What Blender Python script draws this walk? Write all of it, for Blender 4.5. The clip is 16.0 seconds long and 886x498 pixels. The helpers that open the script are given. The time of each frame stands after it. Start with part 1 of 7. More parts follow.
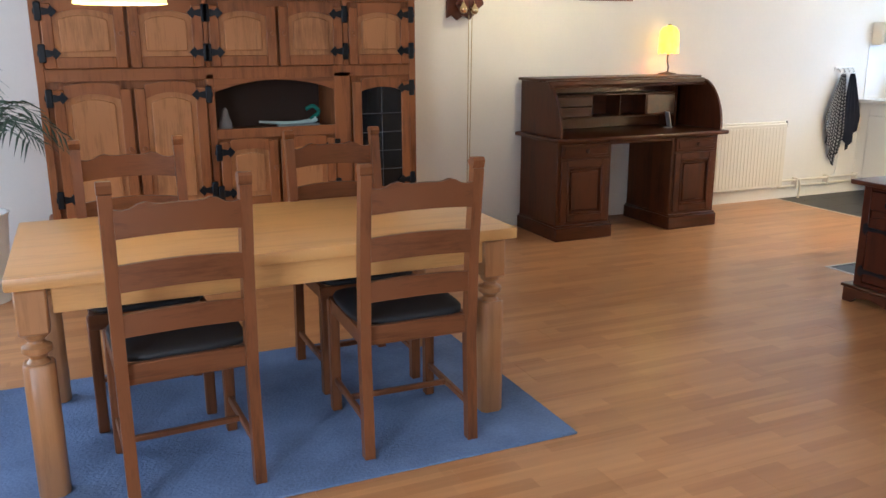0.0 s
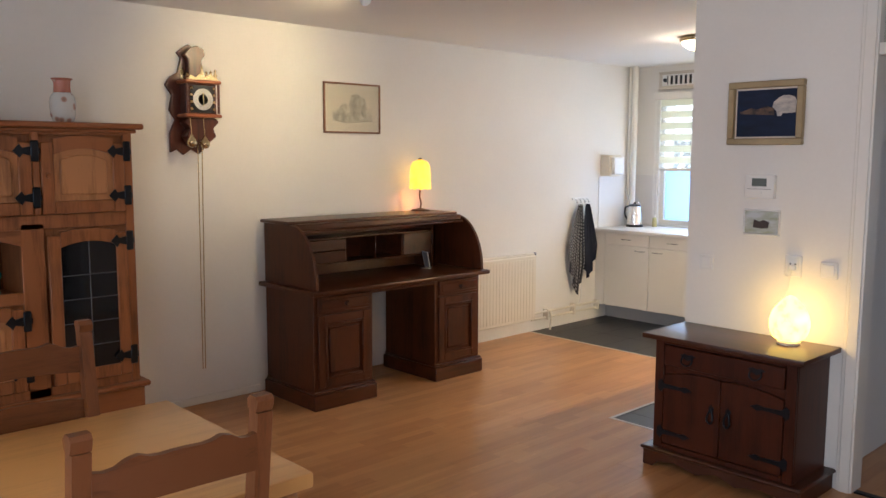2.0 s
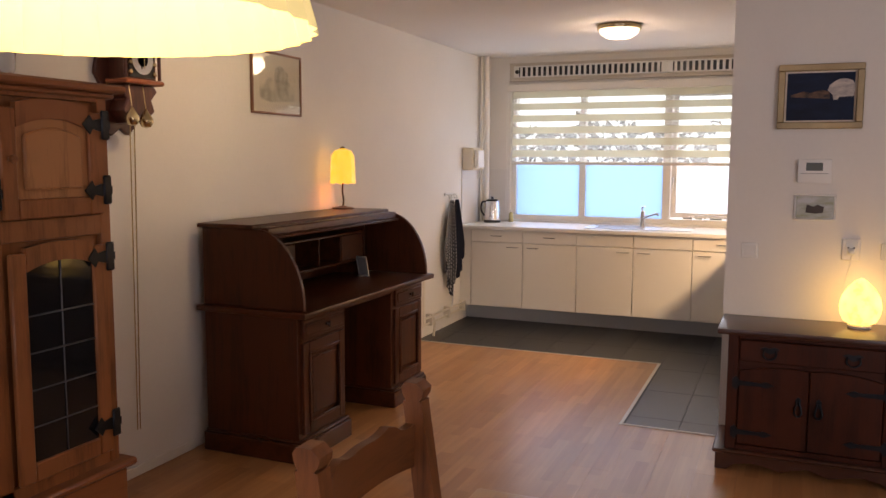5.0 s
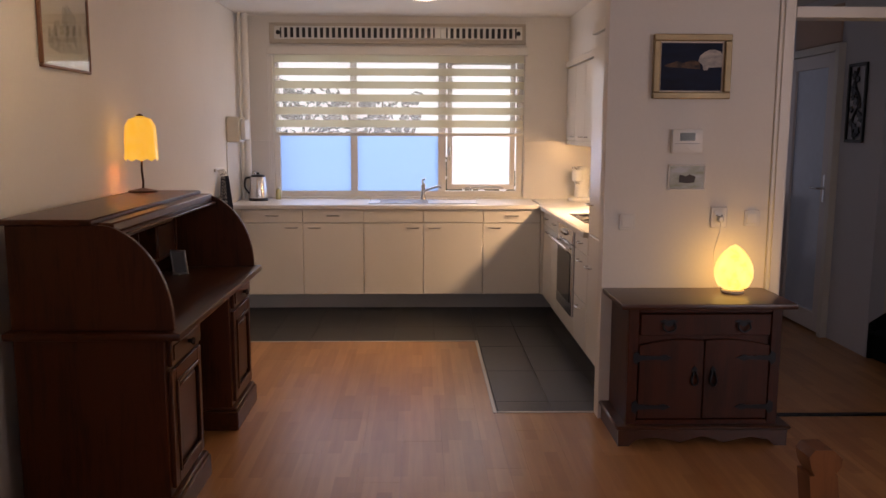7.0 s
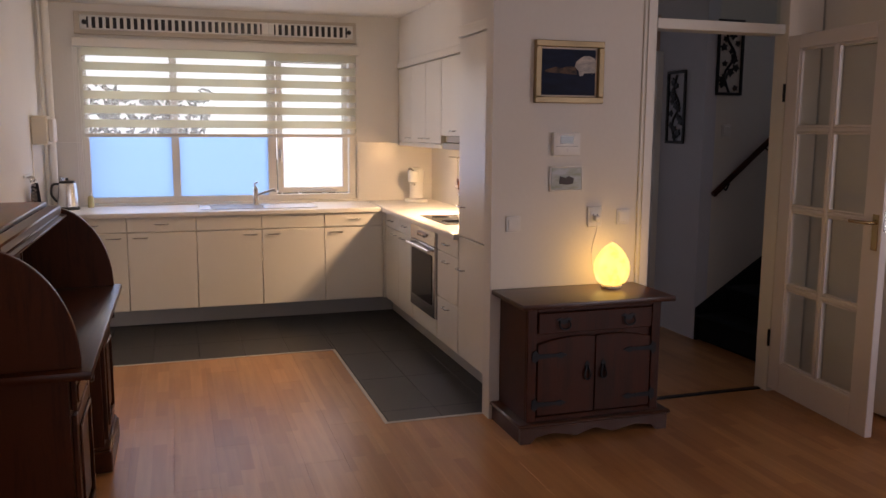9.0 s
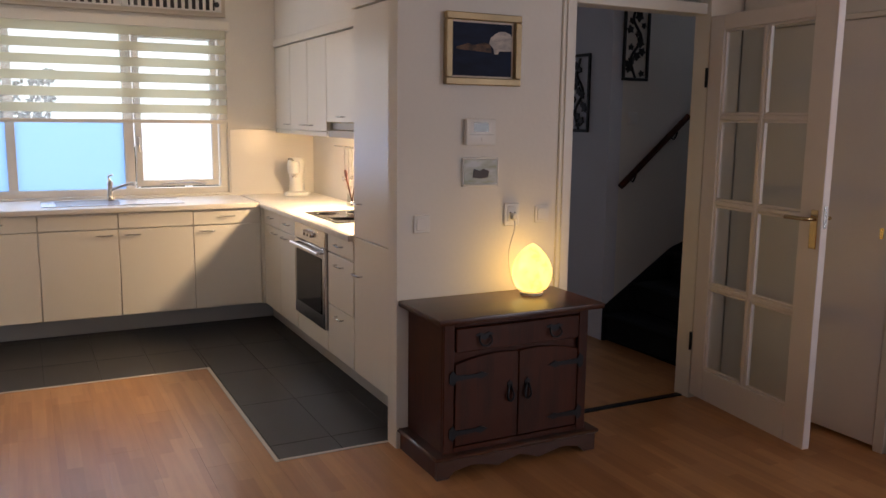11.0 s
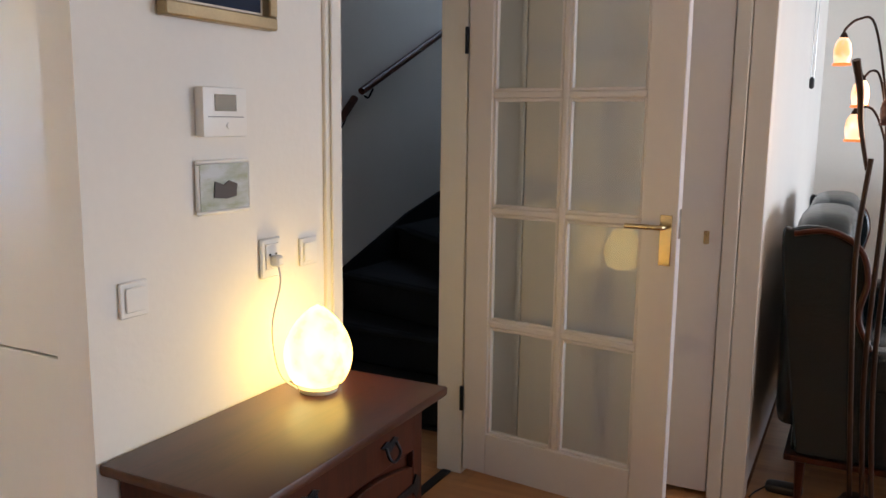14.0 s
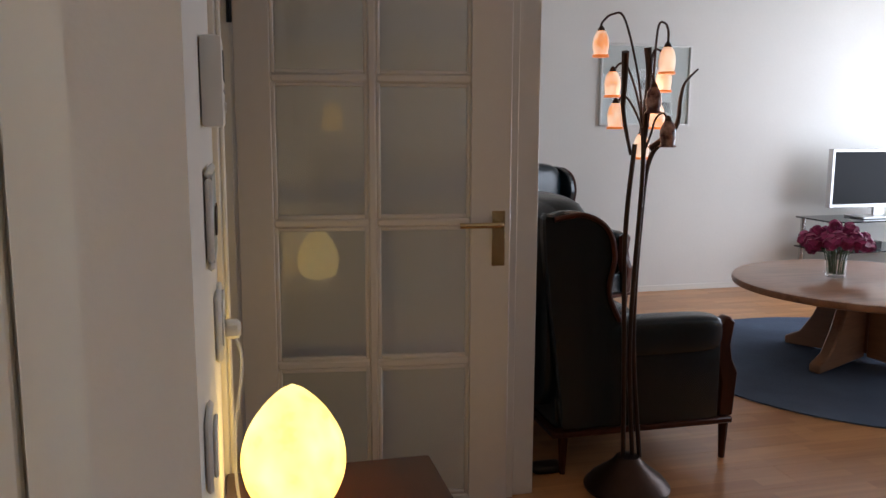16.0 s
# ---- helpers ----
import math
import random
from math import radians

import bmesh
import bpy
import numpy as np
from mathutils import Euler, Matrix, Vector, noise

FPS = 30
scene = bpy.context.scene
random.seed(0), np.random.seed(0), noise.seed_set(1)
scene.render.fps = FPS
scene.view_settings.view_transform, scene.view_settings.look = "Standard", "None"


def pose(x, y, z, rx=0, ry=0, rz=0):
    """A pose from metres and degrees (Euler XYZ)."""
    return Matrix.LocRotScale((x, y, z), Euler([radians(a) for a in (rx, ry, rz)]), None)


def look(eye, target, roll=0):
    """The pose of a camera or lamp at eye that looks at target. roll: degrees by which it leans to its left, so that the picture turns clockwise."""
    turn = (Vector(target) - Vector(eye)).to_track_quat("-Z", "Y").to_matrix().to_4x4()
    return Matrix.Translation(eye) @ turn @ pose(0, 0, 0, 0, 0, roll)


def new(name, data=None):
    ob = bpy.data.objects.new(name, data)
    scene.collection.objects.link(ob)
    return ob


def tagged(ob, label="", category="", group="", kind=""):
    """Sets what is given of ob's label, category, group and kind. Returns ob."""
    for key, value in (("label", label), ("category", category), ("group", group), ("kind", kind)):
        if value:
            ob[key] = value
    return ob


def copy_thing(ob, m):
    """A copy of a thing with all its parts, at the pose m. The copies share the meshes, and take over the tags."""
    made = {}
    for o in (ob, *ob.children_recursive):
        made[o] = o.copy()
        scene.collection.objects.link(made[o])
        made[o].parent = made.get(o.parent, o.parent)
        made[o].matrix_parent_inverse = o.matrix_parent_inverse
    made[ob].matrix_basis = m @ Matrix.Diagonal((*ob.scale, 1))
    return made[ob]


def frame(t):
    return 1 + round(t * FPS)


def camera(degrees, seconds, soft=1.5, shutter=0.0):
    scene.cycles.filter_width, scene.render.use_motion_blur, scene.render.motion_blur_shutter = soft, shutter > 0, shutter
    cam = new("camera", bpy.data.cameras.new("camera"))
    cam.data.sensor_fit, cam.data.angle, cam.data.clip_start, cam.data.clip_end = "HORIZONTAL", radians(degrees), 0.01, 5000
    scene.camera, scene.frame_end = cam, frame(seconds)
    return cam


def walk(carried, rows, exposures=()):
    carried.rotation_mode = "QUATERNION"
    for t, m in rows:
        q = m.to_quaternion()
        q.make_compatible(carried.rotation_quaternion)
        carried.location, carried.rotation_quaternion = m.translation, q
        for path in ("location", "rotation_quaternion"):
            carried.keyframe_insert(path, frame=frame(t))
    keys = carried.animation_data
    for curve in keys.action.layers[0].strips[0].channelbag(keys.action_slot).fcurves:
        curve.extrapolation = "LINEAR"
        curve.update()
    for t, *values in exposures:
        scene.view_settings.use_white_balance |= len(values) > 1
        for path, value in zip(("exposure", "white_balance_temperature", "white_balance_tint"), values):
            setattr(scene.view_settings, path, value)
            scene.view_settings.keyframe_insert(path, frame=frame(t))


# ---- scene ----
cam = camera(56.5, 16.0)
PATH = [
    (0, (-0.167, -0.265, 1.461), (0.605, 1.514, 0.972), -0.2),
    (0.5, (-0.043, -0.177, 1.521), (0.819, 1.571, 1.072), -0.4),
    (1, (0.038, 0.021, 1.617), (1.13, 1.654, 1.238), -0.0),
    (1.5, (0.059, 0.3, 1.656), (1.342, 1.806, 1.363), 0.1),
    (2, (0.114, 0.657, 1.62), (1.473, 2.106, 1.392), 0.2),
    (2.5, (0.155, 1.001, 1.602), (1.545, 2.426, 1.402), 0.2),
    (3, (0.071, 1.382, 1.583), (1.562, 2.701, 1.393), 0.5),
    (3.5, (0.032, 1.701, 1.553), (1.649, 2.863, 1.364), 0.4),
    (3.7, (0.01, 1.844, 1.533), (1.671, 2.942, 1.351), 0.6),
    (4.75, (-0.42, 2.55, 1.52), (1.40, 3.36, 1.31), 0.4),
    (5.8, (-0.21, 3.276, 1.501), (1.703, 3.811, 1.264), 0.2),
    (6, (-0.201, 3.406, 1.499), (1.74, 3.817, 1.253), 0.3),
    (6.5, (-0.099, 3.686, 1.531), (1.877, 3.833, 1.256), 0.0),
    (7, (-0.02, 3.955, 1.511), (1.959, 3.903, 1.227), 0.2),
    (7.5, (0.063, 4.208, 1.526), (2.026, 3.961, 1.234), 0.2),
    (8, (0.177, 4.383, 1.522), (2.117, 3.992, 1.231), 0.2),
    (8.5, (0.208, 4.49, 1.535), (2.121, 3.984, 1.243), 0.3),
    (9, (0.207, 4.558, 1.533), (2.091, 3.951, 1.247), 0.3),
    (9.2, (0.2, 4.563, 1.534), (2.073, 3.922, 1.249), 0.4),
    (11.3, (1.013, 4.487, 1.516), (2.712, 3.478, 1.21), 0.7),
    (11.5, (1.145, 4.516, 1.505), (2.789, 3.418, 1.206), 0.7),
    (12, (1.49, 4.452, 1.493), (3.018, 3.197, 1.194), 0.7),
    (12.5, (1.823, 4.43, 1.463), (3.244, 3.054, 1.168), 0.8),
    (13, (2.118, 4.4, 1.462), (3.398, 2.893, 1.162), 0.8),
    (13.5, (2.428, 4.303, 1.449), (3.533, 2.662, 1.154), 0.7),
    (14, (2.745, 4.182, 1.452), (3.641, 2.421, 1.141), 0.7),
    (14.5, (3.053, 4.087, 1.447), (3.614, 2.192, 1.14), 0.7),
    (15, (3.399, 3.957, 1.413), (3.655, 1.997, 1.111), 0.4),
    (15.5, (3.781, 3.887, 1.403), (3.676, 1.913, 1.1), 0.3),
    (16, (4.126, 3.82, 1.408), (3.647, 1.901, 1.109), 0.2),
]
walk(cam, [(t, look(eye, target, roll)) for t, eye, target, roll in PATH],
     [(0.0, 0.0, 5600, 9), (0.5, -0.2, 5700, 9), (1.5, -0.25, 5900, 11), (2.5, -0.75, 6250, 17), (3.5, -0.98, 6750, 20), (6.0, -1.25, 7250, 32), (7.0, -1.6, 7350, 33), (9.0, -1.52, 7100, 30), (11.5, -1.2, 6450, 19), (12.5, -0.9, 6050, 16), (13.5, -0.48, 6050, 14), (14.5, -0.02, 6000, 10), (15.0, -0.2, 5950, 10), (16.0, -1.15, 6000, 13)])

# ---- plan ----
NORTH, EAST, SOUTH, WEST = 5.55, 7.42, -2.48, -2.3
PART_X, PART_X2, PART_END = 4.17, 4.27, 3.02
KITCHEN_S, HALL_N, HALL_S, STAIR_X = 2.34, 2.24, 0.95, 5.33
CLOSET_X, CLOSET_Y = 3.06, 0.99
CEIL = 2.5
TILE_X, TILE_Y = 5.80, 3.56

# ---- world, sun, large lights ----
world = bpy.data.worlds.new("world")
scene.world = world
world.use_nodes = True
wn = world.node_tree.nodes
sky = wn.new("ShaderNodeTexSky")
sky.sky_type, sky.sun_disc = "NISHITA", False
sky.sun_elevation, sky.sun_rotation = radians(51), radians(182)
wn["Background"].inputs["Strength"].default_value = 0.15
world.node_tree.links.new(sky.outputs[0], wn["Background"].inputs[0])

sun = new("sun", bpy.data.lights.new("sun", "SUN"))
sun.data.energy, sun.data.angle, sun.data.color = 2.6, radians(14), (1, 0.95, 0.88)
sun.matrix_world = look((-0.12, -4, 5), (0, 0, 0))


def area(name, eye, target, w, h, power, color):
    ob = new(name, bpy.data.lights.new(name, "AREA"))
    ob.data.shape, ob.data.size, ob.data.size_y, ob.data.energy, ob.data.color = "RECTANGLE", w, h, power, color
    ob.matrix_world = look(eye, target)
    return ob


def bulb(name, place, power, color, radius=0.03):
    ob = new(name, bpy.data.lights.new(name, "POINT"))
    ob.data.energy, ob.data.color, ob.data.shadow_soft_size = power, color, radius
    ob.location = place
    return ob


area("daylight_living", (WEST + 0.36, -0.75, 1.35), (3, -2.0, 0.75), 2.9, 1.7, 180, (0.86, 0.92, 1.0))
area("daylight_dining", (WEST + 0.02, 3.9, 1.35), (3, 3.7, 0.9), 2.4, 1.9, 52, (0.8, 0.88, 1.0))
area("daylight_kitchen", (EAST - 0.06, 4.15, 1.5), (4, 4.15, 1.5), 2.1, 1.1, 13, (0.78, 0.88, 1.0))
area("daylight_kitchen_outside", (EAST + 0.25, 4.15, 1.55), (4, 4.15, 1.5), 2.2, 1.25, 26, (0.78, 0.88, 1.0))
area("daylight_hall", (7.3, 1.6, 1.3), (5.0, 1.6, 1.2), 0.9, 1.8, 3.0, (0.65, 0.78, 1.0))
# fill lamp added in the closed stairwell to lift the steps, without a known source
area("daylight_upstairs", (4.85, -1.6, 3.85), (4.85, -0.8, 1.0), 0.8, 0.8, 13, (0.62, 0.76, 1.0))
spot = new("ceiling_spot_light", bpy.data.lights.new("ceiling_spot_light", "SPOT"))
spot.data.energy, spot.data.color, spot.data.spot_size, spot.data.spot_blend, spot.data.shadow_soft_size = 62, (1, 0.77, 0.42), radians(96), 1.0, 0.03
spot.matrix_world = look((2.97, 4.32, 2.40), (3.02, 5.5, 1.95))
bulb("kitchen_ceiling_bulb", (5.83, 3.93, 2.34), 12, (1, 0.8, 0.55), 0.08)
area("hood_light", (5.85, 2.52, 1.37), (5.85, 2.52, 0.9), 0.5, 0.12, 75, (1, 0.76, 0.44))
bulb("hood_bulb", (6.1, 2.50, 1.34), 38, (1, 0.66, 0.28), 0.03)
bulb("egg_bulb", (4.043, 2.38, 0.82), 3.6, (1, 0.58, 0.10), 0.05)
bulb("desk_lamp_bulb", (4.33, 5.41, 1.47), 2.8, (1, 0.66, 0.22), 0.04)
bulb("pendant_bulb", (0.01, 3.17, 1.72), 9, (1, 0.8, 0.5), 0.04)
bulb("flower_lamp_bulb", (2.62, 1.0, 1.50), 5, (1, 0.66, 0.42), 0.12)


# ---- mesh helpers ----
def bx(x0, y0, z0, x1, y1, z1, b=0.003, seg=1):
    bm = bmesh.new()
    bmesh.ops.create_cube(bm, size=1)
    for v in bm.verts:
        v.co = Vector(((x0 + x1) / 2 + v.co.x * (x1 - x0), (y0 + y1) / 2 + v.co.y * (y1 - y0), (z0 + z1) / 2 + v.co.z * (z1 - z0)))
    b = min(b, 0.45 * min(abs(x1 - x0), abs(y1 - y0), abs(z1 - z0)))
    if b > 0:
        bmesh.ops.bevel(bm, geom=bm.edges[:], offset=b, segments=seg, affect="EDGES", profile=0.6)
    return bm


def join(*bms):
    out = bmesh.new()
    for bm in bms:
        me = bpy.data.meshes.new("tmp")
        bm.to_mesh(me)
        bm.free()
        out.from_mesh(me)
        bpy.data.meshes.remove(me)
    return out


def moved(bm, m):
    bm.transform(m)
    return bm


def lathe(profile, at=(0, 0, 0), seg=24):
    bm = bmesh.new()
    rings = []
    for r, z in profile:
        rings.append([bm.verts.new((at[0] + r * math.cos(2 * math.pi * k / seg), at[1] + r * math.sin(2 * math.pi * k / seg), at[2] + z)) for k in range(seg)])
    for a, b in zip(rings, rings[1:]):
        for k in range(seg):
            bm.faces.new((a[k], a[(k + 1) % seg], b[(k + 1) % seg], b[k]))
    if profile[0][0] > 1e-5:
        bm.faces.new(list(reversed(rings[0])))
    if profile[-1][0] > 1e-5:
        bm.faces.new(rings[-1])
    bmesh.ops.remove_doubles(bm, verts=bm.verts[:], dist=1e-6)
    return bm


def prism(points, axis, a, b, bev=0.0):
    """A flat outline pushed along an axis. Points are (y, z) for x, (x, z) for y, (x, y) for z."""
    bm = bmesh.new()

    def at(p, d):
        return {"x": (d, p[0], p[1]), "y": (p[0], d, p[1]), "z": (p[0], p[1], d)}[axis]
    lo, hi = [bm.verts.new(at(p, a)) for p in points], [bm.verts.new(at(p, b)) for p in points]
    n = len(points)
    bm.faces.new(lo), bm.faces.new(list(reversed(hi)))
    for k in range(n):
        bm.faces.new((lo[k], hi[k], hi[(k + 1) % n], lo[(k + 1) % n]))
    bmesh.ops.recalc_face_normals(bm, faces=bm.faces[:])
    if bev:
        bmesh.ops.bevel(bm, geom=[e for e in bm.edges if e.calc_face_angle(0) > 0.5], offset=bev, segments=1, affect="EDGES")
    return bm


def strip_between(low, high, axis, a, b):
    """A board whose lower and upper edges are two lines of the same number of points."""
    bm = bmesh.new()

    def at(p, d):
        return {"x": (d, p[0], p[1]), "y": (p[0], d, p[1]), "z": (p[0], p[1], d)}[axis]
    q = [[bm.verts.new(at(p, d)) for p in line] for line in (low, high) for d in (a, b)]
    for k in range(len(low) - 1):
        for s, t in ((0, 1), (1, 3), (3, 2), (2, 0)):
            bm.faces.new((q[s][k], q[s][k + 1], q[t][k + 1], q[t][k]))
    bm.faces.new([q[s][0] for s in (0, 1, 3, 2)]), bm.faces.new([q[s][-1] for s in (0, 1, 3, 2)])
    bmesh.ops.recalc_face_normals(bm, faces=bm.faces[:])
    return bm


def smooth_line(points, n=6):
    pts = [Vector(p) for p in points]
    if len(pts) < 3:
        return pts
    out = []
    for k in range(len(pts) - 1):
        p0, p1, p2, p3 = pts[max(k - 1, 0)], pts[k], pts[k + 1], pts[min(k + 2, len(pts) - 1)]
        for s in range(n):
            u = s / n
            out.append(0.5 * ((2 * p1) + (p2 - p0) * u + (2 * p0 - 5 * p1 + 4 * p2 - p3) * u * u + (3 * p1 - p0 - 3 * p2 + p3) * u ** 3))
    return out + [pts[-1]]


def tube(points, r, seg=8, n=6, ends=None):
    """A round bar through the points; ends: radii at the start and the end."""
    pts = smooth_line(points, n)
    bm = bmesh.new()
    rings, side = [], None
    for k, p in enumerate(pts):
        d = (pts[min(k + 1, len(pts) - 1)] - pts[max(k - 1, 0)]).normalized()
        side = (d.orthogonal() if side is None else side - d * side.dot(d)).normalized()
        up = d.cross(side)
        rr = r if ends is None else ends[0] + (ends[1] - ends[0]) * k / (len(pts) - 1)
        rings.append([bm.verts.new(p + rr * (math.cos(2 * math.pi * j / seg) * side + math.sin(2 * math.pi * j / seg) * up)) for j in range(seg)])
    for a, b in zip(rings, rings[1:]):
        for j in range(seg):
            bm.faces.new((a[j], a[(j + 1) % seg], b[(j + 1) % seg], b[j]))
    bm.faces.new(list(reversed(rings[0]))), bm.faces.new(rings[-1])
    bmesh.ops.recalc_face_normals(bm, faces=bm.faces[:])
    return bm


def pillow(x0, y0, z0, x1, y1, z1, puff=0.25, n=8):
    """A stuffed cushion shape in a box."""
    bm = bmesh.new()
    bmesh.ops.create_cube(bm, size=2)
    bmesh.ops.subdivide_edges(bm, edges=bm.edges[:], cuts=n, use_grid_fill=True)
    c = Vector(((x0 + x1) / 2, (y0 + y1) / 2, (z0 + z1) / 2))
    h = Vector(((x1 - x0) / 2, (y1 - y0) / 2, (z1 - z0) / 2))
    for v in bm.verts:
        p = v.co.copy()
        s = (abs(p.x) ** 6 + abs(p.y) ** 6 + abs(p.z) ** 6) ** (1 / 6)
        ball = p / s
        q = p.lerp(ball, 0.9)
        k = 1 - puff * 0.5 * (q.x * q.x + q.y * q.y + q.z * q.z - max(q.x * q.x, q.y * q.y, q.z * q.z)) * 0.5
        v.co = c + Vector((q.x * h.x, q.y * h.y, q.z * h.z)) * k
    return bm


def mesh_of(name, bm, material, smooth=True):
    me = bpy.data.meshes.new(name)
    bm.to_mesh(me)
    bm.free()
    me.materials.append(material)
    if smooth:
        me.polygons.foreach_set("use_smooth", [True] * len(me.polygons))
        me.set_sharp_from_angle(angle=radians(38))
    return me


def part(name, bm, material, parent, label="", kind=""):
    ob = new(name, mesh_of(name, bm, material))
    ob.parent = parent
    return tagged(ob, label, "", "", kind)


def thing(name, place, turn, label, category, group=""):
    ob = new(name)
    ob.empty_display_size = 0.1
    ob.location, ob.rotation_euler = place, (0, 0, radians(turn))
    return tagged(ob, label, category, group)


def solo(name, bm, material, place, label, category, group="", turn=0, kind=""):
    ob = new(name, mesh_of(name, bm, material))
    ob.location, ob.rotation_euler = place, (0, 0, radians(turn))
    return tagged(ob, label, category, group, kind)


def built(name, bm, material, label=""):
    return solo(name, bm, material, (0, 0, 0), label, "", kind="structure")


# ---- materials ----
def mat(name, color, rough=0.5, metal=0.0, spec=0.5):
    m = bpy.data.materials.new(name)
    m.use_nodes = True
    p = m.node_tree.nodes["Principled BSDF"]
    p.inputs["Base Color"].default_value = (*color, 1)
    p.inputs["Roughness"].default_value, p.inputs["Metallic"].default_value = rough, metal
    p.inputs["Specular IOR Level"].default_value = spec
    return m, m.node_tree.nodes, m.node_tree.links, p


def ramp(nodes, stops):
    r = nodes.new("ShaderNodeValToRGB")
    for k, (pos, col) in enumerate(stops):
        e = r.color_ramp.elements[k] if k < 2 else r.color_ramp.elements.new(pos)
        e.position, e.color = pos, (*col, 1)
    return r


def coords(nodes, links, scale, kind="Object"):
    tc, mp = nodes.new("ShaderNodeTexCoord"), nodes.new("ShaderNodeMapping")
    mp.inputs["Scale"].default_value = scale
    links.new(tc.outputs[kind], mp.inputs[0])
    return mp.outputs[0]


def noise_tex(nodes, links, vec, scale, detail=4, rough=0.55, dist=0.0):
    n = nodes.new("ShaderNodeTexNoise")
    n.inputs["Scale"].default_value, n.inputs["Detail"].default_value = scale, detail
    n.inputs["Roughness"].default_value, n.inputs["Distortion"].default_value = rough, dist
    links.new(vec, n.inputs["Vector"])
    return n.outputs["Fac"]


def bump(nodes, links, p, height, strength, dist=0.002):
    b = nodes.new("ShaderNodeBump")
    b.inputs["Strength"].default_value, b.inputs["Distance"].default_value = strength, dist
    links.new(height, b.inputs["Height"])
    links.new(b.outputs[0], p.inputs["Normal"])


def plain(name, color, rough=0.5, metal=0.0, vary=0.08, scale=12.0, grain=0.15, spec=0.5, dist=0.002):
    """A surface with slight tone changes at two scales and a fine relief."""
    m, nodes, links, p = mat(name, color, rough, metal, spec)
    vec = coords(nodes, links, (1, 1, 1))
    big, fine = noise_tex(nodes, links, vec, scale * 0.15, 3), noise_tex(nodes, links, vec, scale * 6, 5)
    mix = nodes.new("ShaderNodeMath")
    mix.operation = "MULTIPLY_ADD"
    mix.inputs[1].default_value = 0.35
    links.new(fine, mix.inputs[0]), links.new(big, mix.inputs[2])
    r = ramp(nodes, [(0.45, tuple(c * (1 - vary) for c in color)), (0.9, tuple(min(1, c * (1 + vary)) for c in color))])
    links.new(mix.outputs[0], r.inputs[0]), links.new(r.outputs[0], p.inputs["Base Color"])
    rr = nodes.new("ShaderNodeMapRange")
    rr.inputs["To Min"].default_value, rr.inputs["To Max"].default_value = max(0.03, rough - 0.08), min(1, rough + 0.08)
    links.new(big, rr.inputs[0])
    if rough > 0.5:
        links.new(rr.outputs[0], p.inputs["Roughness"])
    bump(nodes, links, p, fine, grain, dist)
    return m


def wood(name, dark, light, axis="z", rough=0.38, scale=1.0, coat=0.15):
    """Stained wood with long grain along an axis, fine pores and cloudy wear."""
    m, nodes, links, p = mat(name, light, rough)
    s = {"x": (1.2, 14, 14), "y": (14, 1.2, 14), "z": (14, 14, 1.2)}[axis]
    vec = coords(nodes, links, tuple(c * scale for c in s))
    g = noise_tex(nodes, links, vec, 1.3, 5, 0.6, 0.3)
    fine = noise_tex(nodes, links, vec, 9, 4, 0.7)
    cloud = noise_tex(nodes, links, coords(nodes, links, (1, 1, 1)), 3.5, 3)
    a = nodes.new("ShaderNodeMath")
    a.operation = "MULTIPLY_ADD"
    a.inputs[1].default_value = 0.45
    links.new(fine, a.inputs[0]), links.new(g, a.inputs[2])
    b = nodes.new("ShaderNodeMath")
    b.operation = "MULTIPLY_ADD"
    b.inputs[1].default_value = 0.5
    links.new(cloud, b.inputs[0]), links.new(a.outputs[0], b.inputs[2])
    r = ramp(nodes, [(0.62, dark), (1.0, light)])
    links.new(b.outputs[0], r.inputs[0]), links.new(r.outputs[0], p.inputs["Base Color"])
    rr = nodes.new("ShaderNodeMapRange")
    rr.inputs["To Min"].default_value, rr.inputs["To Max"].default_value = rough - 0.1, rough + 0.15
    p.inputs["Roughness"].default_value = rough + 0.02
    p.inputs["Specular IOR Level"].default_value = 0.5 if coat > 0.06 else 0.25
    p.inputs["Coat Weight"].default_value, p.inputs["Coat Roughness"].default_value = coat, 0.25
    bump(nodes, links, p, fine, 0.12, 0.0006)
    return m


def glow(name, color, strength, edge=None):
    m, nodes, links, p = mat(name, color, 0.4)
    p.inputs["Emission Color"].default_value = (*color, 1)
    p.inputs["Emission Strength"].default_value = strength
    if edge:
        vec = coords(nodes, links, (1, 1, 1))
        r = ramp(nodes, [(0.35, edge), (0.7, color)])
        links.new(noise_tex(nodes, links, vec, 14, 3), r.inputs[0])
        links.new(r.outputs[0], p.inputs["Emission Color"])
    return m


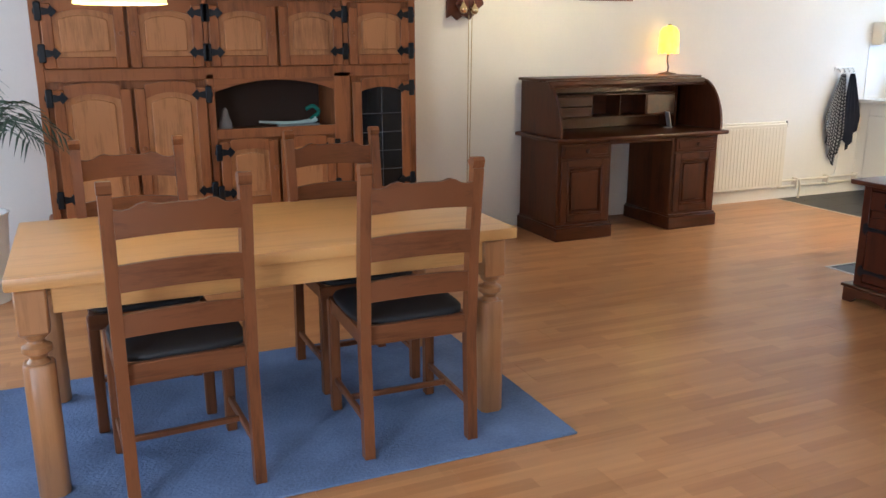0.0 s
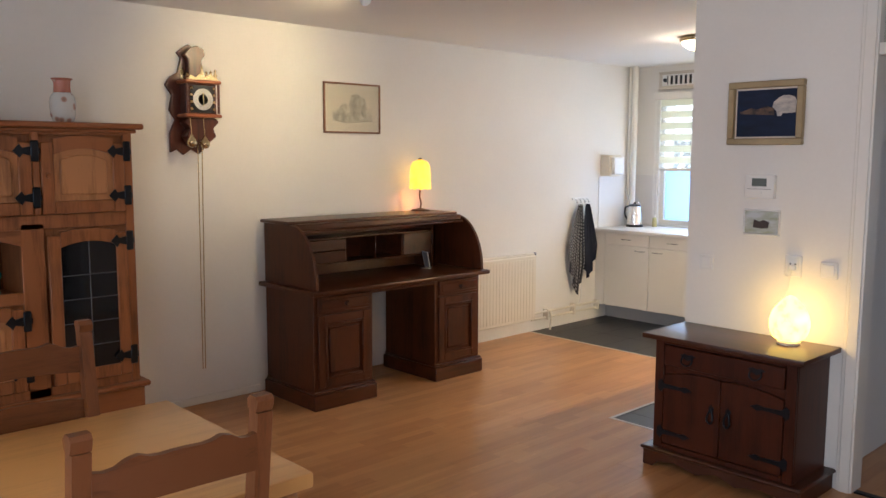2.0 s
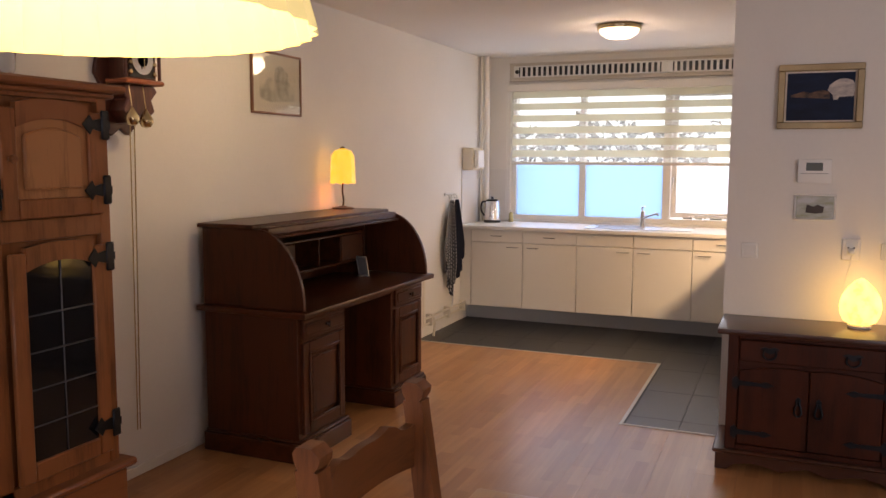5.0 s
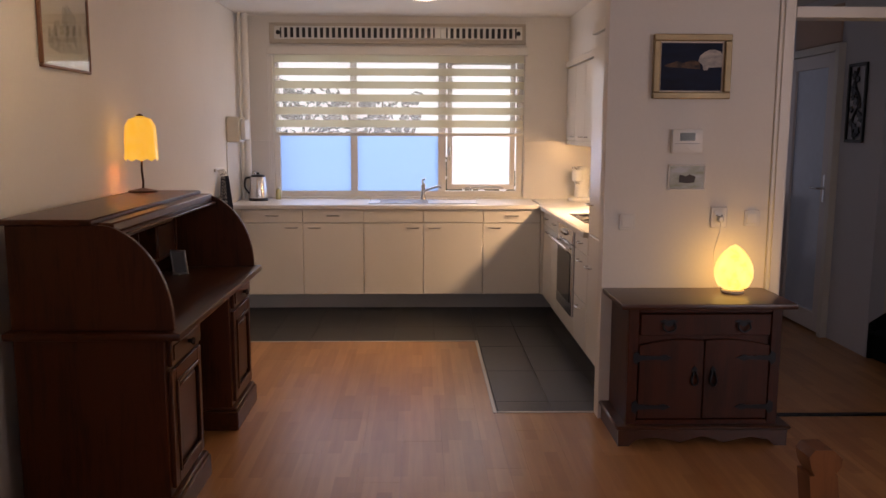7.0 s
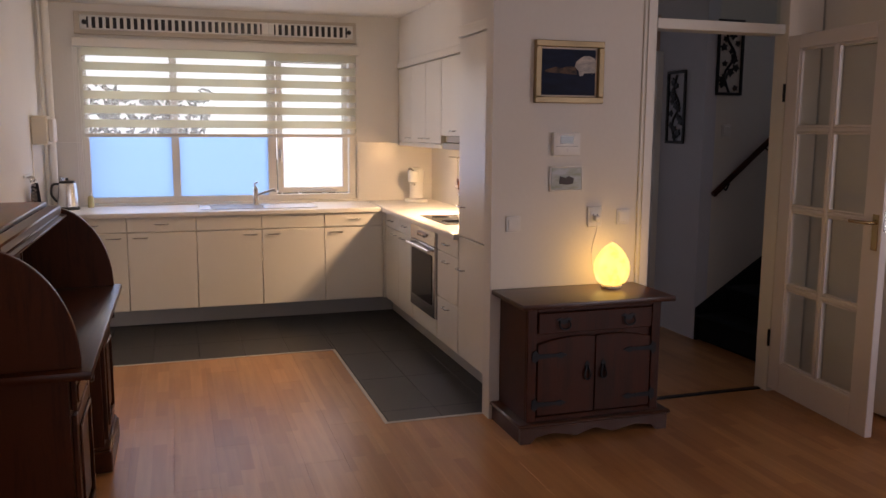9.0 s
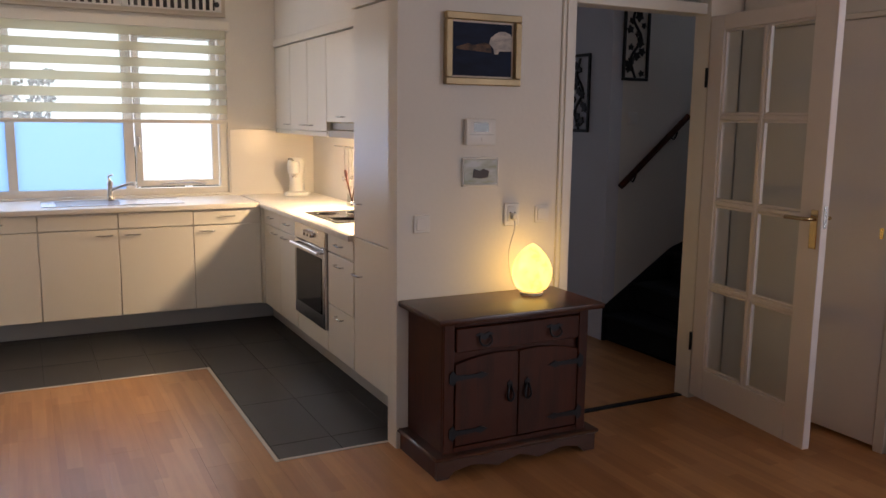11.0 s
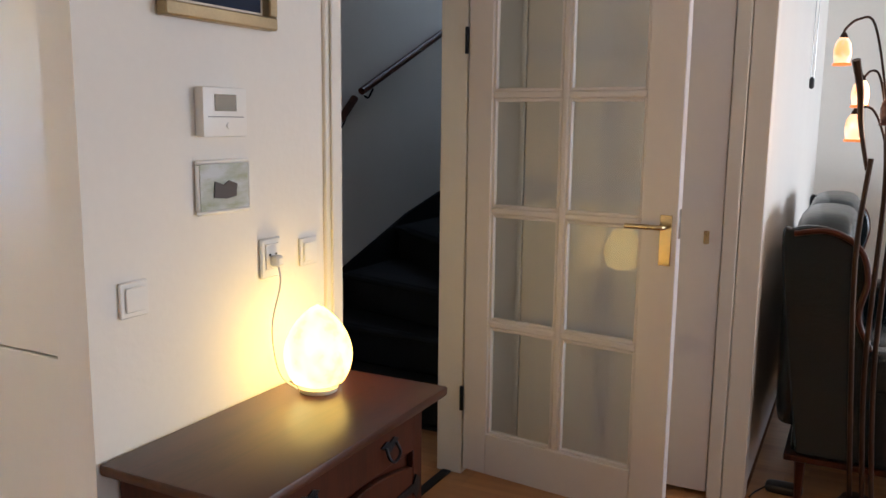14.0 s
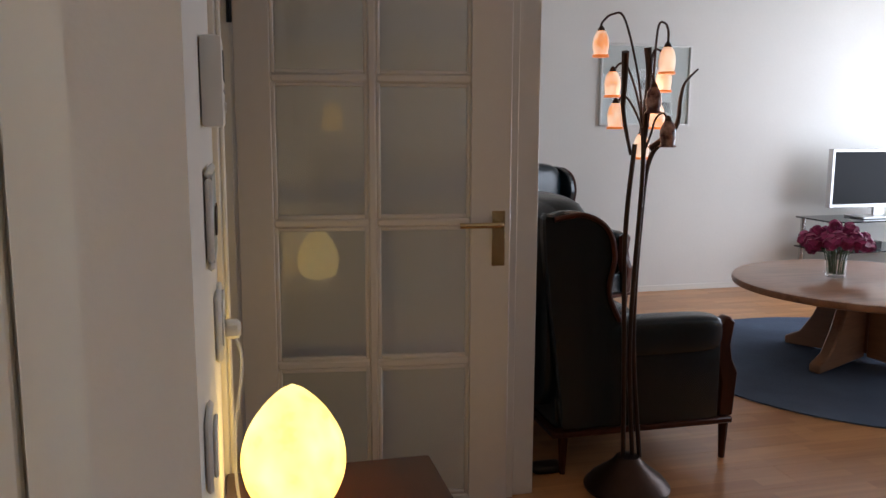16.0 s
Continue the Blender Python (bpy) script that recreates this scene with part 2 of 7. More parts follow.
def pane(name, tint=(1, 1, 1), gloss_rough=0.02):
    m = bpy.data.materials.new(name)
    m.use_nodes = True
    nodes, links = m.node_tree.nodes, m.node_tree.links
    nodes.remove(nodes["Principled BSDF"])
    tr, gl, mx, lw = (nodes.new("ShaderNode" + k) for k in ("BsdfTransparent", "BsdfGlossy", "MixShader", "LayerWeight"))
    pw, ml = nodes.new("ShaderNodeMath"), nodes.new("ShaderNodeMath")
    pw.operation, ml.operation = "POWER", "MULTIPLY_ADD"
    pw.inputs[1].default_value, ml.inputs[1].default_value, ml.inputs[2].default_value = 4.0, 0.8, 0.035
    tr.inputs[0].default_value, gl.inputs["Roughness"].default_value, lw.inputs["Blend"].default_value = (*tint, 1), gloss_rough, 0.5
    links.new(lw.outputs["Facing"], pw.inputs[0]), links.new(pw.outputs[0], ml.inputs[0]), links.new(ml.outputs[0], mx.inputs[0])
    links.new(tr.outputs[0], mx.inputs[1]), links.new(gl.outputs[0], mx.inputs[2])
    links.new(mx.outputs[0], nodes["Material Output"].inputs[0])
    return m


def sheer(name, color, clear, back=0.45):
    """Thin cloth or film: part of the light passes straight, the rest is spread; back: the share thrown back."""
    m = bpy.data.materials.new(name)
    m.use_nodes = True
    nodes, links = m.node_tree.nodes, m.node_tree.links
    nodes.remove(nodes["Principled BSDF"])
    tr, tl, df, m1, m2 = (nodes.new("ShaderNode" + k) for k in ("BsdfTransparent", "BsdfTranslucent", "BsdfDiffuse", "MixShader", "MixShader"))
    tl.inputs[0].default_value = df.inputs[0].default_value = (*color, 1)
    m1.inputs[0].default_value, m2.inputs[0].default_value = back, clear
    links.new(tl.outputs[0], m1.inputs[1]), links.new(df.outputs[0], m1.inputs[2])
    links.new(m1.outputs[0], m2.inputs[1]), links.new(tr.outputs[0], m2.inputs[2])
    links.new(m2.outputs[0], nodes["Material Output"].inputs[0])
    return m


WALL = plain("wall_paint", (0.80, 0.775, 0.72), 0.85, vary=0.03, scale=8, grain=0.35, spec=0.2)
CEILING = plain("ceiling_paint", (0.82, 0.80, 0.76), 0.9, vary=0.02, scale=8, grain=0.3, spec=0.2)
TRIM = plain("trim_paint", (0.80, 0.77, 0.70), 0.4, vary=0.03, scale=6, grain=0.05)
DOORW = plain("door_paint", (0.78, 0.74, 0.72), 0.35, vary=0.03, scale=6, grain=0.05)
KITCHEN = plain("kitchen_front", (0.80, 0.77, 0.70), 0.3, vary=0.02, scale=5, grain=0.03)
KICK = plain("kick_grey", (0.50, 0.50, 0.49), 0.5, vary=0.04)
COUNTER = plain("worktop_laminate", (0.78, 0.75, 0.70), 0.3, vary=0.05, scale=40, grain=0.02)
WHITE = plain("white_plastic", (0.80, 0.79, 0.75), 0.35, vary=0.02, grain=0.02)
CREAM = plain("cream_plastic", (0.74, 0.68, 0.55), 0.4, vary=0.02, grain=0.02)
BLACK = plain("black_plastic", (0.015, 0.015, 0.017), 0.3, vary=0.1, grain=0.05)
IRON = plain("black_iron", (0.018, 0.020, 0.024), 0.38, 0.7, vary=0.3, scale=30, grain=0.5)
STEEL = plain("steel", (0.62, 0.62, 0.62), 0.25, 1.0, vary=0.05, scale=30, grain=0.03)
BRASS = plain("brass", (0.62, 0.50, 0.30), 0.25, 1.0, vary=0.15, scale=30, grain=0.1)
BRONZE = plain("bronze_tube", (0.06, 0.035, 0.025), 0.35, 0.8, vary=0.3, scale=30, grain=0.2)
GLASS = pane("pane_glass", (0.93, 0.95, 0.93))
LEATHER = plain("green_leather", (0.0045, 0.012, 0.016), 0.27, spec=0.5, vary=0.3, scale=10, grain=0.4, dist=0.003)
BLACK_LEATHER = plain("black_seat", (0.012, 0.012, 0.014), 0.65, vary=0.25, scale=12, grain=0.4)
OAK = wood("oak_stain", (0.098, 0.035, 0.014), (0.31, 0.115, 0.042), "z", 0.36, 1.0, 0.05)
OAKP = wood("oak_panel", (0.16, 0.067, 0.029), (0.47, 0.215, 0.088), "z", 0.36, 1.0, 0.05)
OAKX = wood("oak_stain_across", (0.098, 0.035, 0.014), (0.29, 0.107, 0.040), "x", 0.36, 1.0, 0.05)
CHAIR = wood("chair_oak", (0.050, 0.017, 0.007), (0.18, 0.066, 0.025), "z", 0.36, 1.0, 0.05)
CHAIRX = wood("chair_oak_across", (0.044, 0.015, 0.006), (0.155, 0.056, 0.021), "x", 0.36, 1.0, 0.05)
TABLE = wood("table_oak", (0.44, 0.22, 0.074), (0.62, 0.335, 0.115), "x", 0.26)
TABLEZ = wood("table_leg_oak", (0.24, 0.11, 0.04), (0.40, 0.19, 0.075), "z", 0.35)
DARK = wood("desk_mahogany", (0.012, 0.0035, 0.0015), (0.070, 0.018, 0.005), "z", 0.40, 1.0, 0.0)
DARKX = wood("desk_mahogany_across", (0.012, 0.0035, 0.0015), (0.066, 0.017, 0.005), "x", 0.3, 1.0, 0.05)
SIDE = wood("sideboard_wood", (0.014, 0.0035, 0.0015), (0.062, 0.014, 0.005), "z", 0.36, 1.0, 0.0)
SIDEY = wood("sideboard_wood_across", (0.016, 0.0045, 0.002), (0.062, 0.017, 0.006), "y", 0.3)
ROUNDT = wood("round_table_wood", (0.16, 0.07, 0.035), (0.34, 0.17, 0.09), "x", 0.3)
RUG = plain("blue_rug", (0.145, 0.21, 0.36), 0.95, vary=0.35, scale=14, grain=1.0, spec=0.1, dist=0.006)
RUG2 = plain("grey_blue_rug", (0.10, 0.13, 0.19), 0.95, vary=0.2, scale=14, grain=1.0, spec=0.1, dist=0.006)
CARPET = plain("stair_carpet", (0.018, 0.020, 0.022), 0.95, vary=0.3, scale=20, grain=1.0, spec=0.1, dist=0.005)
TILE = plain("slate_tile", (0.032, 0.032, 0.035), 0.42, vary=0.25, scale=10, grain=0.3)
GROUT = plain("grout", (0.035, 0.034, 0.032), 0.9)
TILEW = plain("white_wall_tile", (0.78, 0.76, 0.72), 0.25, vary=0.02, grain=0.05)
# near-black brown standing in for the shade inside the oak cabinet
INSIDE_SHADE = plain("cabinet_inside_shade", (0.04, 0.02, 0.012), 0.7)
SILVERF = plain("silver_frame", (0.60, 0.60, 0.60), 0.3, 0.7)
GREY = plain("grey_plastic", (0.25, 0.25, 0.25), 0.4)


def laminate():
    m, nodes, links, p = mat("laminate", (0.5, 0.27, 0.11), 0.28)
    geo, mp = nodes.new("ShaderNodeNewGeometry"), nodes.new("ShaderNodeMapping")
    mp.inputs["Location"].default_value = (0, 0.017, 0)
    links.new(geo.outputs["Position"], mp.inputs[0])
    br = nodes.new("ShaderNodeTexBrick")
    br.offset, br.squash = 0.37, 1
    br.inputs["Scale"].default_value, br.inputs["Brick Width"].default_value, br.inputs["Row Height"].default_value = 1, 0.43, 0.064
    br.inputs["Mortar Size"].default_value = 0.0
    br.inputs["Color1"].default_value, br.inputs["Color2"].default_value = (0.40, 0.183, 0.070, 1), (0.53, 0.267, 0.110, 1)
    br.inputs["Mortar"].default_value, br.inputs["Bias"].default_value = (0.32, 0.14, 0.055, 1), 0.15
    links.new(mp.outputs[0], br.inputs["Vector"])
    mp2 = nodes.new("ShaderNodeMapping")
    mp2.inputs["Scale"].default_value = (1.5, 22, 1)
    links.new(geo.outputs["Position"], mp2.inputs[0])
    grain, fine = noise_tex(nodes, links, mp2.outputs[0], 1.5, 2, 0.5), noise_tex(nodes, links, mp2.outputs[0], 12, 4)
    r = ramp(nodes, [(0.25, (0.90, 0.88, 0.86)), (0.75, (1.08, 1.08, 1.08))])
    links.new(grain, r.inputs[0])
    info = nodes.new("ShaderNodeObjectInfo")
    rr = ramp(nodes, [(0.0, (0.92, 0.91, 0.90)), (1.0, (1.06, 1.06, 1.06))])
    links.new(info.outputs["Random"], rr.inputs[0])
    last = br.outputs["Color"]
    for other in (r, rr):
        mx = nodes.new("ShaderNodeMix")
        mx.data_type, mx.blend_type = "RGBA", "MULTIPLY"
        mx.inputs["Factor"].default_value = 1
        links.new(last, mx.inputs["A"]), links.new(other.outputs[0], mx.inputs["B"])
        last = mx.outputs["Result"]
    links.new(last, p.inputs["Base Color"])
    rg = nodes.new("ShaderNodeMapRange")
    rg.inputs["To Min"].default_value, rg.inputs["To Max"].default_value = 0.22, 0.38
    links.new(noise_tex(nodes, links, geo.outputs["Position"], 2.5, 4), rg.inputs[0])
    p.inputs["Roughness"].default_value = 0.3
    return m


FLOOR = laminate()

# ---- structure ----
Z0 = -0.1
H = CEIL
# outer walls
built("wall_north", bx(WEST - 0.2, NORTH, Z0, EAST + 0.3, NORTH + 0.2, H, 0), WALL)
built("wall_south", bx(WEST - 0.2, SOUTH - 0.2, Z0, 5.6, SOUTH, H, 0), WALL)
built("wall_west", join(
    bx(WEST - 0.2, SOUTH, Z0, WEST, NORTH, 0.5, 0), bx(WEST - 0.2, SOUTH, 2.25, WEST, NORTH, H, 0),
    bx(WEST - 0.2, SOUTH, 0.5, WEST, -2.15, 2.25, 0), bx(WEST - 0.2, 0.75, 0.5, WEST, 2.7, 2.25, 0), bx(WEST - 0.2, 5.1, 0.5, WEST, NORTH, 2.25, 0)), WALL)
WY0, WY1, WZ0, WZ1 = 3.04, 5.27, 0.91, 2.2
built("wall_east", join(
    bx(EAST, KITCHEN_S - 0.1, Z0, EAST + 0.28, NORTH, WZ0, 0), bx(EAST, KITCHEN_S - 0.1, WZ1, EAST + 0.28, NORTH, H, 0),
    bx(EAST, WY1, WZ0, EAST + 0.28, NORTH, WZ1, 0), bx(EAST, KITCHEN_S - 0.1, WZ0, EAST + 0.28, WY0, WZ1, 0)), WALL)
built("wall_kitchen_south", bx(PART_X2, HALL_N, Z0, EAST, KITCHEN_S, H, 0), WALL)
built("wall_partition", bx(PART_X, 2.17, Z0, PART_X2, PART_END, H, 0), WALL)
# door post wall and closet block
built("wall_hall_west", bx(PART_X, 1.0, Z0, PART_X2, 1.2, H, 0), WALL)
built("wall_closet", join(bx(3.56, CLOSET_Y - 0.08, 2.03, PART_X, CLOSET_Y, H, 0), bx(CLOSET_X, CLOSET_Y - 0.08, 2.03, 3.56, CLOSET_Y, H, 0),
                          bx(4.02, CLOSET_Y - 0.08, Z0, PART_X, CLOSET_Y, 2.03, 0)), WALL)
built("wall_living_east", bx(CLOSET_X + 0.012, SOUTH, Z0, CLOSET_X + 0.11, CLOSET_Y - 0.08, H, 0), WALL)
built("wall_hall_south", bx(STAIR_X, HALL_S - 0.1, Z0, EAST, HALL_S, H + 1.5, 0), plain("hall_paint", (0.68, 0.70, 0.76), 0.85, vary=0.03, grain=0.3))
built("wall_stair_east", bx(STAIR_X, SOUTH, Z0, STAIR_X + 0.1, HALL_S - 0.1, H + 1.5, 0), WALL)
built("wall_stair_west", bx(PART_X2 + 0.004, SOUTH, Z0, PART_X2 + 0.1, 0.9, H + 1.5, 0), WALL)
built("wall_stair_south", bx(PART_X2, SOUTH - 0.2, H, 5.6, SOUTH, H + 1.5, 0), WALL)
# unseen piece added above the ceiling line to stop light leaking onto the stairs
built("wall_stair_head", bx(PART_X2, HALL_S - 0.05, H, STAIR_X, HALL_S + 0.0, H + 1.5, 0), WALL)
built("wall_hall_east", bx(EAST, HALL_S - 0.1, Z0, EAST + 0.2, HALL_N, H, 0), WALL)
built("ceiling", join(bx(WEST - 0.2, SOUTH - 0.2, H, PART_X2, NORTH + 0.2, H + 0.2, 0), bx(PART_X2, 0.9, H, EAST + 0.3, NORTH + 0.2, H + 0.2, 0)), CEILING)
built("ceiling_stair", bx(PART_X2, SOUTH - 0.2, H + 1.5, EAST, 0.95, H + 1.6, 0), CEILING)
built("subfloor", bx(WEST - 0.2, SOUTH - 0.2, -0.15, EAST + 0.3, NORTH + 0.2, -0.013, 0), GROUT)
built("baseboard", join(bx(WEST, NORTH - 0.012, 0, 2.98, NORTH, 0.05), bx(WEST, SOUTH, 0, CLOSET_X, SOUTH + 0.012, 0.05)), TRIM)
# ---- windows and doors of the setting ----
WX = EAST + 0.03


def kitchen_window():
    w = thing("window_1", (WX, 0, 0), 0, "white-painted three-light kitchen window with frosted lower panes above the worktop", "")
    w["kind"] = "structure"
    m1, m2 = 4.56, 3.77
    part("window_frame", join(bx(0, WY0, WZ0, 0.07, WY1, WZ0 + 0.06), bx(0, WY0, WZ1 - 0.05, 0.07, WY1, WZ1), bx(0, WY0, WZ0 + 0.06, 0.07, WY0 + 0.06, WZ1 - 0.05),
                              bx(0, WY1 - 0.05, WZ0 + 0.06, 0.07, WY1, WZ1 - 0.05), bx(0, m1 - 0.03, WZ0 + 0.06, 0.07, m1 + 0.03, WZ1 - 0.05),
                              bx(0, m2 - 0.035, WZ0 + 0.06, 0.07, m2 + 0.035, WZ1 - 0.05)), TRIM, w)
    part("casement", join(bx(-0.012, 3.115, 0.985, 0.05, 3.725, 1.03), bx(-0.012, 3.115, 2.09, 0.05, 3.725, 2.135),
                          bx(-0.012, 3.115, 1.03, 0.05, 3.16, 2.09), bx(-0.012, 3.68, 1.03, 0.05, 3.725, 2.09)), TRIM, w, "narrow white opening sash")
    part("window_handle", join(bx(-0.03, 3.695, 1.29, -0.012, 3.715, 1.36), tube([(-0.035, 3.705, 1.35), (-0.045, 3.705, 1.30), (-0.045, 3.705, 1.25)], 0.006)), STEEL, w)
    part("window_stay", tube([(-0.03, 3.22, 1.0), (-0.035, 3.40, 1.01), (-0.03, 3.56, 1.0)], 0.006), STEEL, w)
    for y0, y1 in ((m1 + 0.03, WY1 - 0.05), (m2 + 0.035, m1 - 0.03)):
        part("pane", bx(0.03, y0, WZ0 + 0.06, 0.036, y1, 1.47, 0), FROST, w, "frosted lower pane")
        part("pane", bx(0.03, y0, 1.473, 0.036, y1, WZ1 - 0.05, 0), GLASS, w)
    part("pane", bx(0.02, 3.16, 1.03, 0.026, 3.68, 1.47, 0), FROST2, w, "bright frosted lower pane")
    part("pane", bx(0.02, 3.16, 1.473, 0.026, 3.68, 2.09, 0), GLASS, w)
    part("window_sill", bx(-0.06, WY0 - 0.02, WZ0 - 0.012, 0, WY1 + 0.02, WZ0 + 0.012), TRIM, w)


FROST = sheer("frosted_film", (0.50, 0.70, 0.95), 0.06, 0.12)
FROST2 = sheer("frosted_film_bright", (0.95, 0.96, 0.98), 0.12, 0.08)
kitchen_window()

blind = thing("roller_blind", (EAST - 0.005, 0, 0), 0, "half-lowered cream day and night roller blind over the kitchen window", "window blind")
part("head_box", bx(-0.06, WY0 - 0.02, 2.165, 0.0, WY1 + 0.03, 2.235), TRIM, blind)
CLOTH, GAUZE = sheer("blind_cloth", (0.84, 0.83, 0.72), 0.0), sheer("blind_gauze", (0.97, 0.97, 0.95), 0.76)
band = (2.165 - 1.49) / 6
for i in range(6):
    z = 1.49 + i * band
    part("gauze_band", bx(-0.030, WY0 + 0.012, z, -0.0285, WY1 - 0.03, z + band * 0.42, 0), GAUZE, blind, "sheer band")
    part("cloth_band", bx(-0.030, WY0 + 0.012, z + band * 0.42, -0.0285, WY1 - 0.03, z + band, 0), CLOTH, blind, "opaque cream band")
part("bottom_bar", bx(-0.04, WY0 + 0.012, 1.462, -0.018, WY1 - 0.03, 1.49), TRIM, blind)
part("pull_cord", tube([(-0.03, WY1 + 0.02, 2.17), (-0.03, WY1 + 0.02, 1.0), (-0.03, WY1 + 0.035, 1.0), (-0.03, WY1 + 0.035, 2.17)], 0.002, 6, 1), WHITE, blind)

grille = thing("vent_grille", (EAST, 0, 0), 0, "cream ventilation strip with dark slots above the kitchen window", "ventilation grille")
GRILLE = plain("grille_paint", (0.60, 0.54, 0.45), 0.5, vary=0.04)
part("backing", bx(-0.02, 3.04, 2.262, -0.004, 5.283, 2.438), GRILLE, grille)
part("top_rail", bx(-0.032, 3.04, 2.424, -0.02, 5.283, 2.438), GRILLE, grille)
part("bottom_rail", bx(-0.032, 3.04, 2.262, -0.02, 5.283, 2.276), GRILLE, grille)
for y0, y1, knob in ((3.84, 5.19, 5.205), (3.12, 3.74, 3.105)):
    part("slot_channel", bx(-0.0225, y0, 2.312, -0.0203, y1, 2.398, 0), BLACK, grille, "dark slot channel")
    part("channel_rim", join(bx(-0.036, y0 - 0.05, 2.398, -0.02, y1 + 0.05, 2.410, 0.004), bx(-0.036, y0 - 0.05, 2.300, -0.02, y1 + 0.05, 2.312, 0.004)), WHITE, grille)
    part("end_cap", bx(-0.034, y0 - 0.05, 2.312, -0.02, y0, 2.398, 0.004), WHITE, grille)
    part("end_cap", bx(-0.034, y1, 2.312, -0.02, y1 + 0.05, 2.398, 0.004), WHITE, grille)
    kn = part("slide_knob", lathe([(0.020, 0), (0.018, 0.012), (0.0, 0.014)], (0, 0, 0), 14), BLACK, grille)
    kn.matrix_basis = Matrix.Translation((-0.034, knob, 2.355)) @ Matrix.Rotation(-math.pi / 2, 4, "Y")
    n = round((y1 - y0) / 0.052)
    for i in range(n):
        y = y0 + (i + 0.5) * (y1 - y0) / n
        part("slat", bx(-0.032, y - 0.012, 2.312, -0.0225, y + 0.012, 2.398, 0.003), WHITE, grille)

for nm, y0, y1 in (("window_2", -2.15, 0.75), ("window_3", 2.7, 5.1)):
    w = thing(nm, (WEST - 0.1, 0, 0), 0, "large white-framed window", "")
    w["kind"] = "structure"
    part("window_frame", join(bx(-0.04, y0, 0.5, 0.03, y1, 0.56), bx(-0.04, y0, 2.19, 0.03, y1, 2.25), bx(-0.04, y0, 0.56, 0.03, y0 + 0.06, 2.19),
                              bx(-0.04, y1 - 0.06, 0.56, 0.03, y1, 2.19), bx(-0.04, (y0 + y1) / 2 - 0.03, 0.56, 0.03, (y0 + y1) / 2 + 0.03, 2.19)), TRIM, w)
    part("pane", bx(-0.01, y0 + 0.06, 0.56, -0.004, y1 - 0.06, 2.19, 0), GLASS, w)

# doorway to the hall
trim = thing("trim_doorway", (0, 0, 0), 0, "cream painted door frame with a transom light", "")
trim["kind"] = "structure"
part("jamb", bx(PART_X - 0.012, 2.09, 0, PART_X2 + 0.01, 2.168, CEIL - 0.002), TRIM, trim)
part("jamb", bx(PART_X - 0.035, 1.202, 0, PART_X2 - 0.022, 1.262, CEIL - 0.002), TRIM, trim)
part("casing", bx(PART_X - 0.022, 2.10, 0, PART_X - 0.013, 2.15, CEIL - 0.004), TRIM, trim)
part("transom_bar", bx(PART_X - 0.012, 1.264, 2.075, PART_X2 + 0.01, 2.088, 2.13), TRIM, trim)
part("threshold", bx(PART_X + 0.01, 1.264, -0.004, PART_X + 0.05, 2.088, 0.008), IRON, trim, "dark threshold strip")
part("pane", bx(PART_X + 0.04, 1.264, 2.132, PART_X + 0.045, 2.088, CEIL - 0.004, 0), GLASS, trim)

door = thing("door_1", (4.125, 1.245, 0), -6.6, "open white glazed door with eight panes and a brass-plated lever handle", "")
door["kind"] = "structure"
# the leaf runs towards -x
part("stile", bx(-0.106, -0.02, 0.03, 0, 0.02, 2.06), DOORW, door)
part("stile", bx(-0.84, -0.02, 0.03, -0.712, 0.02, 2.06), DOORW, door)
part("bottom_rail", bx(-0.712, -0.02, 0.03, -0.106, 0.02, 0.20), DOORW, door)
part("top_rail", bx(-0.712, -0.02, 1.985, -0.106, 0.02, 2.06), DOORW, door)
part("muntin", bx(-0.420, -0.016, 0.20, -0.394, 0.016, 1.985, 0.006), DOORW, door)
for z in (0.655, 1.105, 1.545):
    for x0, x1 in ((-0.712, -0.420), (-0.394, -0.106)):
        part("muntin", bx(x0, -0.016, z - 0.013, x1, 0.016, z + 0.013, 0.006), DOORW, door)
zz = [0.187, 0.655, 1.105, 1.545, 1.998]
for a, b in zip(zz, zz[1:]):
    for x0, x1 in ((-0.712, -0.420), (-0.394, -0.106)):
        part("pane", bx(x0 + 0.012, -0.003, a + 0.025, x1 - 0.012, 0.003, b - 0.025, 0), GLASS, door)
        part("glazing_bead", join(bx(x0, -0.011, a + 0.013, x0 + 0.012, 0.011, b - 0.013), bx(x1 - 0.012, -0.011, a + 0.013, x1, 0.011, b - 0.013),
                                  bx(x0 + 0.012, -0.011, a + 0.013, x1 - 0.012, 0.011, a + 0.025), bx(x0 + 0.012, -0.011, b - 0.025, x1 - 0.012, 0.011, b - 0.013)), DOORW, door)
for s_ in (-1, 1):
    part("door_handle", join(bx(-0.822, min(s_ * 0.02, s_ * 0.026), 0.965, -0.780, max(s_ * 0.02, s_ * 0.026), 1.14, 0.002), tube([(-0.801, s_ * 0.026, 1.10), (-0.801, s_ * 0.065, 1.10), (-0.775, s_ * 0.072, 1.10), (-0.672, s_ * 0.068, 1.098)], 0.009, 10, 4)), BRASS, door, "polished brass lever on a long plate")
part("latch_plate", bx(-0.8425, -0.009, 1.06, -0.84, 0.009, 1.16, 0.001), STEEL, door)
for z in (0.33, 1.75):
    part("hinge", lathe([(0.008, -0.05), (0.008, 0.05)], (0.006, 0.026, z), 10), IRON, door)

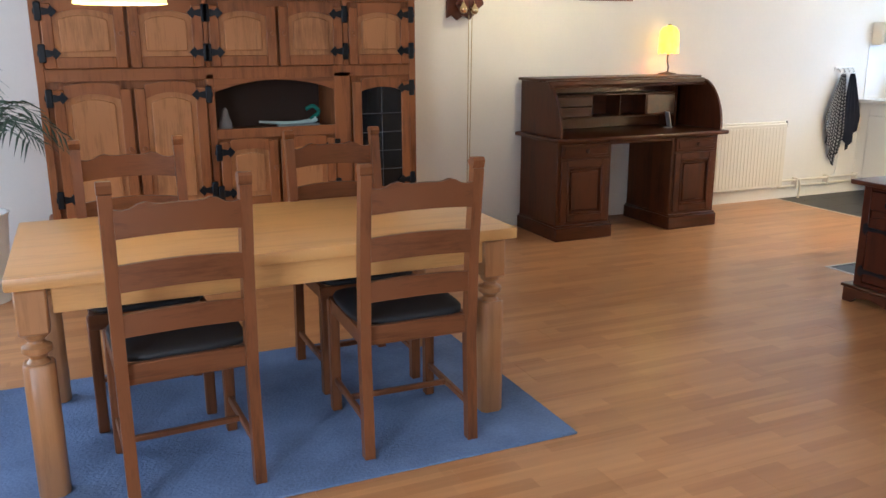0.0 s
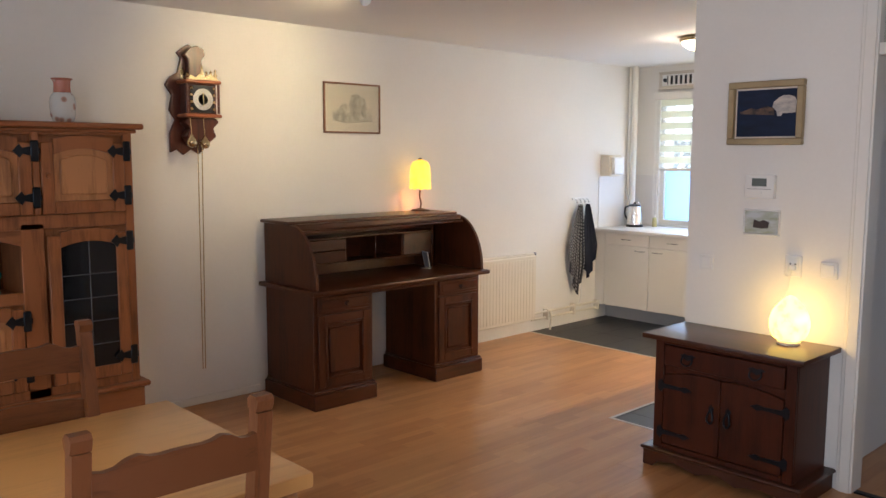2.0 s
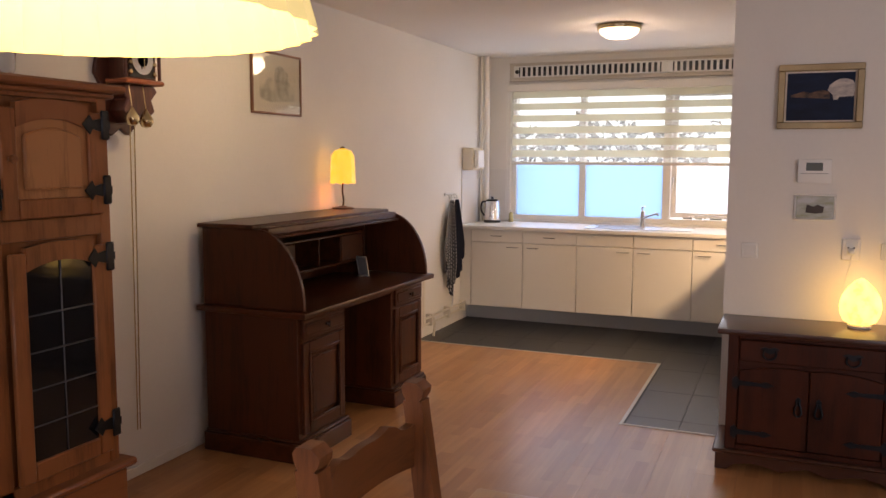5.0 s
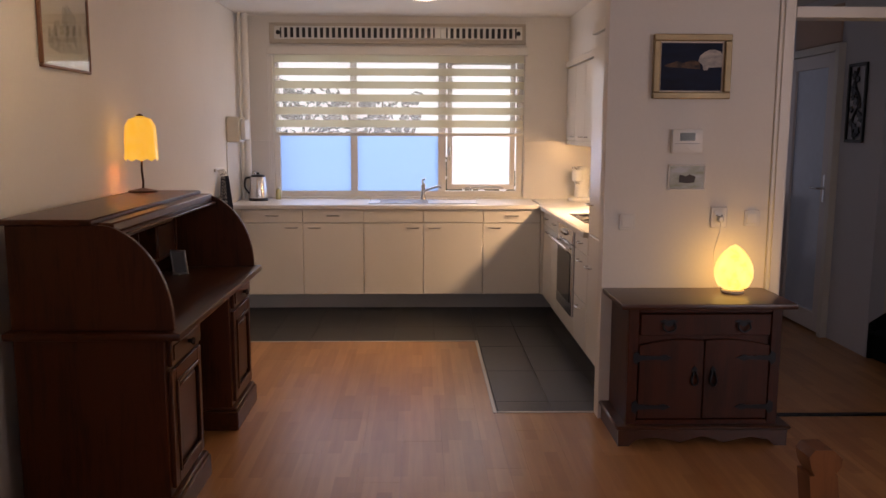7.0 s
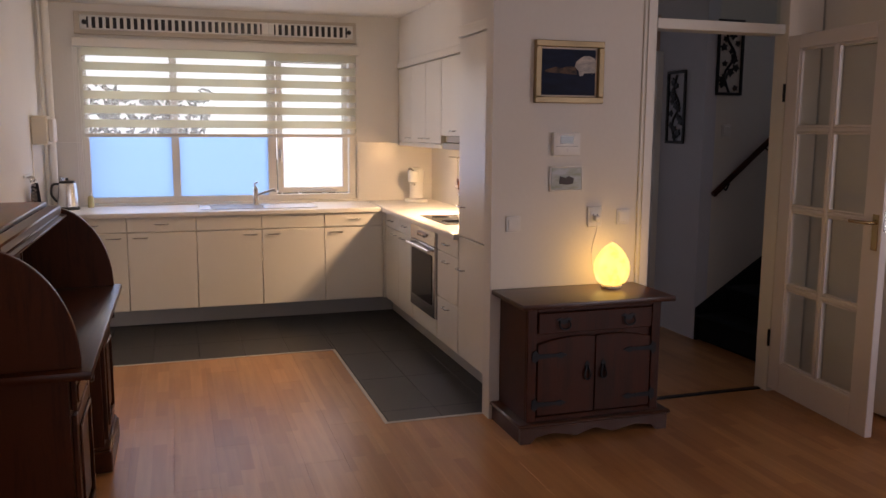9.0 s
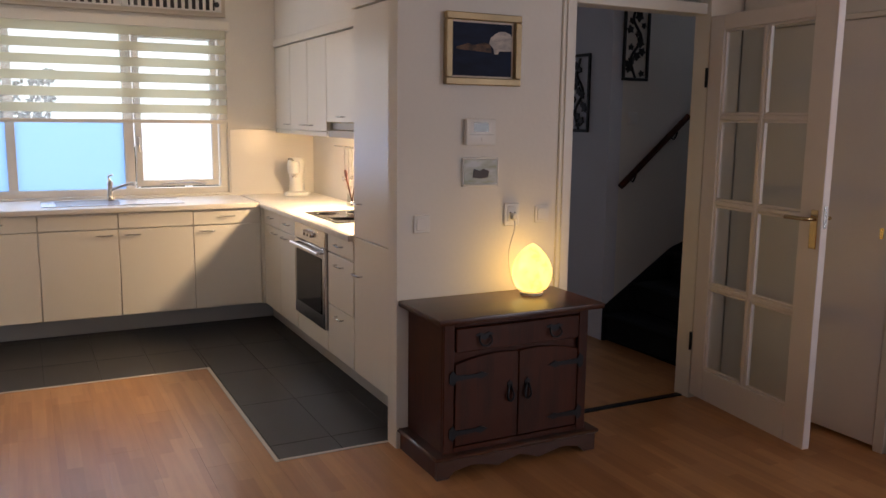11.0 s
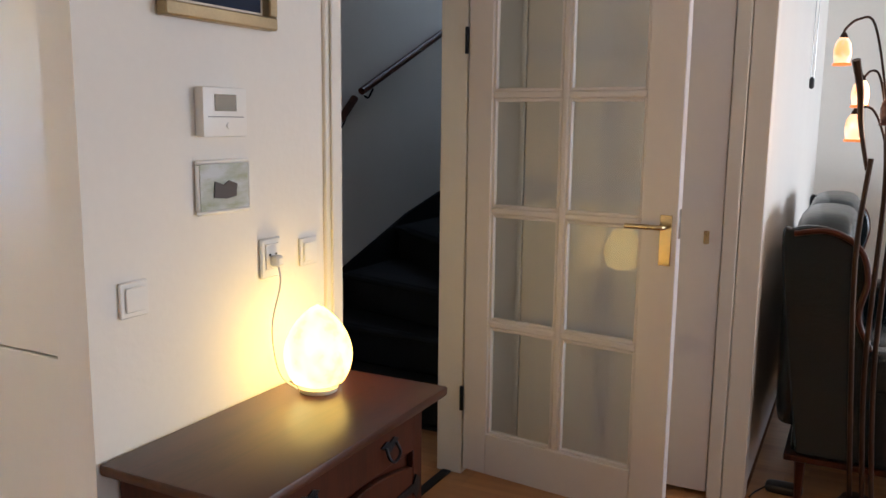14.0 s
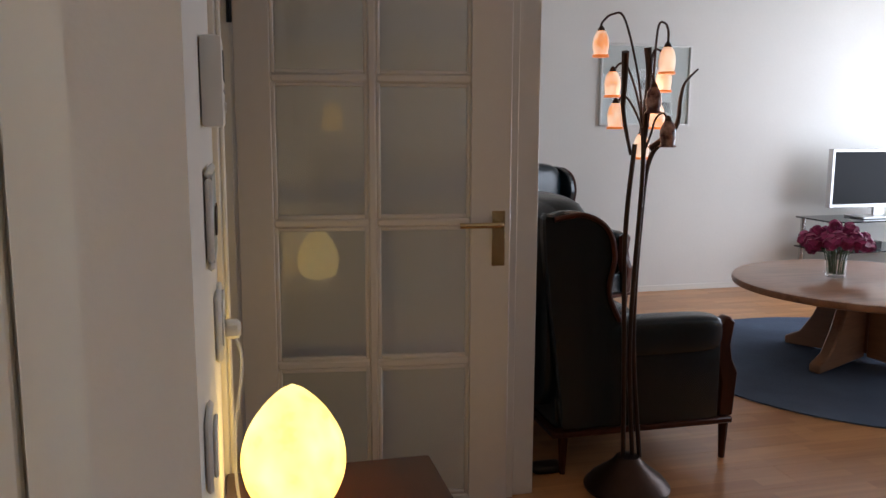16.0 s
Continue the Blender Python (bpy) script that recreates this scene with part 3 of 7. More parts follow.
cd = thing("door_2", (0, CLOSET_Y - 0.05, 0), 0, "plain cream flush closet door with a small keyhole", "")
cd["kind"] = "structure"
part("leaf", bx(3.20, 0.02, 0.02, 3.995, 0.055, 2.0), DOORW, cd)
part("keyhole", join(bx(3.245, 0.055, 1.0, 3.265, 0.058, 1.05, 0.001)), BRASS, cd, "small brass keyhole")
part("frame", join(bx(3.145, -0.02, 0, 3.197, 0.062, 2.028), bx(3.998, -0.02, 0, 4.018, 0.062, 2.028), bx(3.197, -0.02, 2.003, 3.998, 0.062, 2.028)), TRIM, cd)
part("frame", bx(CLOSET_X, -0.055, 0, 3.142, 0.045, 2.028), TRIM, cd, "cream corner post")

hd = thing("door_3", (0, HALL_S, 0), 0, "hall door with a frosted glass light and a steel lever", "")
hd["kind"] = "structure"
part("leaf", join(bx(5.93, 0.004, 0.02, 6.03, 0.045, 2.08), bx(6.55, 0.004, 0.02, 6.65, 0.045, 2.08), bx(6.03, 0.004, 0.02, 6.55, 0.045, 0.16), bx(6.03, 0.004, 1.98, 6.55, 0.045, 2.08)), DOORW, hd)
# pane colour lightened in place of light shining through from behind
part("pane", bx(6.03, 0.02, 0.16, 6.55, 0.026, 1.98, 0), plain("door_frosted_backlit", (0.60, 0.70, 0.84), 0.25, vary=0.1, scale=3), hd, "frosted pane in blue-grey lightened to stand for light behind it")
part("door_handle", join(bx(5.96, 0.045, 1.0, 5.99, 0.05, 1.2), tube([(5.975, 0.05, 1.1), (5.975, 0.09, 1.1), (6.09, 0.095, 1.1)], 0.008)), STEEL, hd)
part("frame", join(bx(5.87, 0.002, 0, 5.925, 0.055, 2.14), bx(6.655, 0.002, 0, 6.71, 0.055, 2.14), bx(5.925, 0.002, 2.085, 6.655, 0.055, 2.14)), TRIM, hd)
part("transom_panel", bx(5.93, 0.004, 2.15, 6.65, 0.02, 2.42), plain("peach_panel", (0.62, 0.44, 0.34), 0.6), hd, "peach panel over the door")

# hall corner: curtain and a low rack with boxes
cu = thing("curtain", (0, HALL_S, 0), 0, "pale blue curtain with dark leaf pattern in the hall corner", "curtain")
LEAFY = plain("leaf_curtain", (0.50, 0.62, 0.72), 0.9)
n_, l_ = LEAFY.node_tree.nodes, LEAFY.node_tree.links
rp = ramp(n_, [(0.50, (0.52, 0.64, 0.74)), (0.56, (0.10, 0.14, 0.17))])
l_.new(noise_tex(n_, l_, coords(n_, l_, (1, 1, 1)), 17, 2, 0.5, 1.2), rp.inputs[0]), l_.new(rp.outputs[0], n_["Principled BSDF"].inputs["Base Color"])
wave = [(6.72 + 0.0125 * k, 0.045 + 0.014 * math.sin(k * 0.9)) for k in range(29)]
part("cloth", prism(wave + [(x, y + 0.003) for x, y in reversed(wave)], "z", 1.04, 2.075), LEAFY, cu)
part("rod", tube([(6.70, 0.045, 2.085), (7.10, 0.045, 2.085)], 0.008, 8, 1), STEEL, cu)
rk = thing("rack", (0, HALL_S, 0), 0, "low dark wooden hall rack with open shelves under the curtain", "shelf")
for z in (0.955, 0.70, 0.42, 0.14):
    part("shelf", bx(6.74, 0.012, z, 7.08, 0.26, z + 0.018), SIDE, rk)
for x in (6.722, 7.082):
    part("side", bx(x, 0.012, 0, x + 0.018, 0.26, 0.98), SIDE, rk)
for nm, x0, x1, z0, z1, m_, lab in (("box", 6.76, 7.05, 0.7185, 0.93, WHITE, "white cardboard box on the hall rack"), ("case", 6.75, 7.04, 0.4385, 0.66, BLACK, "black storage case on the hall rack"),
                                ("bag", 6.77, 7.02, 0.1585, 0.36, plain("dark_red_cloth", (0.16, 0.02, 0.025), 0.8), "dark red cloth bag on the lowest rack shelf")):
    solo(nm, pillow(x0, 0.03, z0, x1, 0.24, z1, 0.1, 4) if nm == "bag" else bx(x0, 0.03, z0, x1, 0.24, z1, 0.006, 2), m_, (0, HALL_S, 0), lab, nm)

# stairs
st = thing("stairs", (0, 0, 0), 0, "steep winding staircase covered in dark grey carpet", "")
st["kind"] = "structure"
ys = [0.93, 0.68, 0.38, -0.22, -0.92, -1.30, -1.55, -1.75, -1.93]
yw = [0.86, 0.74, 0.64, 0.54, 0.42, 0.28, 0.10, -0.10, -0.32]
for i in range(9):
    z1 = 0.2 * (i + 1)
    part("tread", prism([(PART_X2 + 0.1, yw[i]), (STAIR_X - 0.025, ys[i]), (STAIR_X - 0.025, SOUTH + 0.5), (PART_X2 + 0.1, SOUTH + 0.5)], "z", z1 - 0.2 + 0.001, z1, 0.018), CARPET, st)
    part("nosing", tube([(PART_X2 + 0.11, yw[i] + 0.012, z1 - 0.018), (STAIR_X - 0.03, ys[i] + 0.012, z1 - 0.018)], 0.017, 8, 1), CARPET, st)
part("wall_string", prism([(0.948, 0.0), (0.948, 0.24), (0.36, 0.624), (-0.35, 0.86), (-0.95, 1.0), (-1.95, 1.35), (-1.95, 0.0)], "x", STAIR_X - 0.022, STAIR_X - 0.003, 0.004), CARPET, st, "dark carpeted wall string")
rail = thing("stair_rail", (STAIR_X, 0, 0), 0, "dark varnished wooden handrail in two lengths on the stair wall", "handrail")
part("handrail", tube([(-0.06, 0.88, 1.08), (-0.06, 0.31, 1.56)], 0.022, 10, 1), SIDE, rail)
part("handrail", tube([(-0.06, 0.24, 1.60), (-0.06, -1.0, 2.12)], 0.022, 10, 1), SIDE, rail)
for y, z in ((0.75, 1.17), (0.4, 1.46), (0.12, 1.63)):
    part("bracket", tube([(0, y, z - 0.05), (-0.03, y, z - 0.06), (-0.06, y, z - 0.01)], 0.006), IRON, rail)

# ---- wall cabinet unit with iron hinges ----
CF = 5.02


def arched(x0, x1, z0, z1, rise, n=10):
    top = [(x1 - (x1 - x0) * k / n, z1 - rise * (2 * k / n - 1) ** 2) for k in range(n + 1)]
    return [(x0, z0), (x1, z0)] + top


LEAD = plain("lead_came", (0.07, 0.07, 0.075), 0.45)


def frame_door(parent, name, x0, x1, z0, z1, y, rise, material, panel, hinge_x, hinges, knob_x, knob_z, glass=False, st=0.065):
    d = part(name, prism(arched(x0 + st - 0.004, x1 - st + 0.004, z0 + st - 0.004, z1 - st + 0.004, rise * 0.9), "y", y + 0.014, y + 0.021), INSIDE_SHADE if glass else panel, parent)
    def strip(ox0, ox1):
        n = 10
        low = [(x0 + st + (x1 - x0 - 2 * st) * k / n, z1 - st - rise * (2 * k / n - 1) ** 2 * 0.9) for k in range(n + 1)]
        hi = [(x0 + st + (x1 - x0 - 2 * st) * k / n, z1 - rise * ((x0 + st + (x1 - x0 - 2 * st) * k / n - (x0 + x1) / 2) / ((x1 - x0) / 2)) ** 2) for k in range(n + 1)]
        return strip_between(low, hi, "y", y, y + 0.022)
    for sx0, sx1 in ((x0 + 0.004, x0 + st), (x1 - st, x1 - 0.004)):
        part("stile", bx(sx0, y, z0, sx1, y + 0.022, z1 - rise, 0.005), material, d)
    part("bottom_rail", bx(x0 + st, y, z0, x1 - st, y + 0.022, z0 + st, 0.005), material, d)
    part("top_rail", strip(0, 0), material, d)
    if glass:
        part("pane", bx(x0 + st, y + 0.0115, z0 + st, x1 - st, y + 0.0135, z1 - st + 0.01, 0), DARKGLASS, d, "dark leaded pane")
        lead = [bx((x0 + x1) / 2 - 0.003, y + 0.006, z0 + st, (x0 + x1) / 2 + 0.003, y + 0.0115, z1 - st)]
        k = z0 + st + 0.12
        while k < z1 - st - 0.05:
            lead.append(bx(x0 + st, y + 0.0055, k - 0.003, x1 - st, y + 0.011, k + 0.003))
            k += 0.125
        for strip in lead:
            part("lead_strip", strip, LEAD, d)
    else:
        part("raised_field", prism(arched(x0 + st + 0.028, x1 - st - 0.028, z0 + st + 0.028, z1 - st - 0.028, rise * 0.8), "y", y + 0.003, y + 0.0145, 0.008), panel, d)
    if knob_x is not None:
        kn = part("knob", lathe([(0.006, 0), (0.007, 0.012), (0.014, 0.02), (0.012, 0.03), (0.0, 0.033)], (0, 0, 0), 12), material, d)
        kn.matrix_basis = Matrix.Translation((knob_x, y, knob_z)) @ Matrix.Rotation(math.pi / 2, 4, "X")
    for hz in hinges:
        s = 1 if hinge_x < (x0 + x1) / 2 else -1
        arm = [(hinge_x + s * p, hz + q) for p, q in ((-0.025, -0.014), (0.025, -0.022), (0.055, -0.014), (0.068, -0.034), (0.10, 0), (0.068, 0.034), (0.055, 0.014), (0.025, 0.022), (-0.025, 0.014))]
        part("hinge", join(prism(arm, "y", y - 0.006, y - 0.001), bx(hinge_x - 0.019, y - 0.012, hz - 0.052, hinge_x + 0.019, y - 0.0005, hz + 0.052, 0.006)), IRON, d, "black iron strap hinge")
    return d


DARKGLASS = mat("dark_glass", (0.012, 0.013, 0.015), 0.06)[0]
cab = thing("wall_cabinet", (0, 0, 0), 0, "large rustic oak wall cabinet with black iron hinges and open niche", "cabinet")
X0, X1 = -0.38, 1.93
part("carcass", join(bx(X0, CF + 0.03, 0.36, X1, NORTH - 0.005, 0.90), bx(X0, CF + 0.03, 0.90, 0.585, NORTH - 0.005, 1.27), bx(1.375, CF + 0.03, 0.90, X1, NORTH - 0.005, 1.27),
                     bx(X0, CF + 0.03, 1.27, X1, NORTH - 0.005, 1.745), bx(0.585, NORTH - 0.12, 0.90, 1.375, NORTH - 0.005, 1.27)), OAK, cab)
part("face_frame", join(bx(X0, CF + 0.004, 0.36, -0.335, CF + 0.03, 1.745), bx(0.555, CF + 0.004, 0.36, 0.60, CF + 0.03, 1.27), bx(1.36, CF + 0.004, 0.36, 1.47, CF + 0.03, 1.27),
                        bx(0.5555, CF - 0.014, 1.312, 0.5845, CF + 0.03, 1.724), bx(1.4255, CF - 0.014, 1.312, 1.4595, CF + 0.03, 1.724), bx(1.885, CF + 0.004, 0.36, X1, CF + 0.03, 1.745), bx(-0.335, CF + 0.004, 1.24, 1.885, CF + 0.029, 1.312), bx(0.60, CF + 0.004, 0.87, 1.36, CF + 0.029, 0.932),
                        bx(-0.335, CF + 0.004, 0.36, 1.885, CF + 0.029, 0.43), bx(-0.335, CF + 0.004, 1.71, 1.885, CF + 0.029, 1.745)), OAK, cab)
n = 12
part("niche_arch", strip_between([(0.60 + 0.76 * k / n, 1.23 - 0.07 * (2 * k / n - 1) ** 2) for k in range(n + 1)], [(0.60 + 0.76 * k / n, 1.2405) for k in range(n + 1)], "y", CF + 0.006, CF + 0.028), OAKX, cab, "arched niche rail")
# sheet coloured dark in place of the shade deep in the niche
part("niche_back", bx(0.60, NORTH - 0.14, 0.905, 1.36, NORTH - 0.121, 1.268), INSIDE_SHADE, cab, "niche back coloured dark to stand for the shade inside")
part("cornice", join(bx(X0 - 0.05, CF - 0.05, 1.745, X1 + 0.05, NORTH - 0.003, 1.775, 0.008), bx(X0 - 0.02, CF - 0.02, 1.725, X1 + 0.02, NORTH - 0.003, 1.7445, 0.006)), OAKX, cab)
part("waist_moulding", join(bx(X0 - 0.04, CF - 0.05, 0.355, X1 + 0.04, NORTH - 0.003, 0.385, 0.01)), OAKX, cab)
part("base", bx(X0 - 0.015, CF - 0.015, 0.0, X1 + 0.015, NORTH - 0.004, 0.3545), OAKX, cab)
for x0, x1, hx, kx in ((-0.33, 0.12, -0.335, 0.09), (0.13, 0.555, 0.565, 0.16), (0.585, 1.0, 0.575, 0.965), (1.01, 1.425, 1.435, 1.04), (1.46, 1.885, 1.89, 1.49)):
    frame_door(cab, "door", x0, x1, 1.315, 1.708, CF - 0.02, 0.035, OAK, OAKP, hx, (1.40, 1.63), kx, 1.51)
for x0, x1, hx, kx in ((-0.31, 0.12, -0.325, 0.085), (0.13, 0.55, 0.56, 0.165)):
    frame_door(cab, "door", x0, x1, 0.435, 1.235, CF - 0.02, 0.04, OAK, OAKP, hx, (0.56, 1.15), kx, 0.84)
for x0, x1, hx, kx in ((0.605, 0.975, 0.598, 0.945), (0.985, 1.355, 1.362, 1.015)):
    frame_door(cab, "door", x0, x1, 0.435, 0.872, CF - 0.02, 0.02, OAK, OAKP, hx, (0.53, 0.79), kx, 0.68)
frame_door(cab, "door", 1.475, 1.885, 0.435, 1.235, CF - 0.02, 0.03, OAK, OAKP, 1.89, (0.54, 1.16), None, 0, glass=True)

# ---- dining table, chairs, rug, pendant ----
rug = solo("rug", bx(-0.95, 2.18, 0.0, 1.455, 3.52, 0.009, 0.003), RUG, (0, 0, 0), "blue wool rug under the dining table", "rug")
tb = thing("dining_table", (0.445, 2.91, 0.009), 0, "light oak farmhouse dining table with turned legs on blue rug", "table")
part("tabletop", bx(-0.885, -0.45, 0.712, 0.885, 0.45, 0.757, 0.01, 2), TABLE, tb)
part("apron", join(bx(-0.755, -0.425, 0.625, 0.755, -0.40, 0.711), bx(-0.755, 0.40, 0.625, 0.755, 0.425, 0.711), bx(-0.835, -0.35, 0.625, -0.81, 0.35, 0.711), bx(0.81, -0.35, 0.625, 0.835, 0.35, 0.711)), TABLE, tb)
for sx in (-1, 1):
    for sy in (-1, 1):
        lg = part("leg", join(bx(-0.046, -0.046, 0.565, 0.046, 0.046, 0.7115, 0.006), lathe([(0.040, 0.567), (0.036, 0.552), (0.024, 0.540), (0.026, 0.532), (0.046, 0.520), (0.046, 0.502), (0.030, 0.490), (0.026, 0.480), (0.038, 0.462)], (0, 0, 0), 20),
                              prism([(0.048, -0.028), (0.048, 0.028), (0.028, 0.048), (-0.028, 0.048), (-0.048, 0.028), (-0.048, -0.028), (-0.028, -0.048), (0.028, -0.048)], "z", 0.0, 0.465, 0.006)), TABLEZ, tb)
        lg.location = (sx * 0.803 - 0.012, sy * 0.40, 0)


def chair():
    """Faces +y; the back stands at -y."""
    c = thing("dining_chair", (0, 0, 0), 0, "", "chair", "chairs round the dining table")
    W, D = 0.205, 0.22
    part("seat_frame", join(bx(-W, -D, 0.415, W, -D + 0.022, 0.485), bx(-W - 0.01, D - 0.022, 0.415, W + 0.01, D, 0.475), bx(-W - 0.008, -D + 0.02, 0.415, -W + 0.014, D - 0.02, 0.475), bx(W - 0.014, -D + 0.02, 0.415, W + 0.008, D - 0.02, 0.475)), CHAIRX, c)
    part("seat", pillow(-W - 0.01, -D + 0.024, 0.470, W + 0.01, D + 0.015, 0.508, 0.15, 6), BLACK_LEATHER, c, "black leather seat pad")
    for s in (-1, 1):
        x = s * (W - 0.004)
        back = strip_between([(-D - 0.018 - 0.02, 0.0), (-D - 0.02, 0.40), (-D - 0.04, 0.75), (-D - 0.075, 1.03)], [(-D + 0.022 - 0.02, 0.0), (-D + 0.022, 0.40), (-D + 0.004, 0.75), (-D - 0.035, 1.03)], "x", x - 0.019, x + 0.019)
        part("back_post", join(back, strip_between([(-D - 0.068, 1.0305), (-D - 0.074, 1.042), (-D - 0.078, 1.058), (-D - 0.070, 1.068)], [(-D - 0.040, 1.0305), (-D - 0.032, 1.042), (-D - 0.030, 1.055), (-D - 0.045, 1.068)], "x", x - 0.021, x + 0.021)), CHAIR, c)
        part("front_leg", join(bx(x - 0.02, D - 0.042, 0.0, x + 0.02, D - 0.002, 0.47, 0.005)), CHAIR, c)
        part("stretcher", bx(x - 0.01, -D, 0.12, x + 0.01, D - 0.04, 0.145, 0.004), CHAIR, c)
    part("stretcher", bx(-W + 0.01, -0.01, 0.122, W - 0.01, 0.012, 0.143, 0.004), CHAIRX, c)
    n = 16
    xs = [-(W - 0.022) + 2 * (W - 0.022) * k / n for k in range(n + 1)]

    def bow(x):
        return 0.022 * (1 - (x / W) ** 2)
    for z0, z1, top in ((0.897, 0.975, True), (0.730, 0.812, False), (0.583, 0.655, False)):
        yb = -D - 0.012 - 0.055 * max(0, (z0 - 0.55) / 0.45)
        bm = bmesh.new()
        ring = []
        for x in xs:
            u = (x / (W - 0.022))
            zt = z1 + (0.022 * (1 - u * u) ** 2 + 0.018 * math.exp(-((abs(u) - 0.55) / 0.16) ** 2) + 0.01 * abs(u) ** 6 if top else 0.012 * (1 - u * u))
            zb = z0 + 0.010 * (1 - u * u)
            y = yb - bow(x)
            ring.append([bm.verts.new(p) for p in ((x, y - 0.009, zb), (x, y + 0.009, zb), (x, y + 0.009, zt), (x, y - 0.009, zt))])
        for a, b in zip(ring, ring[1:]):
            for k in range(4):
                bm.faces.new((a[k], a[(k + 1) % 4], b[(k + 1) % 4], b[k]))
        bm.faces.new(ring[0]), bm.faces.new(ring[-1])
        bmesh.ops.recalc_face_normals(bm, faces=bm.faces[:])
        part("back_rail", bm, CHAIRX, c)
    return c


first = chair()
first.location, first.rotation_euler = (0.055, 2.535, 0.009), (0, 0, radians(3))
tagged(first, "oak ladder-back dining chair with black leather seat on blue rug")
for x, y, r, l in ((0.865, 2.55, -1, ""), (-0.005, 3.12, 180, "oak ladder-back dining chair standing between table and wall cabinet"),
                   (0.875, 3.12, 181, "oak ladder-back dining chair standing between table and wall cabinet")):
    tagged(copy_thing(first, pose(x, y, 0.009, 0, 0, r)), l)

pen = thing("pendant_lamp", (0.01, 3.17, 0), 0, "yellow pleated fabric pendant lamp over the dining table", "lamp")
SHADE = glow("yellow_shade", (1.0, 0.86, 0.36), 1.05)
bm = bmesh.new()
seg = 72
for r0, z0, r1, z1 in ((0.165, 1.60, 0.11, 1.80),):
    lo = [bm.verts.new(((r0 + 0.004 * (k % 2)) * math.cos(2 * math.pi * k / seg), (r0 + 0.004 * (k % 2)) * math.sin(2 * math.pi * k / seg), z0)) for k in range(seg)]
    hi = [bm.verts.new(((r1 + 0.004 * (k % 2)) * math.cos(2 * math.pi * k / seg), (r1 + 0.004 * (k % 2)) * math.sin(2 * math.pi * k / seg), z1)) for k in range(seg)]
    for k in range(seg):
        bm.faces.new((lo[k], lo[(k + 1) % seg], hi[(k + 1) % seg], hi[k]))
part("shade", bm, SHADE, pen, "pleated pale yellow shade")
part("cord", tube([(0, 0, 1.80), (0, 0, 2.47)], 0.004, 6, 1), WHITE, pen)
part("ceiling_rose", lathe([(0.05, 0), (0.045, 0.02), (0.02, 0.03)], (0, 0, 2.468), 20), WHITE, pen)
part("holder", lathe([(0.03, 0), (0.03, 0.08), (0.01, 0.1)], (0, 0, 1.76), 12), WHITE, pen)

# ---- roll-top desk ----
desk = thing("roll_top_desk", (0, 0, 0), 0, "dark mahogany roll-top desk standing open against the wall", "desk")
DX0, DX1, DF = 2.985, 4.485, 4.895
for x0, x1 in ((DX0 + 0.01, 3.465), (4.03, DX1 - 0.01)):
    p = part("pedestal", join(bx(x0, DF + 0.02, 0.10, x1, 5.47, 0.74)), DARK, desk)
    part("plinth", bx(x0 - 0.015, DF - 0.012, 0.0, x1 + 0.015, 5.485, 0.10, 0.006), DARKX, p)
    part("plinth_moulding", bx(x0 - 0.008, DF - 0.004, 0.10, x1 + 0.008, 5.478, 0.118, 0.007), DARKX, p)
    part("drawer", join(bx(x0 + 0.03, DF + 0.002, 0.622, x1 - 0.03, DF + 0.02, 0.722, 0.004), bx(x0 + 0.05, DF - 0.004, 0.642, x1 - 0.05, DF + 0.003, 0.702, 0.004)), DARKX, p)
    kn = part("drawer_knob", join(lathe([(0.008, 0), (0.008, 0.012), (0.017, 0.02), (0.012, 0.03), (0.0, 0.032)], (0, 0, 0), 14)), BRONZE, p)
    kn.matrix_basis = Matrix.Translation(((x0 + x1) / 2, DF - 0.003, 0.672)) @ Matrix.Rotation(math.pi / 2, 4, "X")
    part("door", join(bx(x0 + 0.03, DF + 0.004, 0.14, x0 + 0.085, DF + 0.02, 0.605), bx(x1 - 0.085, DF + 0.004, 0.14, x1 - 0.03, DF + 0.02, 0.605), bx(x0 + 0.085, DF + 0.004, 0.14, x1 - 0.085, DF + 0.02, 0.195), bx(x0 + 0.085, DF + 0.004, 0.55, x1 - 0.085, DF + 0.02, 0.605)), DARK, p)
    part("door_panel", bx(x0 + 0.115, DF + 0.006, 0.225, x1 - 0.115, DF + 0.0195, 0.52, 0.006), DARK, p)
    part("door_moulding", join(bx(x0 + 0.08, DF - 0.004, 0.19, x0 + 0.097, DF + 0.004, 0.555, 0.004), bx(x1 - 0.097, DF - 0.004, 0.19, x1 - 0.08, DF + 0.004, 0.555, 0.004), bx(x0 + 0.097, DF - 0.004, 0.19, x1 - 0.097, DF + 0.004, 0.207, 0.004), bx(x0 + 0.097, DF - 0.004, 0.538, x1 - 0.097, DF + 0.004, 0.555, 0.004)), DARKX, p)
part("knee_rail", bx(3.465, DF + 0.02, 0.705, 4.03, DF + 0.05, 0.74), DARKX, desk)
part("desktop", bx(DX0 - 0.035, DF - 0.055, 0.741, DX1 + 0.035, 5.49, 0.772, 0.01, 2), DARKX, desk)
arc = [(5.47, 0.773), (5.47, 1.165), (5.13, 1.165)]
cy, cz, ry, rz = 5.13, 0.79, 0.257, 0.375
arc += [(cy - ry * math.sin(a) ** 1.12, cz + rz * math.cos(a)) for a in [radians(5 * k) for k in range(0, 19)]]
arc += [(cy - ry, 0.773)]
for x in (DX0 + 0.005, DX1 - 0.03):
    part("side_panel", prism(arc, "x", x, x + 0.025, 0.003), DARK, desk)
part("back_panel", bx(DX0 + 0.031, 5.45, 0.773, DX1 - 0.031, 5.47, 1.165), DARKX, desk)
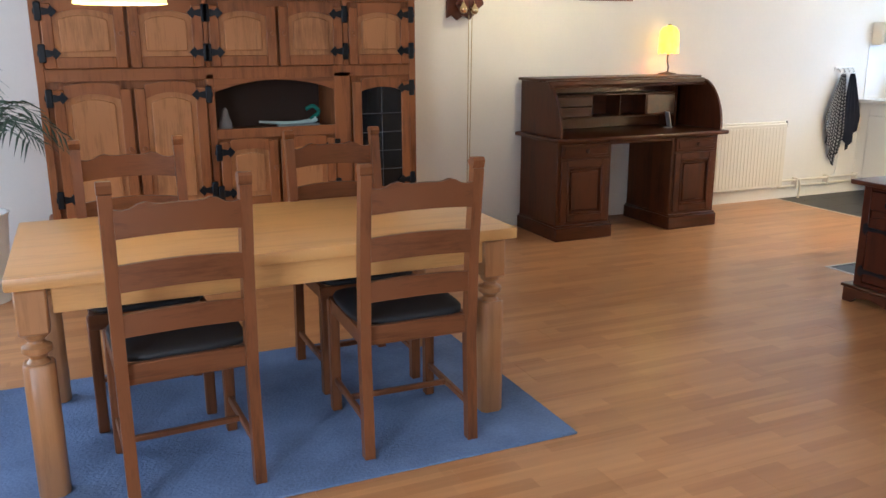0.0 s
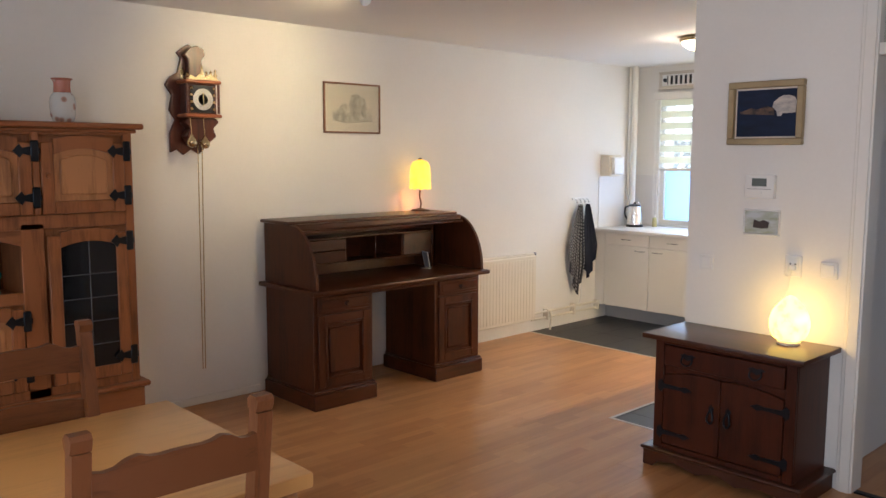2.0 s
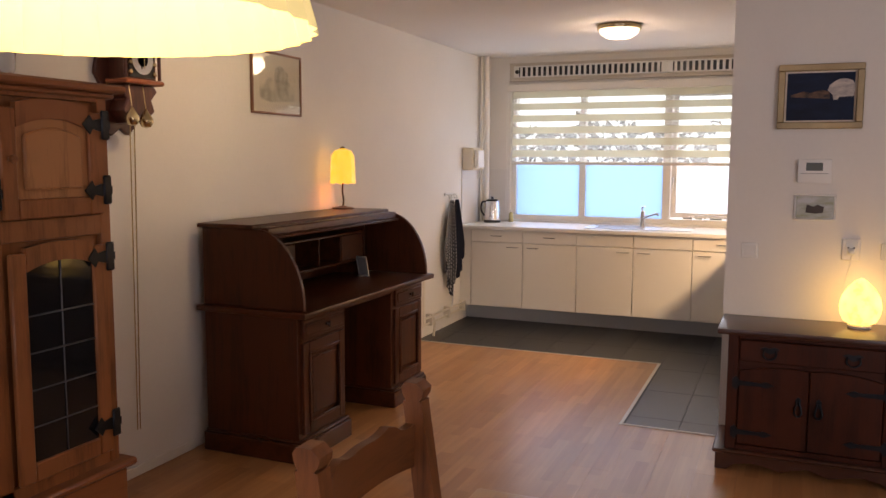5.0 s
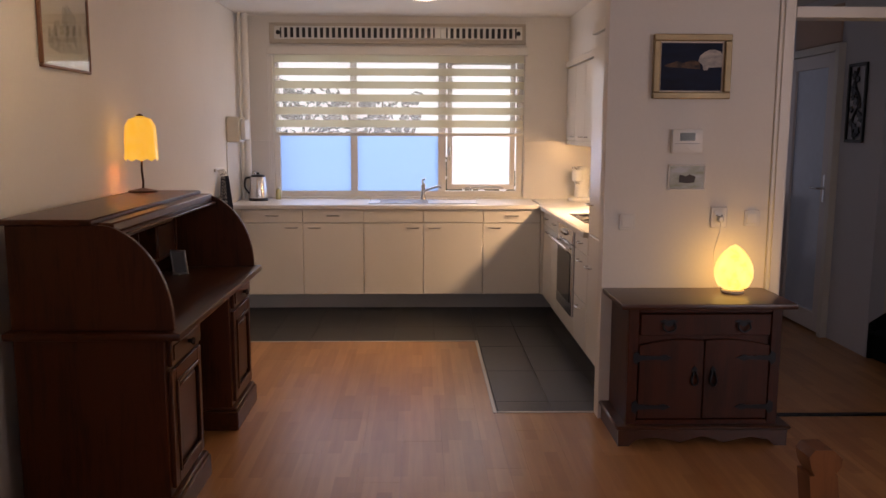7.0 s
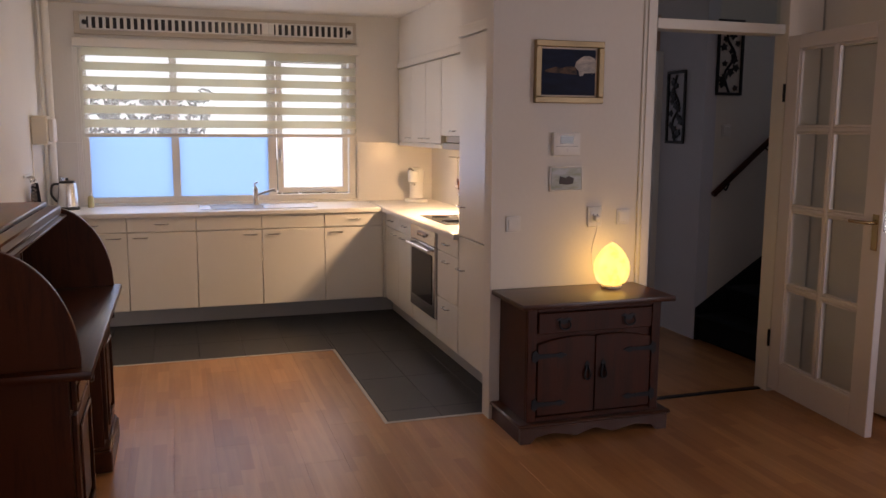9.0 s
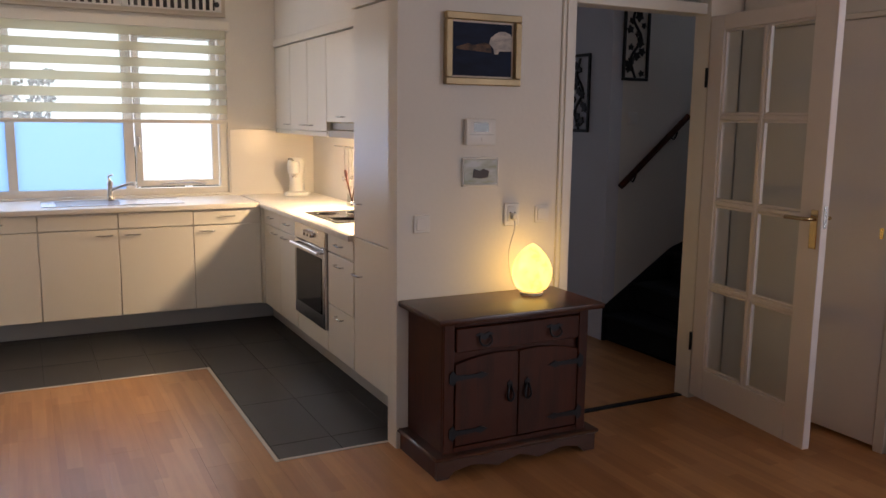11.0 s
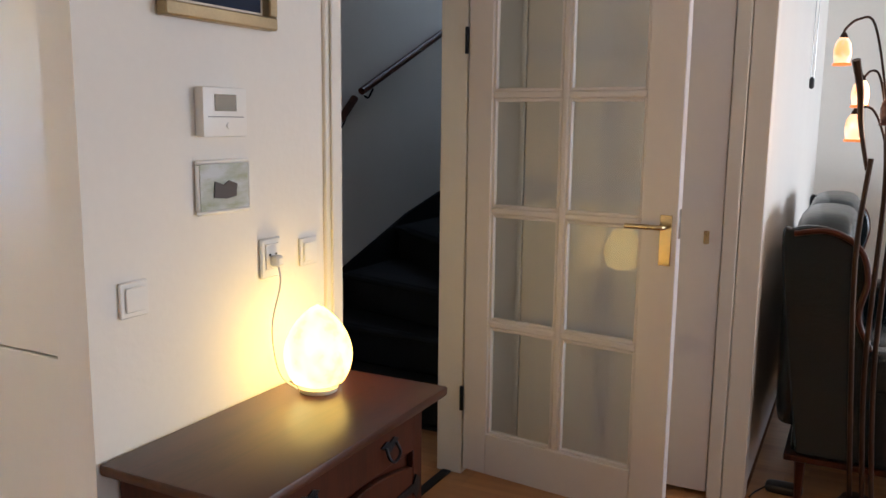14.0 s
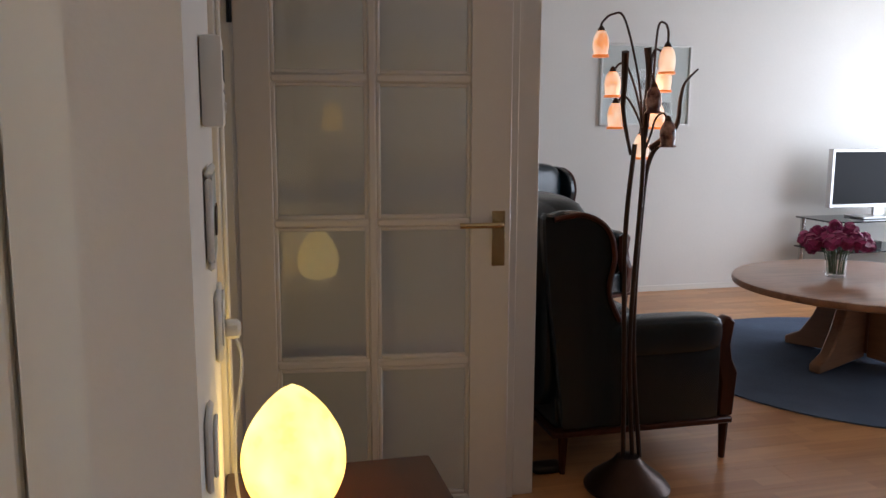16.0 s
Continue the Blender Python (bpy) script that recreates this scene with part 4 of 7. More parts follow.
part("top", bx(DX0 - 0.012, 5.15, 1.166, DX1 - 0.01, 5.49, 1.188, 0.005), DARKX, desk)
part("top_rail", bx(DX0 + 0.031, 5.085, 1.135, DX1 - 0.031, 5.148, 1.172, 0.006), DARKX, desk)
tam = []
for k in range(5):
    a = radians(8 + 6 * k)
    y, z = cy - (ry - 0.03) * math.sin(a), cz + (rz - 0.03) * math.cos(a)
    tam.append(moved(bx(DX0 + 0.031, -0.012, -0.006, DX1 - 0.031, 0.012, 0.006, 0.003), Matrix.Translation((0, y, z)) @ Matrix.Rotation(a * 0.8, 4, "X")))
for k, bm in enumerate(tam[:2]):
    part("tambour_slat", bm, DARKX, desk)
for bm in tam[2:]:
    bm.free()
pg = part("pigeonhole_rack", join(bx(3.02, 5.25, 1.043, 4.30, 5.445, 1.056), bx(3.02, 5.25, 0.868, 4.30, 5.445, 0.881)), DARKX, desk)
for x in (3.022, 3.500, 3.762, 4.010):
    part("divider", bx(x, 5.252, 0.881, x + 0.012, 5.445, 1.043), DARKX, pg)
part("divider", bx(4.30, 5.24, 0.773, 4.316, 5.445, 1.10), DARKX, pg)
for x0, x1, z0, z1 in ((3.036, 3.498, 0.883, 0.960), (3.036, 3.498, 0.964, 1.041)):
    dr = part("small_drawer", bx(x0, 5.247, z0, x1, 5.40, z1, 0.004), DARKX, pg)
part("door", bx(4.024, 5.247, 0.883, 4.298, 5.262, 1.041, 0.004), SIDEY, pg, "reddish brown flap")
card = thing("small_picture", (4.22, 5.20, 0.7735), 74, "small silver-edged picture frame leaning inside the roll-top desk", "picture")
part("frame", join(*[moved(b_, Matrix.Rotation(-0.2, 4, "X")) for b_ in (bx(-0.045, -0.004, 0, -0.036, 0.004, 0.13, 0.001), bx(0.036, -0.004, 0, 0.045, 0.004, 0.13, 0.001), bx(-0.036, -0.004, 0, 0.036, 0.004, 0.010, 0.001), bx(-0.036, -0.004, 0.120, 0.036, 0.004, 0.13, 0.001))]), SILVERF, card)
part("sheet", moved(bx(-0.036, -0.0015, 0.010, 0.036, 0.0015, 0.120, 0), Matrix.Rotation(-0.2, 4, "X")), GREY, card)
part("foot", bx(-0.02, 0.0, 0.0, 0.02, 0.05, 0.006, 0.001), SILVERF, card)

# ---- sideboard ----
sb = thing("sideboard", (0, 0, 0), 0, "dark-stained two-door sideboard with black iron fittings against the wall", "cabinet")
SX, SY0, SY1 = 3.80, 2.225, 2.965
part("top", bx(3.745, 2.175, 0.680, PART_X - 0.003, 3.015, 0.707, 0.007, 2), SIDEY, sb)
part("carcass", join(bx(SX + 0.02, SY0, 0.10, PART_X - 0.006, SY1, 0.68)), SIDE, sb)
part("corner_post", join(bx(SX, SY0, 0.10, SX + 0.02, SY0 + 0.05, 0.68), bx(SX, SY1 - 0.05, 0.10, SX + 0.02, SY1, 0.68), bx(SX, SY0 + 0.05, 0.655, SX + 0.019, SY1 - 0.05, 0.68), bx(SX, SY0 + 0.05, 0.10, SX + 0.019, SY1 - 0.05, 0.125)), SIDE, sb)
part("drawer", bx(SX - 0.006, SY0 + 0.055, 0.545, SX + 0.018, SY1 - 0.055, 0.65, 0.004), SIDE, sb)


def bail(x, y, z):
    return join(prism([(y - 0.045, z + 0.01), (y - 0.02, z + 0.02), (y, z + 0.012), (y + 0.02, z + 0.02), (y + 0.045, z + 0.01), (y + 0.02, z - 0.006), (y, z - 0.016), (y - 0.02, z - 0.006)], "x", x - 0.004, x),
                tube([(x - 0.006, y - 0.025, z + 0.004), (x - 0.018, y - 0.028, z - 0.022), (x - 0.02, y, z - 0.038), (x - 0.018, y + 0.028, z - 0.022), (x - 0.006, y + 0.025, z + 0.004)], 0.0045, 8, 4))


for y in (SY0 + 0.19, SY1 - 0.19):
    part("drawer_pull", bail(SX - 0.006, y, 0.605), IRON, sb, "black iron drop pull")
ym = (SY0 + SY1) / 2
for y0, y1, s in ((SY0 + 0.055, ym - 0.002, 1), (ym + 0.002, SY1 - 0.055, -1)):
    hgt = [(y0 + (y1 - y0) * k / 10) for k in range(11)]

    def topz(y):
        u = (y - y0) / (y1 - y0) if s > 0 else (y1 - y) / (y1 - y0)
        return 0.47 + 0.055 * math.sin(math.pi * min(1, 0.15 + 0.5 * u))
    d = part("door", prism([(y0, 0.13), (y1, 0.13)] + [(y, topz(y)) for y in reversed(hgt)], "x", SX - 0.002, SX + 0.018, 0.003), SIDE, sb)
    hy = y0 if s > 0 else y1
    for z in (0.19, 0.435):
        pts = [(hy - s * 0.03, z - 0.02), (hy - s * 0.012, z - 0.035), (hy + s * 0.004, z - 0.012), (hy + s * 0.10, z - 0.008), (hy + s * 0.125, z - 0.016), (hy + s * 0.16, z), (hy + s * 0.125, z + 0.016), (hy + s * 0.10, z + 0.008), (hy + s * 0.004, z + 0.012), (hy - s * 0.012, z + 0.035), (hy - s * 0.03, z + 0.02)]
        part("hinge", prism(pts, "x", SX - 0.007, SX - 0.0025), IRON, d, "long black iron strap hinge")
    py = ym - s * 0.045
    part("door_pull", join(prism([(py - 0.014, 0.38), (py, 0.395), (py + 0.014, 0.38), (py + 0.01, 0.35), (py - 0.01, 0.35)], "x", SX - 0.006, SX - 0.0025),
                           tube([(SX - 0.008, py - 0.004, 0.37), (SX - 0.016, py - 0.016, 0.32), (SX - 0.016, py, 0.30), (SX - 0.016, py + 0.016, 0.32), (SX - 0.008, py + 0.004, 0.37)], 0.005, 8, 4)), IRON, d, "black iron pear-shaped pull")
arch = [(2.18, 0.0), (2.24, 0.0), (2.27, 0.03), (2.36, 0.045), (2.44, 0.03), (2.49, 0.018), (2.54, 0.035), (2.595, 0.05), (2.65, 0.035), (2.70, 0.018), (2.75, 0.03), (2.83, 0.045), (2.92, 0.03), (2.95, 0.0), (3.005, 0.0)]
part("plinth_front", strip_between(arch, [(y, 0.083) for y, z in arch], "x", 3.775, 3.80), SIDEY, sb)
for y in (2.18, 2.985):
    part("plinth_side", bx(3.80, y, 0.0, PART_X - 0.008, y + 0.02, 0.083), SIDE, sb)
part("base_moulding", bx(3.76, 2.165, 0.083, PART_X - 0.005, 3.02, 0.103, 0.008), SIDEY, sb)

egg = thing("egg_lamp", (4.043, 2.38, 0.7075), 0, "glowing egg-shaped alabaster glass lamp standing on the sideboard", "lamp")
EGG = glow("egg_glass", (1.0, 0.76, 0.26), 4.6, (1.0, 0.60, 0.11))
prof = [(0.045, 0.018)]
for k in range(1, 20):
    u = k / 20
    r = 0.094 * (math.sqrt(max(0.0, 1 - ((u - 0.38) / 0.50) ** 2)) if u < 0.38 else math.cos(math.pi / 2 * (u - 0.38) / 0.62) ** 0.72)
    prof.append((max(r, 0.002), 0.018 + 0.225 * u))
prof.append((0.0, 0.243))
e = part("shade", lathe(prof, (0, 0, 0), 32), EGG, egg, "glowing pale yellow marbled glass shade")
e.visible_shadow = False
b = part("base", lathe([(0.052, 0.0), (0.056, 0.012), (0.046, 0.02)], (0, 0, 0), 28), CREAM, egg)
b.visible_shadow = False
part("cord", tube([(0.05, 0.03, 0.004), (0.095, 0.05, 0.05), (0.10, 0.07, 0.18), (0.085, 0.05, 0.30), (0.10, 0.045, 0.355), (0.117, 0.045, 0.365)], 0.003, 6), WHITE, egg, "white flex").visible_shadow = False
part("plug", bx(0.085, 0.03, 0.345, 0.116, 0.06, 0.375, 0.006), WHITE, egg)

dl = thing("desk_lamp", (4.33, 5.41, 1.1885), 0, "small table lamp with an amber tulip glass shade on the desk", "lamp")
part("base", lathe([(0.075, 0), (0.072, 0.008), (0.03, 0.016), (0.008, 0.022)], (0, 0, 0), 28), BRONZE, dl)
part("stem", tube([(0, 0, 0.015), (0.008, 0, 0.06), (-0.006, 0, 0.11), (0, 0, 0.17)], 0.006, 8), BRONZE, dl)
bm = bmesh.new()
seg = 40
prev = None
for r, z in ((0.082, 0.168), (0.080, 0.20), (0.078, 0.28), (0.074, 0.34), (0.055, 0.375), (0.015, 0.392)):
    ring = [bm.verts.new(((r * (1 + 0.03 * math.cos(10 * 2 * math.pi * k / seg))) * math.cos(2 * math.pi * k / seg), (r * (1 + 0.03 * math.cos(10 * 2 * math.pi * k / seg))) * math.sin(2 * math.pi * k / seg), z + (0.006 * math.cos(10 * 2 * math.pi * k / seg) if z < 0.17 else 0))) for k in range(seg)]
    if prev:
        for k in range(seg):
            bm.faces.new((prev[k], prev[(k + 1) % seg], ring[(k + 1) % seg], ring[k]))
    prev = ring
part("shade", bm, glow("amber_glass", (1.0, 0.52, 0.04), 2.0, (1.0, 0.66, 0.09)), dl, "glowing amber ribbed glass shade").visible_shadow = False
part("finial", lathe([(0.018, 0.388), (0.016, 0.398), (0.004, 0.405)], (0, 0, 0), 14), BRONZE, dl)

# ---- kitchen ----
def handle(x, y, z, along, out):
    """A slim bow handle; along: its axis, out: the way it stands off."""
    a = Vector((0, 1, 0)) if along == "y" else Vector((1, 0, 0))
    o, c = Vector(out), Vector((x, y, z))
    return tube([c - a * 0.052, c - a * 0.048 + o * 0.02, c - a * 0.03 + o * 0.026, c + a * 0.03 + o * 0.026, c + a * 0.048 + o * 0.02, c + a * 0.052], 0.0045, 8, 3)


KG = "kitchen units"


def east_unit(y0, y1, hy, drawer_handle):
    u = thing("base_cabinet", (0, 0, 0), 0, "cream kitchen base cabinet with one door below a shallow drawer front", "cabinet", KG)
    part("carcass", bx(6.79, y0, 0.15, 7.38, y1, 0.868, 0), KITCHEN, u)
    d = part("door", bx(6.77, y0 + 0.002, 0.155, 6.789, y1 - 0.002, 0.752), KITCHEN, u)
    part("handle", handle(6.77, hy, 0.715, "y", (-1, 0, 0)), STEEL, d, "slim bow handle")
    f = part("drawer_front", bx(6.77, y0 + 0.002, 0.758, 6.789, y1 - 0.002, 0.866), KITCHEN, u)
    if drawer_handle:
        part("handle", handle(6.77, (y0 + y1) / 2, 0.815, "y", (-1, 0, 0)), STEEL, f, "slim bow handle")
    return u


for y0, y1, hy, dh in ((4.935, 5.435, 5.03, True), (4.435, 4.935, 4.84, True), (3.94, 4.435, 4.03, False), (3.445, 3.94, 3.85, False), (2.965, 3.445, 3.35, True)):
    east_unit(y0, y1, hy, dh)
solo("end_panel", bx(6.775, 5.437, 0.15, 7.38, NORTH - 0.002, 0.868), KITCHEN, (0, 0, 0), "narrow cream filler panel closing the row of kitchen cabinets", "panel")

FY = 2.945


def south_unit(name, x0, x1, label, fronts):
    u = thing(name, (0, 0, 0), 0, label, "cabinet", KG)
    part("carcass", bx(x0, KITCHEN_S + 0.01, 0.15, x1, FY - 0.022, 0.868, 0), KITCHEN, u)
    for kind, a, b, z0, z1, hx, hz in fronts:
        f = part(kind, bx(a + 0.002, FY - 0.02, z0, b - 0.002, FY, z1), KITCHEN, u)
        if hx:
            part("handle", handle(hx, FY, hz, "x", (0, 1, 0)), STEEL, f, "slim bow handle")
    return u


solo("corner_post", bx(6.742, 2.926, 0.155, 6.788, 2.964, 0.866), KITCHEN, (0, 0, 0), "cream corner post between the kitchen cabinet rows", "panel")
south_unit("base_cabinet", 5.94, 6.76, "cream kitchen corner cabinet with two doors and two drawers",
           [("door", 5.94, 6.34, 0.155, 0.752, 6.20, 0.715), ("door", 6.34, 6.74, 0.155, 0.752, 6.45, 0.715), ("drawer_front", 5.94, 6.34, 0.758, 0.866, 6.14, 0.815), ("drawer_front", 6.34, 6.74, 0.758, 0.866, 6.54, 0.815)])
south_unit("drawer_cabinet", 4.915, 5.335, "cream kitchen drawer cabinet beside the oven",
           [("drawer_front", 4.915, 5.335, 0.758, 0.866, 5.125, 0.815), ("drawer_front", 4.915, 5.335, 0.452, 0.752, 5.125, 0.70), ("drawer_front", 4.915, 5.335, 0.155, 0.446, 5.125, 0.40)])
tall = thing("tall_cabinet", (0, 0, 0), 0, "tall cream kitchen cupboard beside the end of the partition wall", "cabinet", KG)
part("carcass", bx(4.346, KITCHEN_S + 0.01, 0.15, 4.905, FY - 0.022, 2.13, 0), KITCHEN, tall)
part("side_filler", bx(4.273, FY - 0.06, 0.0, 4.3435, FY + 0.001, 2.13, 0.001), KITCHEN, tall)
for z0, z1, hz in ((0.155, 0.895, 0.70), (0.90, 2.06, 1.08)):
    f = part("door", bx(4.351, FY - 0.02, z0, 4.905, FY, z1), KITCHEN, tall)
    part("handle", handle(4.84, FY, hz, "x", (0, 1, 0)), STEEL, f, "slim bow handle")
part("crown", bx(4.346, FY - 0.03, 2.068, 4.91, FY + 0.012, 2.13), KITCHEN, tall)

oven = thing("oven", (0, 0, 0), 0, "built-in stainless steel oven with a dark glass door", "oven")
part("body", bx(5.345, KITCHEN_S + 0.02, 0.275, 5.93, FY - 0.002, 0.866, 0), GREY, oven)
part("control_panel", bx(5.347, FY - 0.001, 0.765, 5.928, FY + 0.016, 0.866), STEEL, oven)
od = part("oven_door", bx(5.347, FY - 0.001, 0.28, 5.928, FY + 0.018, 0.760), STEEL, oven, "steel-framed glass door")
part("window", bx(5.395, FY + 0.0185, 0.365, 5.88, FY + 0.022, 0.70), DARKGLASS, od, "dark glass window")
part("door_handle", join(tube([(5.37, FY + 0.05, 0.735), (5.905, FY + 0.05, 0.735)], 0.011, 10, 1), bx(5.385, FY + 0.018, 0.728, 5.40, FY + 0.05, 0.742), bx(5.875, FY + 0.018, 0.728, 5.89, FY + 0.05, 0.742)), STEEL, od)
for x in (5.57, 5.63, 5.69):
    k = part("knob", lathe([(0.019, 0), (0.018, 0.014), (0.014, 0.022), (0, 0.023)], (0, 0, 0), 18), STEEL, oven)
    k.matrix_basis = Matrix.Translation((x, FY + 0.016, 0.822)) @ Matrix.Rotation(-math.pi / 2, 4, "X")
solo("filler_board", bx(5.347, FY - 0.02, 0.155, 5.928, FY, 0.272), KITCHEN, (0, 0, 0), "cream filler board below the built-in oven", "panel")
built("trim_kick_board", join(bx(6.965, 2.835, 0, 6.98, NORTH - 0.002, 0.149), bx(4.346, 2.82, 0, 6.964, 2.835, 0.149)), KICK)

wtop = thing("worktop", (0, 0, 0), 0, "pale speckled laminate kitchen worktop running round the corner", "worktop")
part("slab", join(bx(6.755, FY + 0.035, 0.87, EAST - 0.012, NORTH - 0.012, 0.905, 0.002), bx(4.91, KITCHEN_S + 0.012, 0.87, EAST - 0.012, FY + 0.015, 0.905, 0.002)), COUNTER, wtop)
part("front_edge", join(bx(6.735, FY + 0.035, 0.869, 6.7545, NORTH - 0.012, 0.9045, 0.008, 2), bx(4.91, FY + 0.0155, 0.869, 6.7545, FY + 0.0345, 0.9045, 0.008, 2)), COUNTER, wtop)
built("splashback", join(bx(EAST - 0.010, 5.28, 0.88, EAST, NORTH, 1.42, 0.002), bx(EAST - 0.010, KITCHEN_S, 0.88, EAST, 3.03, 1.42, 0.002), bx(6.80, NORTH - 0.010, 0.88, EAST - 0.011, NORTH, 1.415, 0.002),
                         bx(4.91, KITCHEN_S, 0.88, EAST - 0.011, KITCHEN_S + 0.010, 1.42, 0.002)), TILEW)

ux = [(7.0, 7.405, 7.06), (6.58, 6.995, 6.66), (6.165, 6.575, 6.50)]
UY = 2.66
for x0, x1, hx in ux:
    u = thing("wall_unit", (0, 0, 0), 0, "cream kitchen wall cupboard hung above the worktop", "cabinet", "kitchen wall units")
    part("carcass", bx(x0, KITCHEN_S + 0.012, 1.395, x1, UY - 0.021, 2.06, 0), KITCHEN, u)
    f = part("door", bx(x0 + 0.002, UY - 0.019, 1.43, x1 - 0.002, UY, 2.055), KITCHEN, u)
    part("handle", handle(hx, UY, 1.465, "x", (0, 1, 0)), STEEL, f, "slim bow handle")
    part("light_rail", bx(x0, UY - 0.018, 1.392, x1, UY - 0.002, 1.425), KITCHEN, u)
hood = thing("wall_unit", (0, 0, 0), 0, "cream wall cupboard with a built-in cooker hood above the hob", "cabinet", "kitchen wall units")
part("carcass", bx(5.56, KITCHEN_S + 0.012, 1.50, 6.16, UY - 0.021, 2.06, 0), KITCHEN, hood)
f = part("door", bx(5.562, UY - 0.019, 1.49, 6.158, UY, 2.055), KITCHEN, hood)
part("handle", handle(5.86, UY, 1.525, "x", (0, 1, 0)), STEEL, f, "slim bow handle")
part("hood_front", join(bx(5.562, UY - 0.05, 1.44, 6.158, UY - 0.035, 1.488), bx(5.562, KITCHEN_S + 0.02, 1.39, 6.158, UY - 0.01, 1.437)), plain("hood_grey", (0.42, 0.38, 0.32), 0.4), hood, "grey-beige pull-out hood")
u = thing("wall_unit", (0, 0, 0), 0, "cream kitchen wall cupboard between cooker hood and tall cupboard", "cabinet", "kitchen wall units")
part("carcass", bx(4.91, KITCHEN_S + 0.012, 1.395, 5.555, UY - 0.021, 2.06, 0), KITCHEN, u)
part("door", bx(4.912, UY - 0.019, 1.43, 5.553, UY, 2.055), KITCHEN, u)
solo("cornice_board", bx(4.91, UY - 0.03, 2.064, 7.405, UY + 0.015, 2.115), KITCHEN, (0, 0, 0), "cream cornice along the kitchen wall cupboards", "trim")
built("wall_bulkhead", join(bx(4.912, KITCHEN_S, 2.12, EAST, UY - 0.01, CEIL, 0), bx(PART_X2 + 0.002, KITCHEN_S, 2.135, 4.91, FY - 0.01, CEIL, 0)), WALL)

hob = thing("hob", (0, 0, 0), 0, "flat dark ceramic hob set in the worktop", "hob")
part("glass_plate", bx(5.40, 2.43, 0.9055, 6.0, 2.87, 0.911, 0.002), DARKGLASS, hob)
for x, y, r in ((5.55, 2.76, 0.09), (5.85, 2.76, 0.075), (5.55, 2.55, 0.075), (5.85, 2.55, 0.09)):
    part("cooking_zone", lathe([(r, 0.0), (r, 0.0006), (r - 0.006, 0.0006), (r - 0.006, 0.0)], (x, y, 0.9112), 32), GREY, hob)

sink = thing("sink", (0, 0, 0), 0, "stainless steel sink and drainer under the kitchen window", "sink")
part("rim", join(bx(6.87, 3.48, 0.9055, 7.27, 3.90, 0.911), bx(6.87, 4.31, 0.9055, 7.27, 4.40, 0.911), bx(6.87, 3.90, 0.9055, 6.90, 4.31, 0.911), bx(7.23, 3.90, 0.9055, 7.27, 4.31, 0.911)), STEEL, sink)
part("basin", bx(6.90, 3.90, 0.9052, 7.23, 4.31, 0.907, 0), GREY, sink)
for k in range(6):
    part("drainer_rib", bx(6.92, 3.53 + 0.055 * k, 0.911, 7.20, 3.54 + 0.055 * k, 0.914), STEEL, sink)
tap = thing("tap", (7.22, 3.94, 0.911), 0, "chrome single-lever kitchen mixer tap at the sink", "tap")
part("body", lathe([(0.026, 0), (0.024, 0.01), (0.021, 0.10), (0.023, 0.13), (0.012, 0.145)], (0, 0, 0), 20), STEEL, tap)
part("spout", tube([(0, 0, 0.07), (-0.05, -0.06, 0.10), (-0.09, -0.14, 0.125), (-0.09, -0.145, 0.11)], 0.011, 10, 4), STEEL, tap)
part("lever", tube([(0, 0, 0.14), (0.0, 0.01, 0.17), (-0.02, -0.02, 0.185)], 0.008, 8, 4), STEEL, tap)

kettle = thing("kettle", (7.17, 5.37, 0.9055), 0, "brushed steel electric kettle with a black base on the worktop", "kettle")
part("base", lathe([(0.083, 0), (0.083, 0.018), (0.078, 0.024)], (0, 0, 0), 28), BLACK, kettle)
part("body", lathe([(0.077, 0.025), (0.076, 0.06), (0.066, 0.19), (0.063, 0.205)], (0, 0, 0), 28), STEEL, kettle)
part("lid", lathe([(0.063, 0.206), (0.055, 0.222), (0.012, 0.228), (0.010, 0.245), (0.0, 0.247)], (0, 0, 0), 24), BLACK, kettle)
part("handle", tube([(0, 0.06, 0.20), (0, 0.105, 0.19), (0, 0.115, 0.12), (0, 0.078, 0.06)], 0.009, 8, 5), BLACK, kettle)
jar = thing("salt_mill", (7.32, 5.43, 0.9055), 0, "small dark pepper mill behind the kettle", "mill")
part("body", lathe([(0.022, 0), (0.018, 0.08), (0.022, 0.16), (0.012, 0.19)], (0, 0, 0), 16), BRONZE, jar)
part("head", lathe([(0.012, 0.191), (0.022, 0.21), (0.02, 0.24), (0.0, 0.25)], (0, 0, 0), 16), STEEL, jar)
bot = thing("bottle", (7.36, 5.20, 0.9355), 0, "small dish soap bottle on the window sill", "bottle")
bot.location = (7.30, 5.22, 0.9055)
part("body", lathe([(0.022, 0), (0.024, 0.01), (0.022, 0.08), (0.010, 0.095)], (0, 0, 0), 16), plain("soap", (0.55, 0.50, 0.25), 0.2), bot)
part("cap", lathe([(0.010, 0.096), (0.010, 0.12), (0.0, 0.121)], (0, 0, 0), 12), WHITE, bot)

cm = thing("coffee_machine", (7.2, 2.56, 0.9055), 0, "white pad coffee machine on the worktop corner", "coffee machine")
part("base", prism([(0.10 * math.cos(a) - 0.02, 0.105 * math.sin(a)) for a in [2 * math.pi * k / 24 for k in range(24)]], "z", 0, 0.03, 0.006), WHITE, cm)
part("column", lathe([(0.062, 0.03), (0.058, 0.12), (0.062, 0.22), (0.066, 0.27), (0.050, 0.295), (0.0, 0.30)], (0.05, -0.02, 0), 24), WHITE, cm)
part("brew_head", lathe([(0.030, 0.17), (0.048, 0.18), (0.050, 0.25), (0.042, 0.272), (0.0, 0.276)], (-0.05, 0.035, 0), 20), WHITE, cm)
